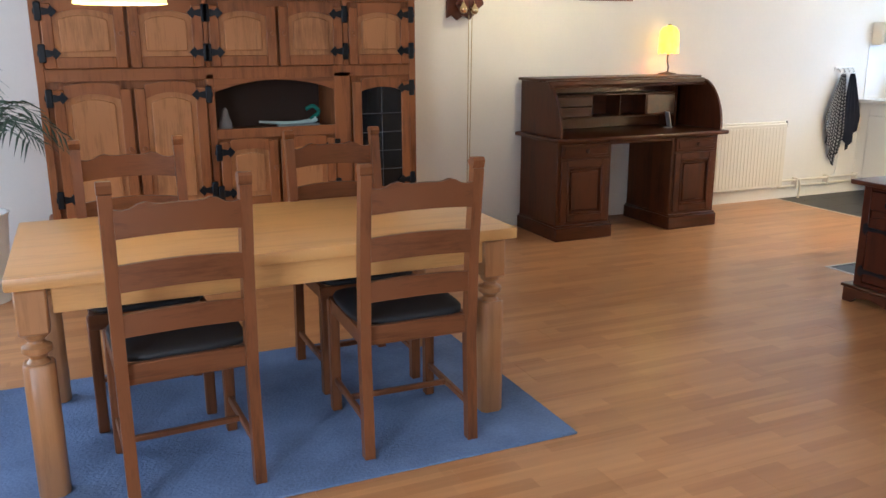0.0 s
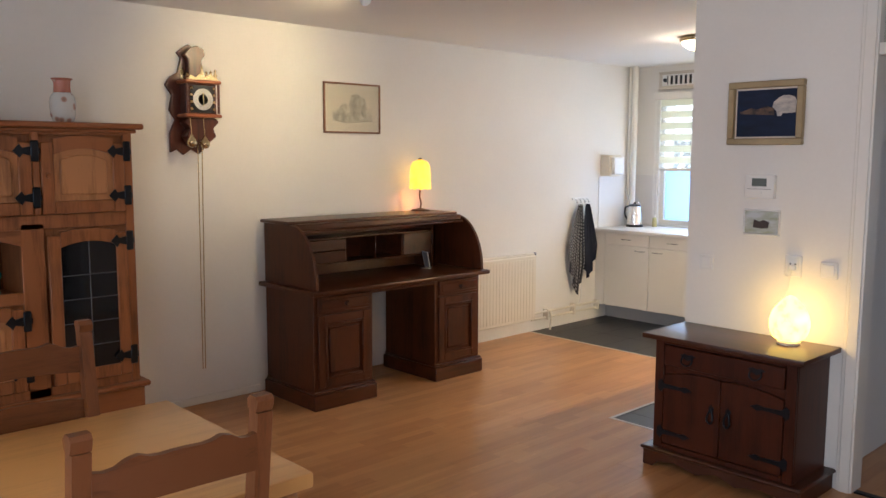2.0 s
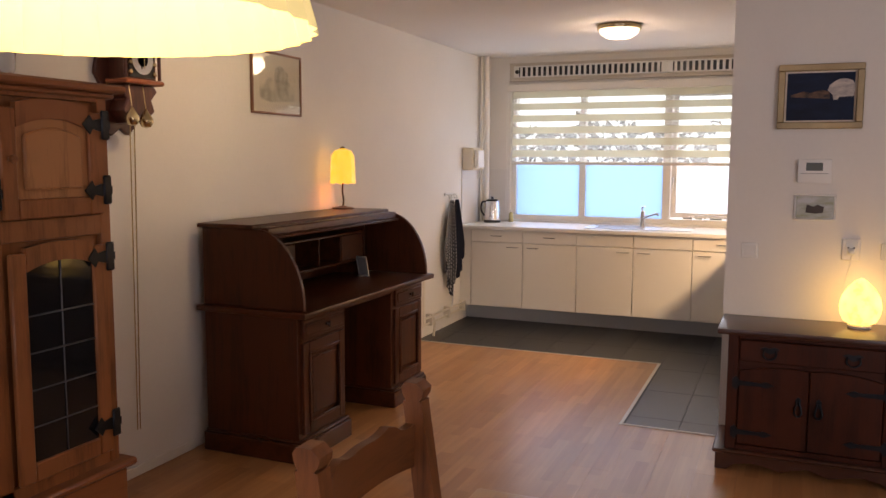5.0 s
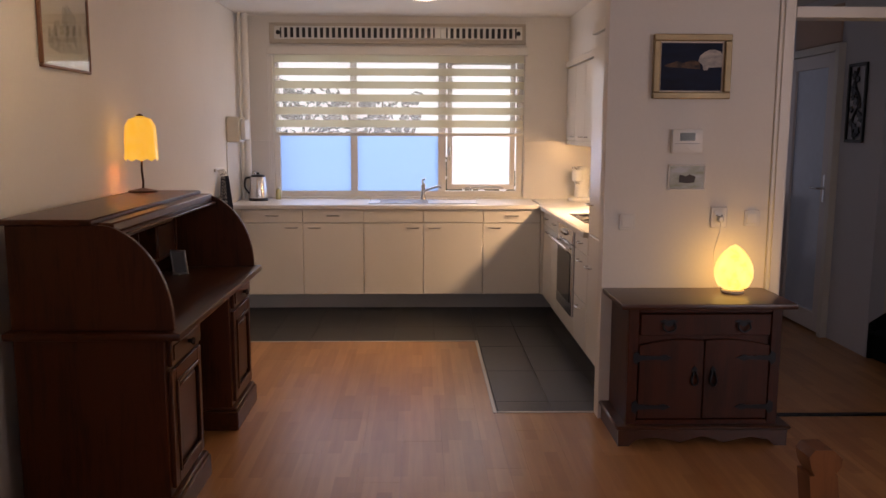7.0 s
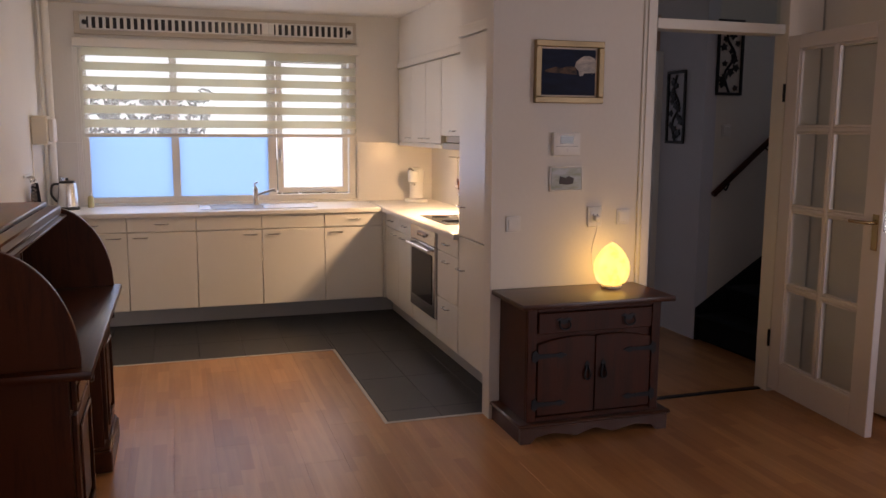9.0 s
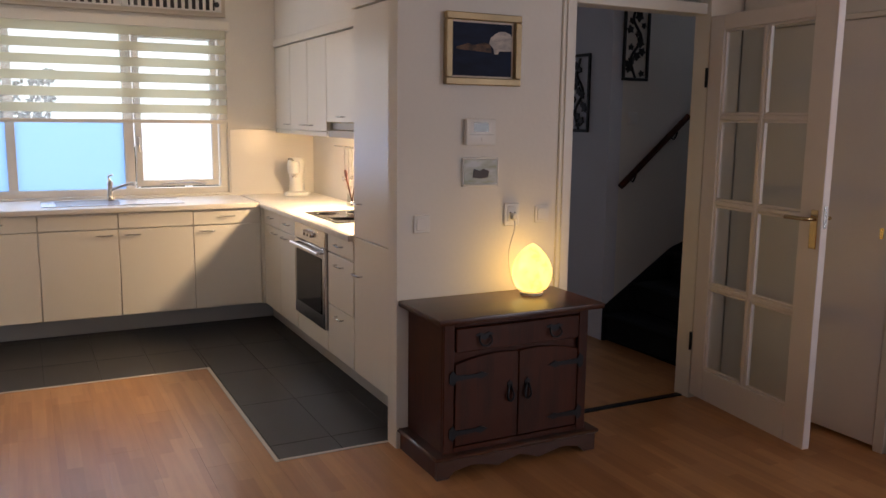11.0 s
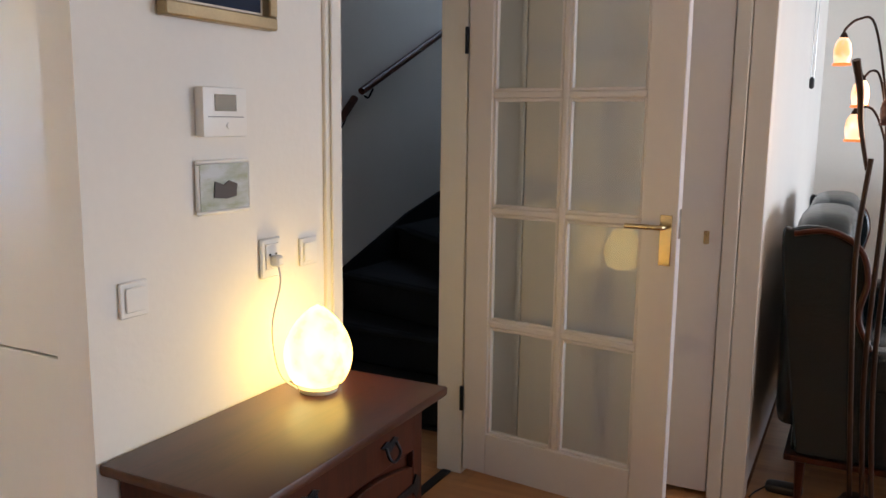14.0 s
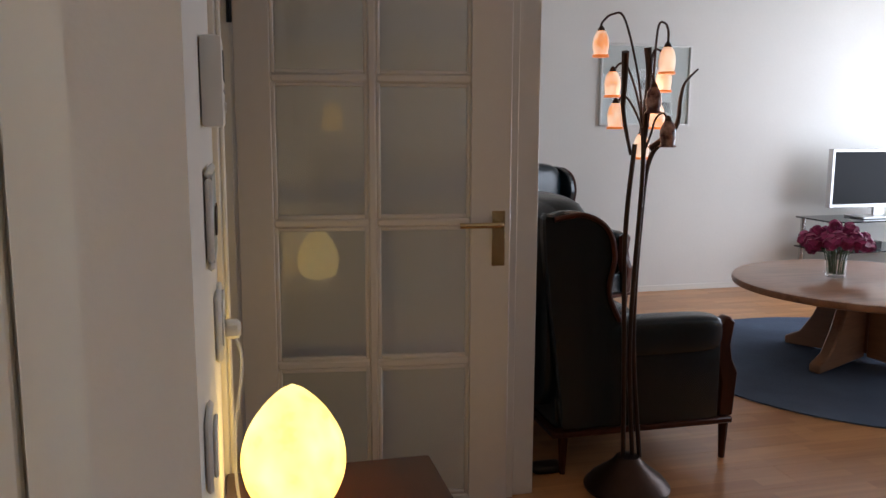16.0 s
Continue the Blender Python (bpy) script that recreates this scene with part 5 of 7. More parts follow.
part("lever", tube([(-0.05, 0.035, 0.27), (-0.08, 0.07, 0.295), (-0.10, 0.09, 0.29)], 0.008, 8), GREY, cm)
part("spout", bx(-0.065, 0.02, 0.145, -0.035, 0.05, 0.172, 0.004), STEEL, cm)

ut = thing("utensil_rail", (6.45, KITCHEN_S + 0.012, 0), 0, "steel rail with hanging kitchen utensils over the worktop", "rail")
part("rail", tube([(-0.3, 0.03, 1.31), (0.35, 0.03, 1.31)], 0.006, 8, 1), STEEL, ut)
for x in (-0.05, 0.02, 0.10):
    part("hook", tube([(x, 0.03, 1.315), (x, 0.045, 1.30), (x, 0.035, 1.27)], 0.003, 6), STEEL, ut)
for x, ln in ((-0.05, 0.16), (0.02, 0.24), (0.10, 0.18)):
    s = thing("ladle", (6.45 + x, KITCHEN_S + 0.05, 0), 0, "steel kitchen ladle hanging on the rail", "utensil")
    part("stem", tube([(0, 0, 1.275), (0, 0, 1.275 - ln)], 0.004, 6, 1), STEEL, s)
    part("bowl", lathe([(0.005, -0.03), (0.022, -0.02), (0.026, 0.0)], (0, 0, 1.27 - ln), 14), STEEL, s)
pot = thing("utensil_pot", (6.22, 2.46, 0.9055), 0, "glass jar of wooden spoons beside the hob", "jar")
part("jar", lathe([(0.035, 0), (0.038, 0.01), (0.036, 0.09), (0.033, 0.089), (0.033, 0.012), (0.0, 0.011)], (0, 0, 0), 20), GLASS, pot)
for dx, dy in ((-0.10, 0.01), (0.12, 0.0), (0.03, 0.03)):
    sp = thing("wooden_spoon", (6.22, 2.46, 0.9175), 0, "dark wooden spoon leaning in the jar", "spoon")
    part("stick", tube([(-dx * 0.15, -dy * 0.2, 0.0), (dx, dy, 0.19)], 0.005, 8, 1), SIDE, sp)
    part("bowl", moved(lathe([(0.004, -0.03), (0.018, -0.012), (0.018, 0.01), (0.004, 0.028)], (0, 0, 0), 12), Matrix.Translation((dx * 1.08, dy, 0.215)) @ Matrix.Rotation(math.atan2(dx, 0.19), 4, "Y") @ Matrix.Scale(0.4, 4, (0, 1, 0))), SIDE, sp)
pr = thing("paper_roll", (5.62, KITCHEN_S + 0.10, 1.30), 0, "kitchen paper roll on a dark wooden wall holder", "paper roll")
part("disc", moved(lathe([(0.07, -0.01), (0.07, 0.01)], (0, 0, 0), 28), Matrix.Translation((0.14, 0, 0)) @ Matrix.Rotation(math.pi / 2, 4, "Y")), TABLE, pr, "round wooden end disc")
part("rod", tube([(0.14, 0, 0), (0.20, 0, 0)], 0.022, 12, 1), SIDE, pr)
part("roll", moved(lathe([(0.05, -0.12), (0.05, 0.12)], (0, 0, 0), 28), Matrix.Rotation(math.pi / 2, 4, "Y")), WHITE, pr, "white paper roll")

cl = thing("ceiling_lamp", (5.83, 3.93, CEIL), 0, "round frosted glass ceiling lamp with a brass rim in the kitchen", "lamp")
part("rim", lathe([(0.155, -0.002), (0.165, -0.012), (0.160, -0.035), (0.150, -0.036)], (0, 0, 0), 40), BRASS, cl)
g = part("diffuser", lathe([(0.149, -0.030), (0.135, -0.065), (0.09, -0.092), (0.0, -0.102)], (0, 0, 0), 40), glow("lamp_glass", (1.0, 0.86, 0.62), 5.0), cl, "glowing frosted glass bowl")
g.visible_shadow = False
sp = thing("ceiling_spotlight", (2.95, 4.30, CEIL), 0, "small white ceiling spotlight aimed at the clock wall", "lamp")
part("base", lathe([(0.045, -0.001), (0.045, -0.015), (0.01, -0.02)], (0, 0, 0), 20), WHITE, sp)
part("head", moved(lathe([(0.028, 0.05), (0.034, -0.005), (0.030, -0.006), (0.024, 0.03)], (0, 0, 0), 20), Matrix.Translation((0, 0, -0.055)) @ Matrix.Rotation(radians(-40), 4, "X")), WHITE, sp).visible_shadow = False

# north wall: radiator, pipes, towels, box
rad = thing("radiator", (0, 0, 0), 0, "cream ribbed panel radiator mounted low on the wall", "radiator")
RADP = plain("radiator_paint", (0.76, 0.71, 0.60), 0.4, vary=0.03, grain=0.04)
part("panel", bx(4.58, 5.455, 0.13, 5.77, 5.475, 0.72, 0.006), RADP, rad)
for k in range(29):
    x = 4.61 + 0.0395 * k
    part("rib", bx(x, 5.4505, 0.16, x + 0.030, 5.4555, 0.69, 0.0045), RADP, rad)
part("top_grille", bx(4.58, 5.476, 0.715, 5.77, 5.53, 0.735), RADP, rad)
part("rear_panel", bx(4.60, 5.515, 0.14, 5.75, 5.53, 0.71), RADP, rad)
part("bracket", bx(5.5, 5.531, 0.3, 5.53, NORTH - 0.001, 0.6), RADP, rad)
part("valve", join(tube([(5.77, 5.50, 0.69), (5.80, 5.50, 0.69), (5.80, 5.50, 0.74)], 0.012, 8, 2)), GREY, rad)
pp = thing("heating_pipes", (0, 0, 0), 0, "cream painted heating pipes running low along the wall", "pipe")
for z, y in ((0.175, 5.50), (0.115, 5.515)):
    part("pipe", tube([(5.78, y, z), (6.80, y, z)], 0.011, 10, 1), RADP, pp)
part("pipe", tube([(5.79, 5.50, 0.60), (5.80, 5.50, 0.3), (5.80, 5.50, 0.19)], 0.009, 10, 2), RADP, pp)
part("pipe", tube([(6.02, 5.50, 0.18), (6.02, 5.48, 0.12), (6.02, 5.49, 0.0)], 0.011, 10, 2), RADP, pp)
for x in (5.98, 6.38, 6.76):
    part("clip", bx(x, 5.485, 0.095, x + 0.02, NORTH - 0.001, 0.195), RADP, pp)
part("hose", tube([(6.42, 5.50, 0.40), (6.46, 5.48, 0.33), (6.50, 5.50, 0.40), (6.48, 5.50, 0.22), (6.45, 5.50, 0.18)], 0.008, 8), WHITE, pp)
rl = thing("towel_hooks", (0, NORTH, 0), 0, "white wall rail with small towel hooks", "hook")
part("plate", bx(6.38, -0.014, 1.19, 6.62, -0.001, 1.215), WHITE, rl)
for x in (6.41, 6.47, 6.53, 6.59):
    part("hook", tube([(x, -0.014, 1.20), (x, -0.035, 1.19), (x, -0.04, 1.165), (x, -0.05, 1.175)], 0.004, 6), STEEL, rl)


def cloth_mat(name, a, b, size):
    """Dark cloth woven with rows of small pale squares."""
    m, nodes, links, p = mat(name, a, 0.9)
    sep = nodes.new("ShaderNodeSeparateXYZ")
    links.new(coords(nodes, links, (size, size, 1), "UV"), sep.inputs[0])
    both = nodes.new("ShaderNodeMath")
    both.operation = "MULTIPLY"
    for k, axis in enumerate(("X", "Y")):
        fr, lt = nodes.new("ShaderNodeMath"), nodes.new("ShaderNodeMath")
        fr.operation, lt.operation = "FRACT", "LESS_THAN"
        lt.inputs[1].default_value = 0.55
        links.new(sep.outputs[axis], fr.inputs[0]), links.new(fr.outputs[0], lt.inputs[0]), links.new(lt.outputs[0], both.inputs[k])
    mx = nodes.new("ShaderNodeMix")
    mx.data_type = "RGBA"
    mx.inputs["A"].default_value, mx.inputs["B"].default_value = (*a, 1), (*b, 1)
    links.new(both.outputs[0], mx.inputs["Factor"]), links.new(mx.outputs["Result"], p.inputs["Base Color"])
    return m


def towel(x, label, material, w, z1, z0, lean, seed):
    """A cloth hung from one corner: narrow at the hook, folded, wider below."""
    bm = bmesh.new()
    uvl = bm.loops.layers.uv.new("UVMap")
    nu, nv = 26, 24
    grid = []
    for j in range(nv + 1):
        v = j / nv
        spread = w * (0.18 + 0.82 * min(1, v * 1.3) ** 0.8) * (1 - 0.35 * max(0, v - 0.75) / 0.25)
        line = []
        for i in range(nu + 1):
            u = i / nu - 0.5
            fold = 0.022 * math.sin(u * 22 + seed) * (0.3 + v) + 0.01 * math.sin(u * 47 + 2 * seed)
            zz = z1 + (z0 - z1) * v * (1 - 0.28 * abs(u + lean * 0.4) * 2)
            line.append(bm.verts.new((x + u * spread + lean * 0.16 * v, NORTH - 0.05 - 0.01 * v + fold * 0.8, zz)))
        grid.append(line)
    for j in range(nv):
        for i in range(nu):
            f = bm.faces.new((grid[j][i], grid[j][i + 1], grid[j + 1][i + 1], grid[j + 1][i]))
            for lp, (a, b) in zip(f.loops, ((i, j), (i + 1, j), (i + 1, j + 1), (i, j + 1))):
                lp[uvl].uv = (a / nu, b / nv * 1.6)
    t = thing("towel", (0, 0, 0), 0, label, "towel")
    part("cloth", bm, material, t)
    part("loop", tube([(x, NORTH - 0.045, z1 - 0.01), (x, NORTH - 0.05, z1 + 0.035)], 0.003, 6, 1), WHITE, t)


towel(6.45, "black and white checked kitchen towel hanging from a hook", cloth_mat("checked_cloth", (0.02, 0.02, 0.025), (0.32, 0.32, 0.33), 15), 0.24, 1.15, 0.28, -0.50, 1.0)
towel(6.57, "dark navy kitchen towel hanging from a hook", plain("navy_cloth", (0.012, 0.015, 0.03), 0.9, vary=0.3), 0.26, 1.15, 0.42, 0.2, 2.4)
wb = thing("wall_box", (0, 0, 0), 0, "beige and white plastic box fixed on the kitchen wall", "box")
part("back_case", bx(6.82, 5.44, 1.41, 7.02, NORTH - 0.001, 1.62, 0.008), CREAM, wb)
part("front_cover", bx(6.85, 5.40, 1.43, 7.02, 5.4395, 1.60, 0.008), WHITE, wb)
so = thing("wall_socket", (6.73, NORTH, 0.68), 0, "cream double socket low beside the kitchen cabinets", "socket")
part("plate", bx(-0.04, -0.03, -0.07, 0.04, -0.001, 0.07, 0.006), CREAM, so)
vp = thing("riser_pipe", (7.27, 5.47, 0), 0, "cream painted riser pipe in the kitchen corner", "pipe")
part("pipe", tube([(0, 0, 0.906), (0, 0, CEIL - 0.001)], 0.028, 14, 1), TRIM, vp)
part("pipe", tube([(-0.02, 0.045, 0.906), (-0.02, 0.045, CEIL - 0.001)], 0.012, 10, 1), TRIM, vp)

# ---- clock, vases, pictures ----
ck = thing("wall_clock", (2.55, NORTH, 1.945), 0, "carved dark wooden wall clock with brass figures and pear weights", "clock")
RED = wood("clock_wood", (0.025, 0.008, 0.005), (0.10, 0.026, 0.012), "z", 0.3)
side = [(-0.13, -0.32), (-0.09, -0.30), (-0.05, -0.335), (0.0, -0.30), (0.05, -0.33), (0.09, -0.29), (0.12, -0.20), (0.09, -0.12), (0.125, -0.06), (0.11, 0.03), (0.14, 0.10), (0.10, 0.14), (0.07, 0.17), (0.05, 0.26), (0.075, 0.29), (0.04, 0.32), (0.0, 0.345),
        (-0.04, 0.32), (-0.075, 0.29), (-0.05, 0.26), (-0.07, 0.17), (-0.12, 0.14), (-0.15, 0.09), (-0.11, 0.03), (-0.13, -0.06), (-0.095, -0.12), (-0.13, -0.20)]
part("back_board", prism([(x * 1.05 - 0.03, z) for x, z in side], "y", -0.022, -0.001, 0.003), RED, ck, "carved wavy back board")
part("case", bx(-0.095, -0.125, -0.085, 0.095, -0.023, 0.10, 0.004), RED, ck)
for z in (-0.105, 0.10):
    part("moulding", bx(-0.12, -0.155, z, 0.12, -0.023, z + 0.022, 0.007), wood("clock_moulding", (0.12, 0.03, 0.012), (0.36, 0.11, 0.04), "x", 0.3), ck, "red-brown moulding")
part("face_plate", bx(-0.08, -0.131, -0.075, 0.08, -0.126, 0.09, 0.002), BLACK, ck)
ring = lathe([(0.032, 0), (0.032, 0.006), (0.066, 0.006), (0.066, 0.0)], (0, 0, 0), 40)
part("dial_ring", moved(ring, Matrix.Translation((0, -0.1315, 0.005)) @ Matrix.Rotation(math.pi / 2, 4, "X")), STEEL, ck, "silver chapter ring")
part("dial_hand", join(bx(-0.003, -0.143, 0.0, 0.003, -0.141, 0.045, 0), bx(-0.003, -0.146, -0.035, 0.003, -0.144, 0.01, 0)), BRASS, ck)
for sx in (-1, 1):
    for k in range(4):
        part("corner_ornament", lathe([(0.0, -0.012), (0.012, -0.004), (0.009, 0.008), (0.0, 0.016)], (sx * 0.074, -0.134, -0.055 + 0.042 * k), 10), BRASS, ck)
    part("column", tube([(sx * 0.105, -0.135, -0.08), (sx * 0.105, -0.135, 0.098)], 0.008, 10, 1), RED, ck)
part("pediment", prism([(-0.10, 0.123), (-0.06, 0.16), (-0.055, 0.25), (-0.085, 0.275), (-0.05, 0.315), (0.0, 0.335), (0.05, 0.315), (0.055, 0.28), (0.03, 0.25), (0.035, 0.16), (0.08, 0.123)], "y", -0.075, -0.023, 0.006), RED, ck)
for x, hh in ((0.015, 0.095), (-0.08, 0.05), (0.075, 0.065), (0.105, 0.075), (0.045, 0.06), (-0.115, 0.07)):
    part("figure", lathe([(0.012, 0), (0.008, hh * 0.25), (0.013, hh * 0.45), (0.006, hh * 0.7), (0.009, hh * 0.82), (0.0, hh)], (x, -0.10, 0.1225), 10), BRASS, ck, "small brass figure")
part("fretwork", prism([(-0.10, 0.1225), (-0.08, 0.15), (-0.05, 0.135), (-0.02, 0.16), (0.02, 0.14), (0.05, 0.16), (0.08, 0.14), (0.11, 0.1225)], "y", -0.145, -0.138), BRASS, ck, "pierced brass fretwork")
part("console", prism([(-0.09, -0.106), (0.10, -0.106), (0.12, -0.13), (0.08, -0.17), (0.10, -0.22), (0.05, -0.26), (0.0, -0.24), (-0.06, -0.28), (-0.10, -0.22), (-0.07, -0.17), (-0.11, -0.14)], "y", -0.11, -0.023, 0.006), RED, ck, "carved console")
for x, z in ((-0.085, -0.255), (0.0, -0.262)):
    part("weight", lathe([(0.0, -0.036), (0.020, -0.030), (0.031, -0.010), (0.029, 0.008), (0.016, 0.028), (0.006, 0.045), (0.0, 0.05)], (x, -0.145, z), 20), BRASS, ck, "brass pear weight")
    part("chain", tube([(x, -0.145, z + 0.05), (x, -0.13, -0.106)], 0.003, 6, 1), BRASS, ck)
for x in (0.0, 0.028):
    part("cord", tube([(x, -0.05, -0.25), (x * 0.6, -0.03, -1.71)], 0.0032, 6, 1), BRASS, ck)


def vase(name, x, y, hgt, r, label, lidded):
    v = thing(name, (x, y, 1.7755), 0, label, "vase")
    if lidded:
        pr_ = [(r * 0.62, 0), (r * 0.66, 0.012), (r * 0.92, hgt * 0.3), (r, hgt * 0.52), (r * 0.9, hgt * 0.66), (r * 0.62, hgt * 0.74)]
        part("lid", lathe([(r * 0.64, hgt * 0.745), (r * 0.66, hgt * 0.80), (r * 0.5, hgt * 0.9), (r * 0.15, hgt * 0.93), (r * 0.16, hgt * 0.97), (0, hgt)], (0, 0, 0), 28), PORC2, v, "rust-red domed lid")
    else:
        pr_ = [(r * 0.72, 0), (r * 0.74, 0.01), (r * 0.95, hgt * 0.18), (r, hgt * 0.45), (r * 0.9, hgt * 0.60), (r * 0.66, hgt * 0.68)]
        part("neck", lathe([(r * 0.65, hgt * 0.685), (r * 0.62, hgt * 0.84), (r * 0.66, hgt * 0.95), (r * 0.82, hgt * 0.985), (r * 0.78, hgt), (r * 0.6, hgt * 0.97)], (0, 0, 0), 28), PORC2, v, "rust-red patterned neck")
    part("body", lathe(pr_, (0, 0, 0), 28), PORC, v)


def porcelain(name, a, b, c):
    m, nodes, links, p = mat(name, a, 0.2)
    vec = coords(nodes, links, (1, 1, 1))
    vo = nodes.new("ShaderNodeTexVoronoi")
    vo.inputs["Scale"].default_value = 22
    links.new(vec, vo.inputs["Vector"])
    r = ramp(nodes, [(0.0, b), (0.42, a)])
    e = r.color_ramp.elements.new(0.22)
    e.color = (*c, 1)
    links.new(vo.outputs["Distance"], r.inputs[0]), links.new(r.outputs[0], p.inputs["Base Color"])
    return m


PORC = porcelain("porcelain", (0.62, 0.60, 0.54), (0.20, 0.22, 0.16), (0.42, 0.22, 0.16))
PORC2 = porcelain("porcelain_red", (0.42, 0.15, 0.10), (0.60, 0.50, 0.42), (0.35, 0.12, 0.09))
vase("vase", 1.665, 5.25, 0.235, 0.066, "small oriental porcelain vase with a red neck on the cabinet", False)
vase("ginger_jar", 0.925, 5.25, 0.33, 0.095, "large oriental porcelain jar with domed lid on the cabinet", True)
gc = thing("glass_bird", (1.17, 5.17, 0.9055), 0, "green and clear glass ornament in the cabinet niche", "ornament")
part("body", tube([(-0.28, 0, 0.05), (-0.1, 0, 0.035), (0.05, 0, 0.04), (0.1, 0, 0.06)], 0.014, 10, ends=(0.008, 0.022)), mat("clear_green", (0.45, 0.62, 0.60), 0.05)[0], gc, "long clear glass tray")
part("neck", tube([(0.06, 0, 0.05), (0.12, 0, 0.10), (0.08, 0, 0.14), (0.03, 0, 0.12)], 0.014, 10), mat("green_glass", (0.03, 0.20, 0.16), 0.05)[0], gc, "curled green glass neck")
part("foot", bx(-0.16, -0.03, 0, 0.12, 0.03, 0.03, 0.006), mat("clear_foot", (0.25, 0.30, 0.30), 0.05)[0], gc)
gs = thing("stone_figure", (0.68, 5.2, 0.9055), 0, "small grey stone figure in the cabinet niche", "ornament")
part("body", lathe([(0.045, 0), (0.04, 0.05), (0.025, 0.09), (0.02, 0.13), (0.0, 0.15)], (0, 0, 0), 14), plain("grey_stone", (0.28, 0.27, 0.26), 0.7), gs)


def framed(name, label, wall, a0, a1, z0, z1, fw, frame_mat, mat_w, sheet, picture, depth=0.022, pic_label=""):
    """A framed picture on a wall facing -y ('n'), +y ('s') or -x ('e')."""
    place, turn = wall
    p = thing(name, place, turn, label, "picture")
    part("frame", join(bx(a0, -depth, z0, a1, -0.002, z0 + fw, 0.004), bx(a0, -depth, z1 - fw, a1, -0.002, z1, 0.004), bx(a0, -depth, z0 + fw, a0 + fw, -0.002, z1 - fw, 0.004), bx(a1 - fw, -depth, z0 + fw, a1, -0.002, z1 - fw, 0.004)), frame_mat, p)
    if mat_w:
        part("mount", bx(a0 + fw, -0.010, z0 + fw, a1 - fw, -0.004, z1 - fw, 0), sheet, p)
    w = fw + mat_w
    part("sheet", bx(a0 + w, -0.0115, z0 + w, a1 - w, -0.0102, z1 - w, 0), picture, p, pic_label)
    return p


def scape(name, stops, scale, rough=0.4, stretch=(1, 1, 3)):
    m, nodes, links, p = mat(name, stops[0][1], rough)
    vec = coords(nodes, links, stretch)
    r = ramp(nodes, stops)
    links.new(noise_tex(nodes, links, vec, scale, 5, 0.6), r.inputs[0]), links.new(r.outputs[0], p.inputs["Base Color"])
    return m


GOLD = plain("gilt_frame", (0.36, 0.27, 0.15), 0.42, 0.5, vary=0.2, scale=25, grain=0.3)
PAPER = plain("ivory_paper", (0.72, 0.63, 0.52), 0.8, vary=0.03)
PENF = wood("thin_frame_wood", (0.14, 0.06, 0.03), (0.26, 0.12, 0.06), "z")
p = framed("framed_print", "thin brown framed pencil drawing of buildings on ivory paper", ((0, NORTH, 0), 0), 3.53, 4.04, 1.77, 2.13, 0.013, PENF, 0.0, PAPER, PAPER)
INK = scape("pencil", [(0.4, (0.66, 0.59, 0.48)), (0.66, (0.36, 0.32, 0.27))], 22, 0.8, (1, 1, 1))
part("drawing", prism([(3.61, 1.86), (3.72, 1.84), (3.97, 1.86), (3.96, 1.94), (3.91, 1.96), (3.90, 2.02), (3.86, 2.04), (3.82, 2.06), (3.77, 2.04), (3.75, 1.97), (3.70, 1.99), (3.66, 1.94), (3.61, 1.93)], "y", -0.0135, -0.0125), INK, p, "soft pencil drawing")
part("glazing", bx(3.543, -0.019, 1.783, 4.027, -0.017, 2.117, 0), GLASS, p)
p = framed("framed_painting", "gilt-framed painting of a white building above a blue sea", ((PART_X, 0, 0), -90), -2.80, -2.41, 1.673, 1.99, 0.033, GOLD, 0.009, PAPER, scape("night_sea", [(0.3, (0.004, 0.008, 0.022)), (0.75, (0.008, 0.022, 0.065))], 5, 0.8), 0.035)
part("white_house", prism([(-2.545, 1.815), (-2.525, 1.815), (-2.52, 1.828), (-2.455, 1.83), (-2.45, 1.885), (-2.46, 1.905), (-2.49, 1.917), (-2.52, 1.915), (-2.54, 1.905), (-2.565, 1.885), (-2.572, 1.86), (-2.55, 1.84)], "y", -0.0145, -0.0125), scape("painted_white", [(0.3, (0.24, 0.23, 0.24)), (0.65, (0.60, 0.55, 0.49))], 14, 0.7), p)
part("painted_rocks", prism([(-2.74, 1.83), (-2.56, 1.82), (-2.565, 1.855), (-2.60, 1.865), (-2.65, 1.85), (-2.68, 1.858), (-2.74, 1.84)], "y", -0.0145, -0.0125), scape("painted_rock", [(0.35, (0.02, 0.018, 0.025)), (0.62, (0.17, 0.10, 0.06))], 20, 0.7), p)
p = framed("framed_photo", "small pale-framed landscape photograph with dark shapes", ((PART_X, 0, 0), -90), -2.70, -2.505, 1.213, 1.348, 0.011, WHITE, 0.0, PAPER, scape("field_photo", [(0.35, (0.30, 0.33, 0.22)), (0.6, (0.50, 0.54, 0.56))], 9), 0.012)
part("dark_shape", prism([(-2.645, 1.255), (-2.60, 1.25), (-2.565, 1.255), (-2.56, 1.285), (-2.59, 1.295), (-2.61, 1.285), (-2.64, 1.295)], "y", -0.0145, -0.0125), plain("photo_dark", (0.05, 0.035, 0.03), 0.5), p)
th = thing("thermostat", (PART_X, 0, 0), -90, "white room thermostat with a grey display on the wall", "thermostat")
part("housing", bx(-2.69, -0.030, 1.403, -2.535, -0.001, 1.522, 0.006, 2), WHITE, th)
part("display", bx(-2.652, -0.0315, 1.465, -2.575, -0.0301, 1.505, 0.001), plain("display", (0.12, 0.14, 0.13), 0.15), th, "grey display")
part("flap_line", bx(-2.675, -0.0312, 1.45, -2.55, -0.0301, 1.4525, 0), GREY, th)
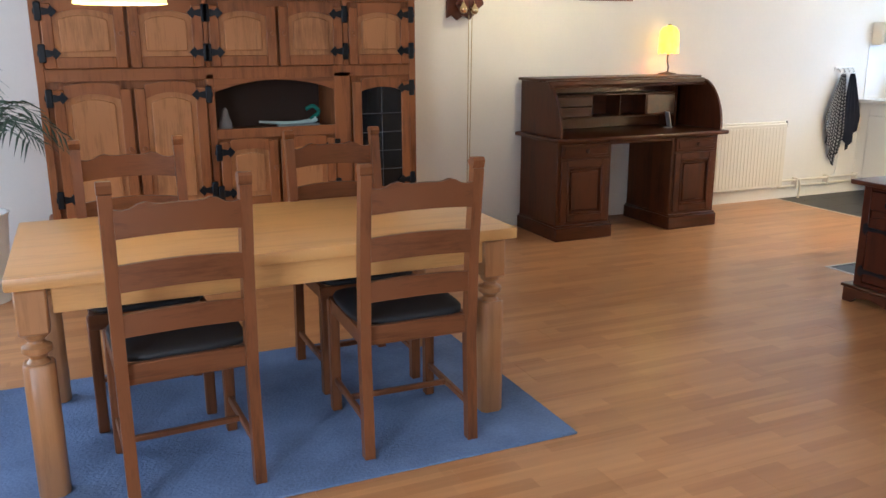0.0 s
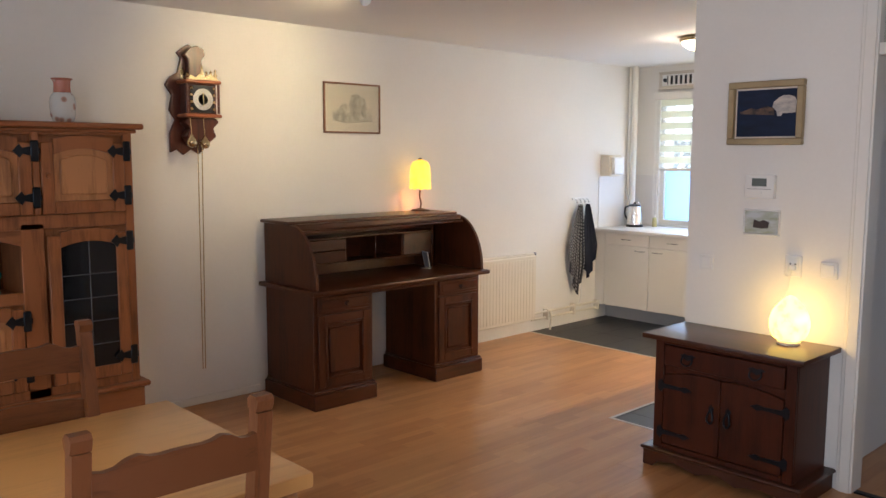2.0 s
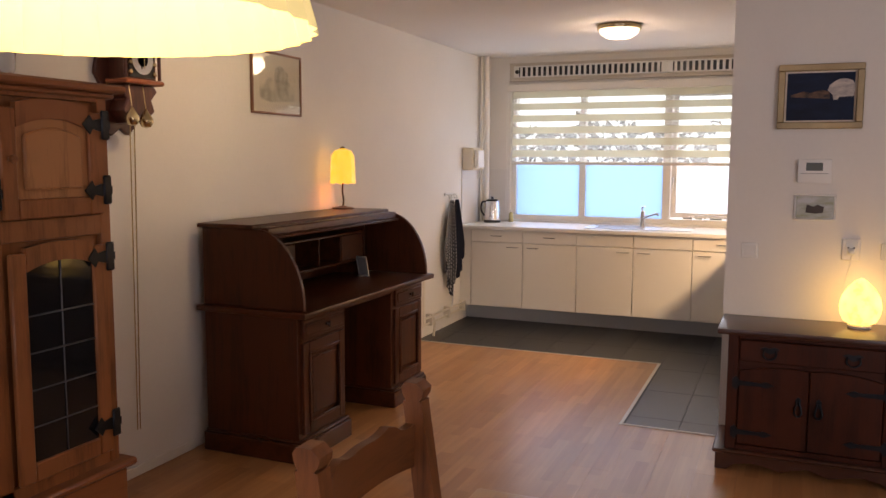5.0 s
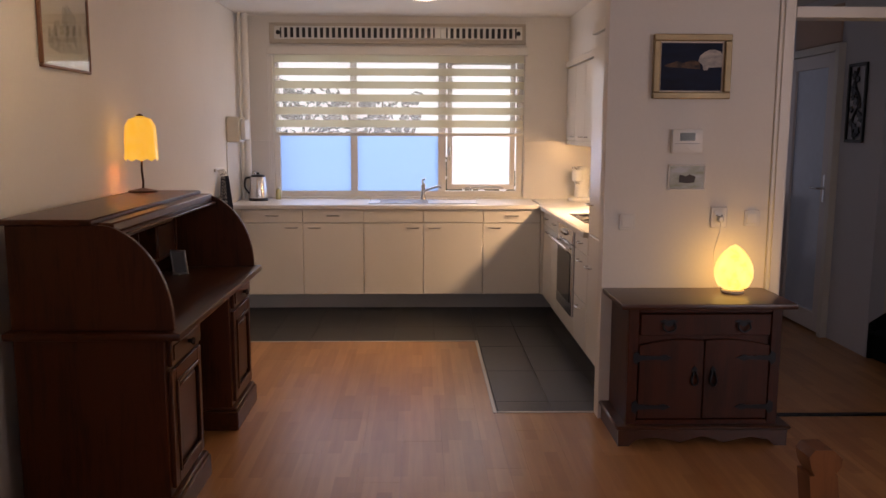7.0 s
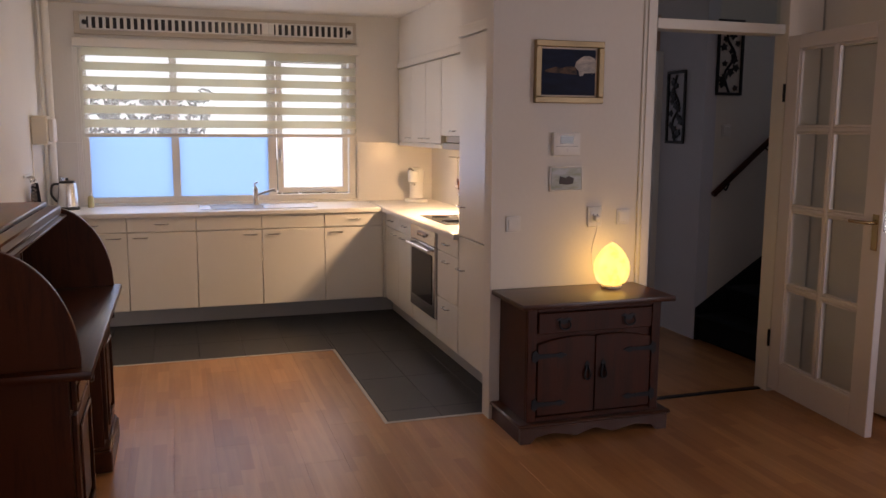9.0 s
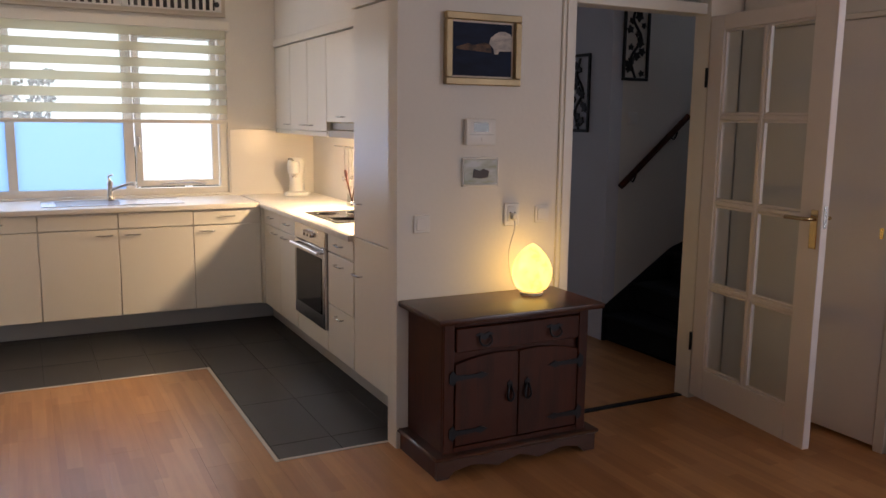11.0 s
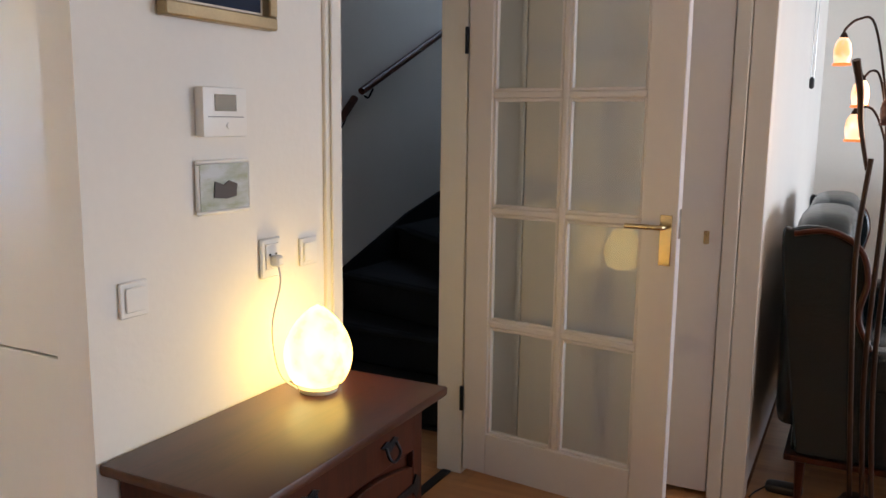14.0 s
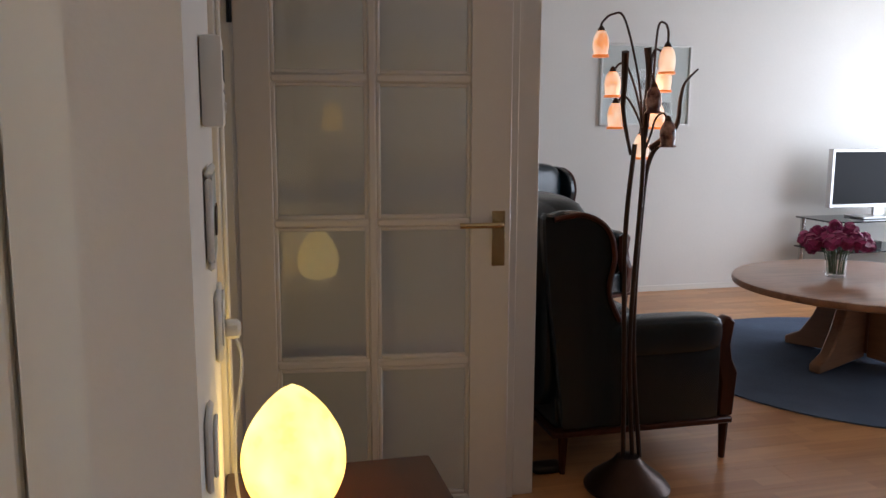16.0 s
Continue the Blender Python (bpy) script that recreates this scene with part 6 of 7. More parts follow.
part("button", lathe([(0.008, 0), (0.007, 0.003), (0, 0.003)], (0, 0, 0), 16), WHITE, th).matrix_basis = Matrix.Translation((-2.605, -0.030, 1.43)) @ Matrix.Rotation(math.pi / 2, 4, "X")


def wall_switch(place, turn, label, a, z, two=False):
    s = thing("light_switch", place, turn, label, "switch")
    part("frame", bx(a - 0.041, -0.009, z - 0.041, a + 0.041, -0.001, z + 0.041, 0.004), WHITE, s)
    part("rocker", bx(a - 0.028, -0.014, z - 0.028, a + 0.028, -0.009, z + 0.028, 0.004), WHITE, s)


wall_switch((PART_X, 0, 0), -90, "white light switch on the wall above the sideboard", -2.90, 1.05)
wall_switch((PART_X, 0, 0), -90, "white light switch beside the hall doorway", -2.255, 1.07)
wall_switch((STAIR_X, 0, 0), -90, "white light switch on the stair wall", -0.76, 1.54)
so = thing("wall_socket", (PART_X, 0, 0), -90, "white wall socket with the egg lamp plugged in", "socket")
part("plate", bx(-2.47, -0.012, 1.02, -2.385, -0.001, 1.13, 0.005), WHITE, so)
part("insert", bx(-2.455, -0.016, 1.045, -2.40, -0.0121, 1.115, 0.004), WHITE, so)
for a in (-2.44, -2.415):
    part("pin_hole", lathe([(0.004, 0), (0.004, 0.0008)], (0, 0, 0), 10), BLACK, so).matrix_basis = Matrix.Translation((a, -0.0165, 1.085)) @ Matrix.Rotation(math.pi / 2, 4, "X")

LACQ = plain("black_lacquer", (0.012, 0.011, 0.011), 0.4)
for place, turn, a0, a1, z0, z1 in (((0, HALL_S, 0), 180, -5.79, -5.55, 1.44, 1.98), ((STAIR_X, 0, 0), -90, -0.87, -0.65, 1.79, 2.32)):
    p = thing("carved_panel", place, turn, "black carved wooden wall panel with cut-out leaves", "panel")
    part("frame", join(bx(a0, -0.02, z0, a1, -0.002, z0 + 0.02), bx(a0, -0.02, z1 - 0.02, a1, -0.002, z1), bx(a0, -0.02, z0 + 0.02, a0 + 0.02, -0.002, z1 - 0.02), bx(a1 - 0.02, -0.02, z0 + 0.02, a1, -0.002, z1 - 0.02)), LACQ, p)
    am = (a0 + a1) / 2
    part("stem", tube([(am, -0.01, z0 + 0.02), (am - 0.04, -0.01, z0 + 0.15), (am + 0.04, -0.01, z0 + 0.28), (am - 0.03, -0.01, z0 + 0.40), (am, -0.01, z1 - 0.03)], 0.009, 8), LACQ, p)
    rnd = random.Random(int(z0 * 100))
    for k in range(15):
        a, z, r = rnd.uniform(a0 + 0.045, a1 - 0.045), z0 + 0.05 + k * (z1 - z0 - 0.1) / 15, rnd.uniform(0.02, 0.038)
        t = rnd.uniform(0, 3)
        part("leaf", prism([(a + r * math.cos(t + q) * (1 if i % 2 else 0.6), z + r * math.sin(t + q) * (1 if i % 2 else 0.6)) for i, q in enumerate([2 * math.pi * j / 10 for j in range(10)])], "y", -0.015, -0.005), LACQ, p)

# ---- living room ----
def sofa(name, W, seats, label, category):
    """Front along local -x, side at y = 0; leather with a wooden edge."""
    s = thing(name, (0, 0, 0), 0, label, category)
    wing = [(0.80, 0.20), (0.90, 0.98), (0.86, 1.07), (0.74, 1.075), (0.64, 1.02), (0.60, 0.90), (0.625, 0.76), (0.585, 0.66), (0.55, 0.60), (0.55, 0.20)]
    for y in (0.0, W - 0.05):
        sm = [tuple(p)[0:1] + tuple(p)[2:3] for p in smooth_line([(a, 0, b) for a, b in wing], 5)]
        part("wing", prism(sm, "y", y, y + 0.05, 0.008), LEATHER, s)
        yo = y - 0.006 if y == 0 else y + 0.056
        part("wing_trim", tube([(0.575, yo, 0.64), (0.625, yo, 0.76), (0.605, yo, 0.90), (0.64, yo, 1.01), (0.74, yo, 1.065), (0.86, yo, 1.05)], 0.011, 8), SIDE, s, "dark red-brown wooden edge")
    part("back", pillow(0.76, 0.045, 0.22, 0.90, W - 0.045, 1.04, 0.1, 8), LEATHER, s)
    part("seat_base", bx(0.05, 0.05, 0.19, 0.82, W - 0.05, 0.34, 0.02, 2), LEATHER, s)
    part("frame_rail", bx(0.03, 0.01, 0.165, 0.84, W - 0.01, 0.19, 0.005), SIDE, s, "wooden base rail")
    a0 = 0.12
    cw = (W - 2 * a0) / seats
    for k in range(seats):
        y0, y1 = a0 + k * cw, a0 + (k + 1) * cw
        part("seat_cushion", pillow(0.02, y0, 0.33, 0.66, y1, 0.475, 0.2, 8), LEATHER, s)
        part("back_cushion", pillow(0.60, y0 - (0.06 if k == 0 else 0), 0.44, 0.82, y1 + (0.06 if k == seats - 1 else 0), 0.74, 0.3, 8), LEATHER, s)
        part("head_cushion", pillow(0.64, y0 - (0.06 if k == 0 else 0), 0.70, 0.88, y1 + (0.06 if k == seats - 1 else 0), 1.12, 0.35, 8), LEATHER, s)
    for y0, y1 in ((-0.01, 0.125), (W - 0.125, W + 0.01)):
        part("arm", join(pillow(0.09, y0, 0.48, 0.64, y1, 0.64, 0.15, 8), bx(0.10, y0 + 0.02, 0.19, 0.60, y1 - 0.02, 0.56, 0.02, 2)), LEATHER, s)
        ym = (y0 + y1) / 2
        part("arm_post", join(prism([(0.02, 0.19), (0.09, 0.19), (0.085, 0.34), (0.11, 0.45), (0.10, 0.60), (0.06, 0.625), (0.03, 0.60), (0.045, 0.50), (0.035, 0.44), (0.005, 0.38)], "y", ym - 0.032, ym + 0.032, 0.008)), SIDE, s, "carved wooden arm post")
    for x, y in ((0.05, 0.05), (0.05, W - 0.05), (0.78, 0.05), (0.78, W - 0.05)):
        part("leg", lathe([(0.013, 0), (0.022, 0.165)], (x, y, 0), 8), SIDE, s)
    return s


s = sofa("sofa", 1.65, 2, "dark green leather two-seat wing sofa with wooden edges", "sofa")
s.location, s.rotation_euler = (2.098, -0.76, 0), (0, 0, 0)
s = sofa("armchair", 0.84, 1, "dark green leather wing armchair with wooden arm posts", "armchair")
s.location, s.rotation_euler = (1.31, -1.62, 0), (0, 0, radians(-64))

fl = thing("floor_lamp", (2.68, 1.02, 0), 0, "bronze tulip floor lamp with bent stems and mottled glass shades", "lamp")
part("base", lathe([(0.165, 0), (0.168, 0.012), (0.14, 0.045), (0.08, 0.09), (0.055, 0.115), (0.045, 0.13), (0.0, 0.135)], (0, 0, 0), 36), BRONZE, fl)
ox, oy = 2.68, 1.02
SHL = glow("lit_tulip_glass", (1.0, 0.82, 0.58), 2.2, (0.70, 0.20, 0.05))
RIML = glow("lit_rim_glass", (0.85, 0.22, 0.05), 1.2)
SHO = scape("mottled_glass", [(0.4, (0.10, 0.035, 0.03)), (0.7, (0.50, 0.28, 0.22))], 30, 0.15, (1, 1, 1))
for x0, pts in ((0.02, [(0.045, 0.03, 0.5), (0.07, 0.05, 1.0), (0.05, 0.06, 1.34)]), (-0.02, [(0.01, 0.0, 0.6), (0.0, 0.03, 1.2), (0.01, 0.04, 1.40)]), (-0.05, [(-0.02, -0.03, 0.6), (-0.03, -0.02, 1.1), (-0.05, 0.0, 1.30), (-0.12, 0.03, 1.36)])):
    part("stem", tube([(x0, 0, 0.12)] + pts, 0.009, 10), BRONZE, fl)
heads = [((2.845, 1.015, 1.70), 1.80, 0.04, 1), ((2.66, 1.16, 1.635), 1.76, 0.04, 1), ((2.585, 1.005, 1.58), 1.68, 0.03, 1), ((2.78, 0.983, 1.56), 1.63, 0.02, 1), ((2.79, 1.036, 1.445), 1.51, 0.02, 1),
         ((2.69, 1.13, 1.50), 1.58, 0.03, 0), ((2.605, 1.0, 1.444), 1.51, 0.02, 1), ((2.64, 1.15, 1.382), 1.45, 0.02, 0), ((2.655, 0.985, 1.333), 1.40, 0.02, 1)]
for (x, y, z), top, push, lit in heads:
    x, y = x - ox, y - oy
    e = max(0.04, top - z - 0.045)
    bend = -0.5
    part("branch", tube([(0.0, 0.03, 1.30), (x * 0.15, 0.03 + y * 0.3, (1.30 + top) / 2), (x * 0.45, y * 0.6, top - 0.02), (x * 0.75, y * 0.85, top), (x * 0.98, y, top - 0.03), (x, y, z + 0.045)], 0.0042, 7), BRONZE, fl)
    sh = part("shade", moved(lathe([(0.024, -0.048), (0.024, -0.038), (0.028, -0.020), (0.028, 0.0), (0.024, 0.022), (0.012, 0.043)], (0, 0, 0), 16), Matrix.Translation((x, y, z))), SHL if lit else SHO, fl, "glowing mottled tulip glass" if lit else "unlit purple-brown tulip glass")
    sh.visible_shadow = False
    part("rim", lathe([(0.025, -0.052), (0.031, -0.051), (0.028, -0.043), (0.025, -0.043)], (x, y, z), 16), RIML if lit else SHO, fl, "amber glass rim").visible_shadow = False
    part("cap", lathe([(0.015, 0.036), (0.011, 0.05), (0.004, 0.06)], (x, y, z), 12), BRONZE, fl)
part("leaf", tube([(0.06, 0.05, 1.30), (0.09, 0.04, 1.45), (0.10, 0.06, 1.56), (0.12, 0.10, 1.66)], 0.01, 8, ends=(0.006, 0.014)), BRONZE, fl)
part("leaf", tube([(0.0, 0.04, 1.30), (0.01, 0.05, 1.45), (0.005, 0.06, 1.58), (0.015, 0.06, 1.68)], 0.01, 8, ends=(0.006, 0.014)), BRONZE, fl)
part("leaf", tube([(-0.04, 0.0, 1.32), (-0.12, 0.04, 1.40), (-0.13, 0.05, 1.50), (-0.14, 0.06, 1.56), (-0.19, 0.06, 1.61)], 0.01, 8, ends=(0.012, 0.003)), BRONZE, fl)
fp = thing("foot_switch", (2.93, 0.80, 0), 0, "black oval foot dimmer switch on the floor", "switch")
part("body", pillow(-0.07, -0.04, 0.0, 0.07, 0.04, 0.035, 0.2, 5), BLACK, fp)
part("cord", tube([(0.06, 0.0, 0.015), (0.10, 0.06, 0.005), (0.115, 0.12, 0.004)], 0.0035, 6), BLACK, fp)

solo("round_rug", lathe([(1.17, 0), (1.17, 0.008), (1.16, 0.011)], (0, 0, 0), 96), RUG2, (0.5, -0.2, 0.0005), "round grey-blue rug with a dark edge under the low table", "rug")
rt = thing("round_table", (0.5, -0.25, 0.0117), 0, "low round brown wooden coffee table on the round rug", "table")
part("tabletop", lathe([(0.745, 0.442), (0.765, 0.448), (0.77, 0.465), (0.765, 0.485), (0.75, 0.49)], (0, 0, 0), 72), ROUNDT, rt)
for a in (20, 110, 200, 290):
    lg = part("leg", prism([(0.04, 0.03), (0.46, 0.0), (0.50, 0.0), (0.50, 0.05), (0.40, 0.10), (0.32, 0.22), (0.26, 0.36), (0.25, 0.441), (0.04, 0.441)], "y", -0.035, 0.035, 0.008), ROUNDT, rt)
    lg.rotation_euler = (0, 0, radians(a))
fv = thing("flower_vase", (0.62, -0.385, 0.502), 0, "glass vase holding magenta peonies on the round table", "vase")
part("glass", lathe([(0.056, 0), (0.062, 0.02), (0.058, 0.09), (0.070, 0.18), (0.066, 0.178), (0.053, 0.09), (0.056, 0.02), (0.0, 0.018)], (0, 0, 0), 24), GLASS, fv)
rnd = random.Random(5)
FLOWER = scape("peony", [(0.3, (0.12, 0.005, 0.04)), (0.7, (0.45, 0.03, 0.16))], 30, 0.6, (1, 1, 1))
STALK = plain("stalk_green", (0.05, 0.10, 0.03), 0.5)
for k in range(22):
    a, r = k * 2.4, 0.03 + 0.036 * math.sqrt(k)
    x, y, z = r * math.cos(a), r * math.sin(a), 0.31 - r * 0.55 + rnd.uniform(-0.015, 0.015)
    fm = []
    for j in range(16):
        t, ph, q = j * 2.4, math.acos(1 - 2 * (j + 0.5) / 16), rnd.uniform(0.042, 0.056)
        d = Vector((math.sin(ph) * math.cos(t), math.sin(ph) * math.sin(t), math.cos(ph)))
        pet = prism([(0.028 * math.cos(u), 0.024 * math.sin(u)) for u in [2 * math.pi * w / 7 for w in range(7)]], "z", -0.0015, 0.0015)
        fm.append(moved(pet, Matrix.Translation(Vector((x, y, z)) + d * q * 0.75) @ d.to_track_quat("Z", "Y").to_matrix().to_4x4() @ Matrix.Rotation(rnd.uniform(-0.7, 0.7), 4, "X")))
    part("flower", join(*fm), FLOWER, fv)
    part("stalk", tube([(x * 0.25, y * 0.25, 0.02), (x * 0.4, y * 0.4, 0.15), (x, y, z)], 0.003, 5, 2), STALK, fv)

tv = thing("television", (-1.24, -2.15, 0.63), 0, "silver-framed flat television on a low stand", "television")
part("frame", join(bx(-0.52, -0.03, 0.09, 0.52, 0.028, 0.12), bx(-0.52, -0.03, 0.56, 0.52, 0.028, 0.585), bx(-0.52, -0.03, 0.12, -0.495, 0.028, 0.56), bx(0.495, -0.03, 0.12, 0.52, 0.028, 0.56), bx(-0.50, -0.05, 0.11, 0.50, -0.031, 0.57)), SILVERF, tv)
part("screen", bx(-0.495, -0.02, 0.12, 0.495, 0.018, 0.56, 0), plain("screen_black", (0.004, 0.004, 0.005), 0.35, spec=0.12), tv, "black screen")
part("foot", join(bx(-0.05, -0.03, 0.015, 0.05, 0.0, 0.095), bx(-0.25, -0.12, 0.0, 0.25, 0.12, 0.015)), SILVERF, tv)
ts = thing("tv_stand", (-1.22, -2.15, 0), 0, "silver and black glass television stand with shelves", "stand")
for z in (0.10, 0.36, 0.615):
    part("shelf", bx(-0.62, -0.24, z, 0.62, 0.24, z + 0.012), DARKGLASS, ts, "black glass shelf")
for x in (-0.57, 0.57):
    for y in (-0.20, 0.20):
        part("post", lathe([(0.022, 0), (0.022, 0.614)], (x, y, 0), 16), STEEL, ts, "silver post")
bxm = thing("media_player", (-0.95, -2.15, 0.373), 0, "black media player on the television stand", "player")
part("case", bx(-0.2, -0.15, 0, 0.2, 0.17, 0.07, 0.004), BLACK, bxm)
p = framed("framed_picture", "large white-framed glazed picture with a small dark motif", ((0, SOUTH, 0), 180), -1.25, -0.44, 1.40, 2.06, 0.018, WHITE, 0.0, PAPER, plain("white_sheet", (0.74, 0.73, 0.72), 0.6, vary=0.02), 0.025)
part("glazing", bx(-1.232, -0.019, 1.418, -0.458, -0.0165, 2.042, 0), GLASS, p)
INKG = scape("ink_motif", [(0.4, (0.22, 0.21, 0.21)), (0.7, (0.42, 0.41, 0.40))], 14, 0.7)
for x0, z0, x1, z1 in ((-0.89, 1.70, -0.83, 1.78), (-0.75, 1.71, -0.61, 1.78), (-0.89, 1.53, -0.83, 1.61), (-0.75, 1.51, -0.62, 1.60)):
    part("motif", prism([(x0, z0), (x1, z0 + 0.005), (x1 + 0.004, z1 - 0.01), ((x0 + x1) / 2, z1), (x0 - 0.003, z1 - 0.006)], "y", -0.0135, -0.0125), INKG, p, "soft grey printed motif")

pc = thing("pull_cord", (3.035, -0.69, 0), 0, "thin grey double pull cord with dark end by the wall", "cord")
for x in (-0.008, 0.008):
    part("cord", tube([(x, 0, CEIL - 0.002), (x, 0, 1.69)], 0.0028, 6, 1), SILVERF, pc)
part("weight", lathe([(0.006, 0), (0.013, 0.008), (0.013, 0.05), (0.005, 0.062)], (0, 0, 1.635), 12), BLACK, pc)

# palm beside the cabinet
pl = thing("potted_palm", (-0.78, 5.0, 0), 0, "green areca palm in a tall white planter beside the cabinet", "plant")
part("planter", lathe([(0.13, 0), (0.17, 0.50), (0.18, 0.52), (0.165, 0.52), (0.15, 0.46), (0.0, 0.45)], (0, 0, 0), 28), WHITE, pl, "tall white planter")
LEAF = plain("palm_leaf", (0.045, 0.085, 0.05), 0.45, vary=0.3)
rnd = random.Random(9)
for k in range(11):
    a = k * 2.4 + 0.3
    ln, up = rnd.uniform(0.5, 0.8), rnd.uniform(0.35, 0.95)
    d = Vector((math.cos(a), math.sin(a) * (0.5 if math.sin(a) > 0 else 1), 0))
    rib = smooth_line([Vector((0, 0, 0.45)) + d * 0.03, Vector((0, 0, 0.55 + up * 0.4)) + d * 0.10 * ln, Vector((0, 0, 0.55 + up * 0.85)) + d * 0.40 * ln, Vector((0, 0, 0.50 + up * 0.70)) + d * 0.78 * ln], 7)
    bms = [tube(rib, 0.005, 6, 1, ends=(0.006, 0.002))]
    for j in range(6, len(rib)):
        t = (rib[j] - rib[j - 1]).normalized()
        for sd in (-1, 1):
            n_ = t.cross(Vector((0, 0, 1))).normalized() * sd
            le = 0.20 * (1 - 0.5 * abs(j / len(rib) - 0.6)) * rnd.uniform(0.85, 1.1)
            p0, tip = rib[j], rib[j] + n_ * le * 0.75 + t * le * 0.6 + Vector((0, 0, -0.06))
            mid = (p0 + tip) / 2 + Vector((0, 0, 0.025))
            w = t * 0.009
            b2 = bmesh.new()
            vs = [b2.verts.new(q) for q in (p0, mid + w, tip, mid - w, mid + Vector((0, 0, 0.004)))]
            b2.faces.new((vs[0], vs[1], vs[4])), b2.faces.new((vs[1], vs[2], vs[4])), b2.faces.new((vs[2], vs[3], vs[4])), b2.faces.new((vs[3], vs[0], vs[4]))
            bms.append(b2)
    part("frond", join(*bms), LEAF, pl)

for ob in list(bpy.data.objects):
    if ob.name.split(".")[0] in ("pane", "glazing"):
        ob.visible_shadow = False

# ---- outside the windows ----
ground = built("ground", bx(-400, -400, -0.6, 400, 400, -0.4, 0), plain("ground_outside", (0.16, 0.17, 0.12), 0.9, vary=0.3, scale=3), "")
backdrop = built("backdrop", bx(19.0, -14, -0.39, 19.1, 24, 22, 0), glow("bright_sky", (0.84, 0.93, 1.0), 5.0), "bright hazy sky beyond the garden")
hedge = bmesh.new()
rnd = random.Random(3)
for k in range(9000):
    c = Vector((rnd.uniform(15.0, 16.2), rnd.uniform(-4, 13), 0))
    top = (2.2 if c.y > 4.0 else 0.85) + 0.16 * math.sin(c.y * 2.3) + 0.09 * math.sin(c.y * 7)
    c.z = rnd.uniform(-0.4, top)
    r = rnd.uniform(0.05, 0.14)
    v = [hedge.verts.new(c + Vector((rnd.uniform(-1, 1), rnd.uniform(-1, 1), rnd.uniform(-1, 1))).normalized() * r) for _ in range(4)]
    for f in ((0, 1, 2), (0, 2, 3), (0, 3, 1), (1, 3, 2)):
        hedge.faces.new([v[i] for i in f])
tagged(solo("hedge", hedge, plain("hedge_leaf", (0.09, 0.13, 0.07), 0.6, vary=0.4), (0, 0, 0), "dark green garden hedge beyond the kitchen window", "hedge"), kind="stuff")

# ---- floors ----
FL = tagged(new("floor"), "warm honey-coloured laminate floor", "", "", "structure")
SKIN = {}


def board(x, y, ln, wd=0.192):
    key = (round(ln, 3), round(wd, 3))
    if key not in SKIN:
        SKIN[key] = mesh_of("board", bx(0, 0, -0.004, key[0] - 0.0004, key[1] - 0.0004, 0, 0.0004), FLOOR, False)
    return SKIN[key], x, y


def spans(y):
    """Stretches of board floor at a depth y."""
    out = []
    if y < CLOSET_Y - 0.08:
        out.append((WEST, CLOSET_X))
    elif y < TILE_Y:
        out.append((WEST, PART_X2))
    else:
        out.append((WEST, TILE_X))
    return out


todo = []
cuts = sorted([SOUTH + 0.192 * k for k in range(42)] + [CLOSET_Y - 0.08, TILE_Y, NORTH])
for y, y2 in zip(cuts, cuts[1:]):
    if y2 - y < 0.002:
        continue
    row = int((y + 0.001 - SOUTH) / 0.192)
    for a, b in spans((y + y2) / 2):
        x = a - 1.285 * ((row * 0.37) % 1)
        while x < b - 0.02:
            x0, x1 = max(x, a), min(x + 1.285, b)
            if x1 - x0 > 0.03:
                todo.append((x0, y, round(x1 - x0, 3), round(y2 - y, 3)))
            x += 1.285
todo.sort(key=lambda q: math.hypot(q[0] + 0.6 - 2.2, q[1] - 3.0))
for x, y, ln, wd in todo[:296]:
    me, x, y = board(x, y, ln, wd)
    ob = new("board", me)
    ob.location, ob.parent = (x, y, 0), FL
rest = join(*[bx(x, y, -0.004, x + ln - 0.0004, y + wd - 0.0004, 0, 0.0004) for x, y, ln, wd in todo[296:]])
tagged(new("boards", mesh_of("boards", rest, FLOOR, False)), "", "", "", "stuff").parent = FL

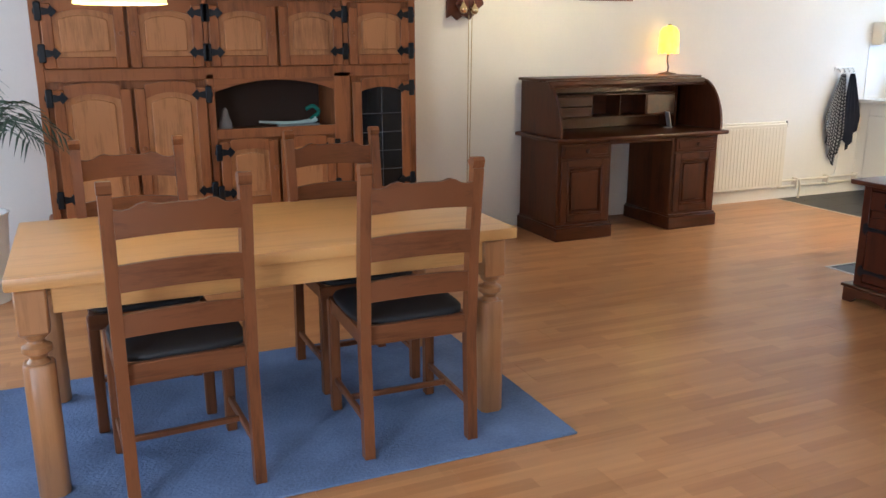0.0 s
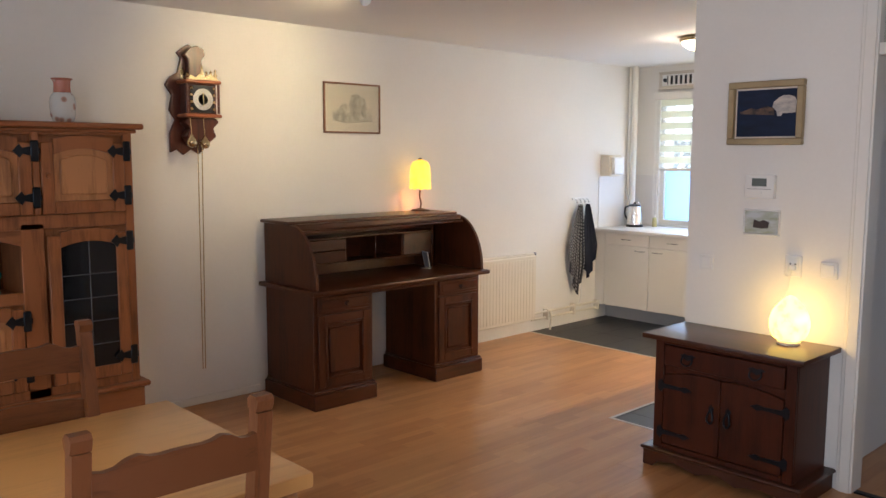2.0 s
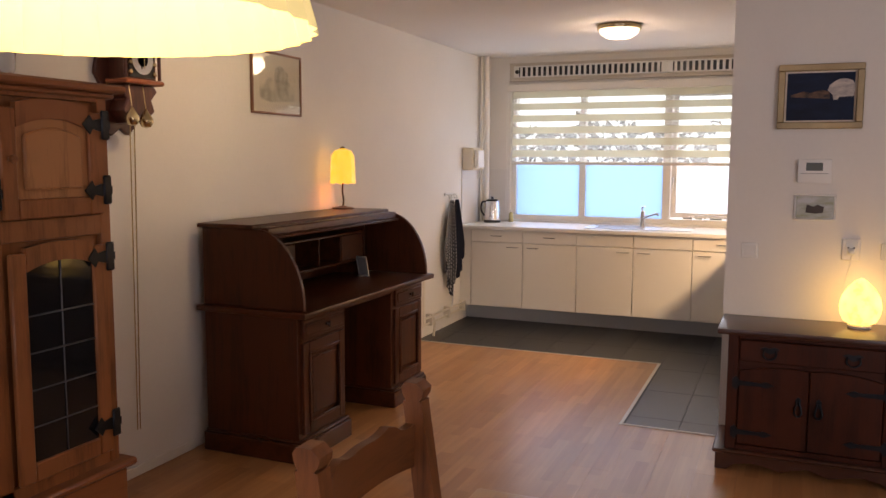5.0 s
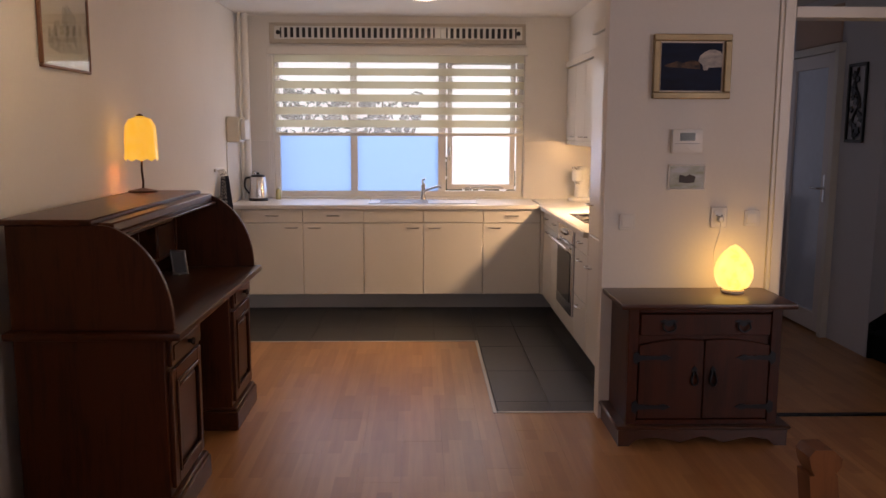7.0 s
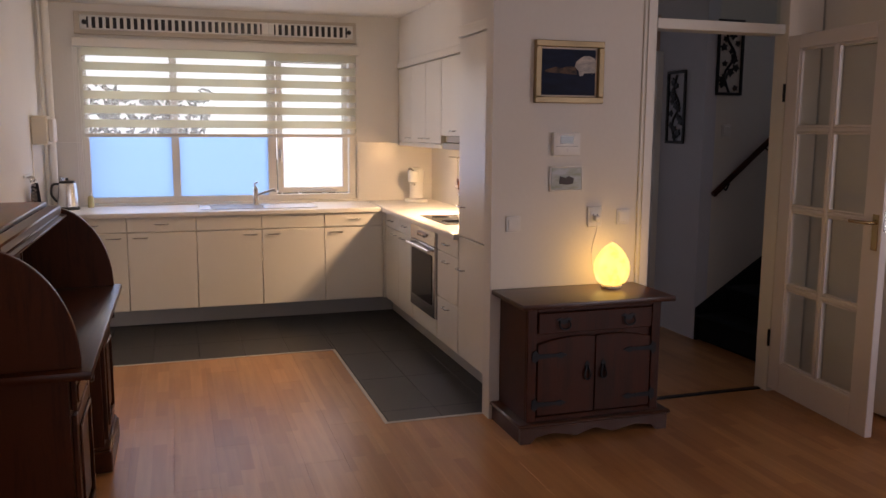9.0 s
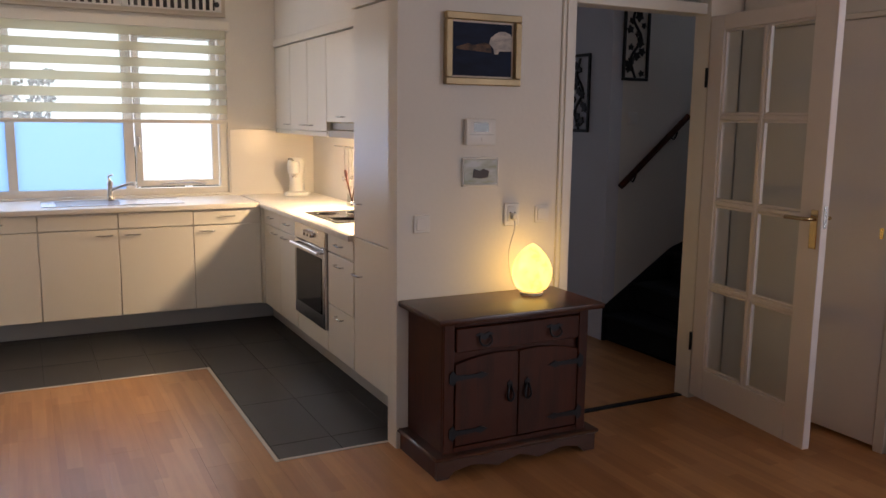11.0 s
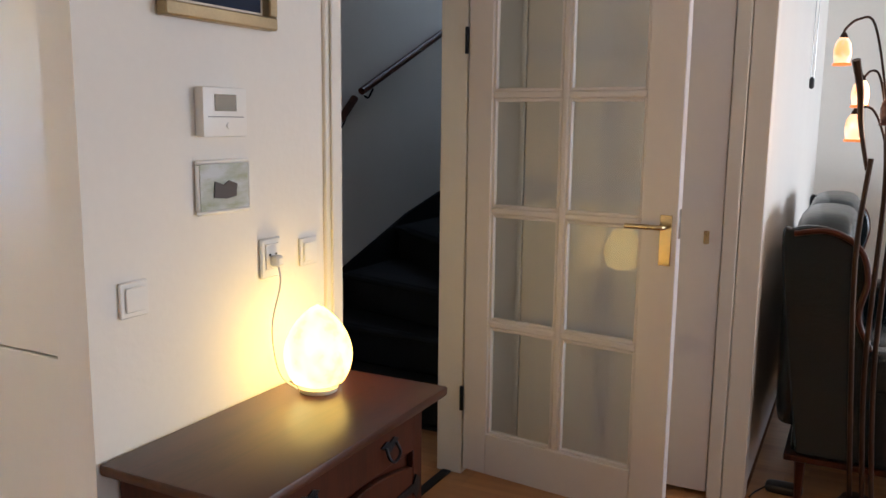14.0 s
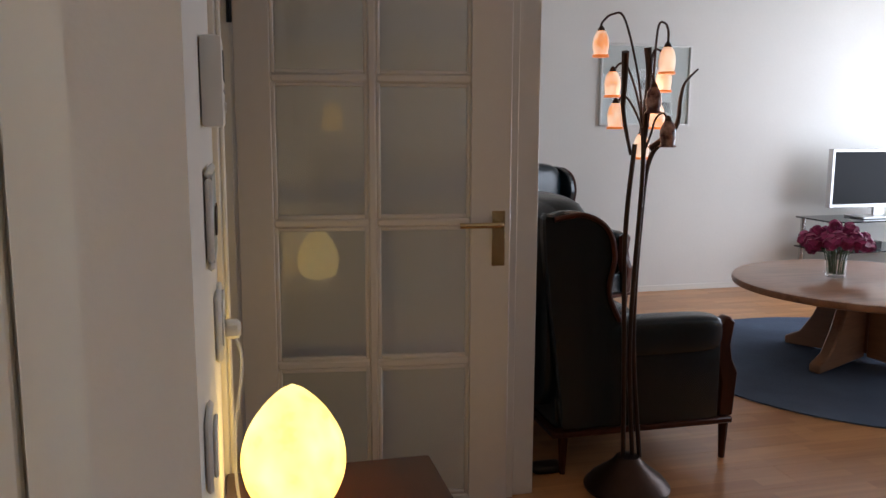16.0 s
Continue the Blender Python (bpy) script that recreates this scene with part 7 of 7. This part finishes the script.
built("floor_base", join(bx(WEST, SOUTH, -0.08, PART_X2, NORTH, -0.0042, 0), bx(PART_X2 + 0.001, HALL_S, -0.08, EAST, HALL_N, -0.0042, 0), bx(PART_X2 + 0.001, TILE_Y, -0.08, TILE_X, NORTH, -0.0042, 0)), plain("joint_brown", (0.16, 0.07, 0.03), 0.8))
HF = tagged(new("floor_hall"), "laminate floor of the hall", "", "", "structure")
y, row = 0.9, 0
while y < HALL_N - 0.01:
    wd = min(0.192, HALL_N - y)
    x = PART_X2 - 1.285 * ((row * 0.43) % 1)
    while x < EAST:
        x0, x1 = max(x, PART_X2), min(x + 1.285, EAST)
        if x1 - x0 > 0.03:
            me, _, _ = board(0, 0, round(x1 - x0, 3), round(wd, 3))
            ob = new("board", me)
            ob.location, ob.parent = (x0, y, 0), HF
        x += 1.285
    y, row = y + 0.192, row + 1

TF = tagged(new("floor_kitchen"), "dark slate-grey kitchen floor tiles", "", "", "structure")


def tiles(x0, x1, y0, y1, sx=0.60, sy=0.30, ox=4.45):
    ys = []
    k = y0
    while k < y1 - 0.005:
        ys.append((k, min(k + sy, y1)))
        k += sy
    for a, b in ys:
        x = ox - sx * math.ceil((ox - x0) / sx)
        while x < x1 - 0.005:
            p, q = max(x, x0), min(x + sx, x1)
            if q - p > 0.01:
                key = ("t", round(q - p, 3), round(b - a, 3))
                if key not in SKIN:
                    SKIN[key] = mesh_of("tile", bx(0.0012, 0.0012, -0.012, key[1] - 0.0012, key[2] - 0.0012, 0, 0.001), TILE, False)
                ob = new("tile", SKIN[key])
                ob.location, ob.parent = (p, a, 0), TF
            x += sx


tiles(PART_X2, EAST, KITCHEN_S, TILE_Y)
tiles(TILE_X, EAST, TILE_Y, NORTH)
EDGE = plain("aluminium_edge", (0.62, 0.58, 0.52), 0.4, 0.3)
built("trim_floor_edge", join(bx(TILE_X - 0.012, TILE_Y - 0.012, 0.0003, TILE_X + 0.008, NORTH, 0.004), bx(PART_X2 - 0.012, TILE_Y - 0.012, 0.0003, TILE_X - 0.0125, TILE_Y + 0.008, 0.004),
                              bx(PART_X2 - 0.012, PART_END + 0.001, 0.0003, PART_X2 + 0.008, TILE_Y - 0.0125, 0.004)), EDGE)
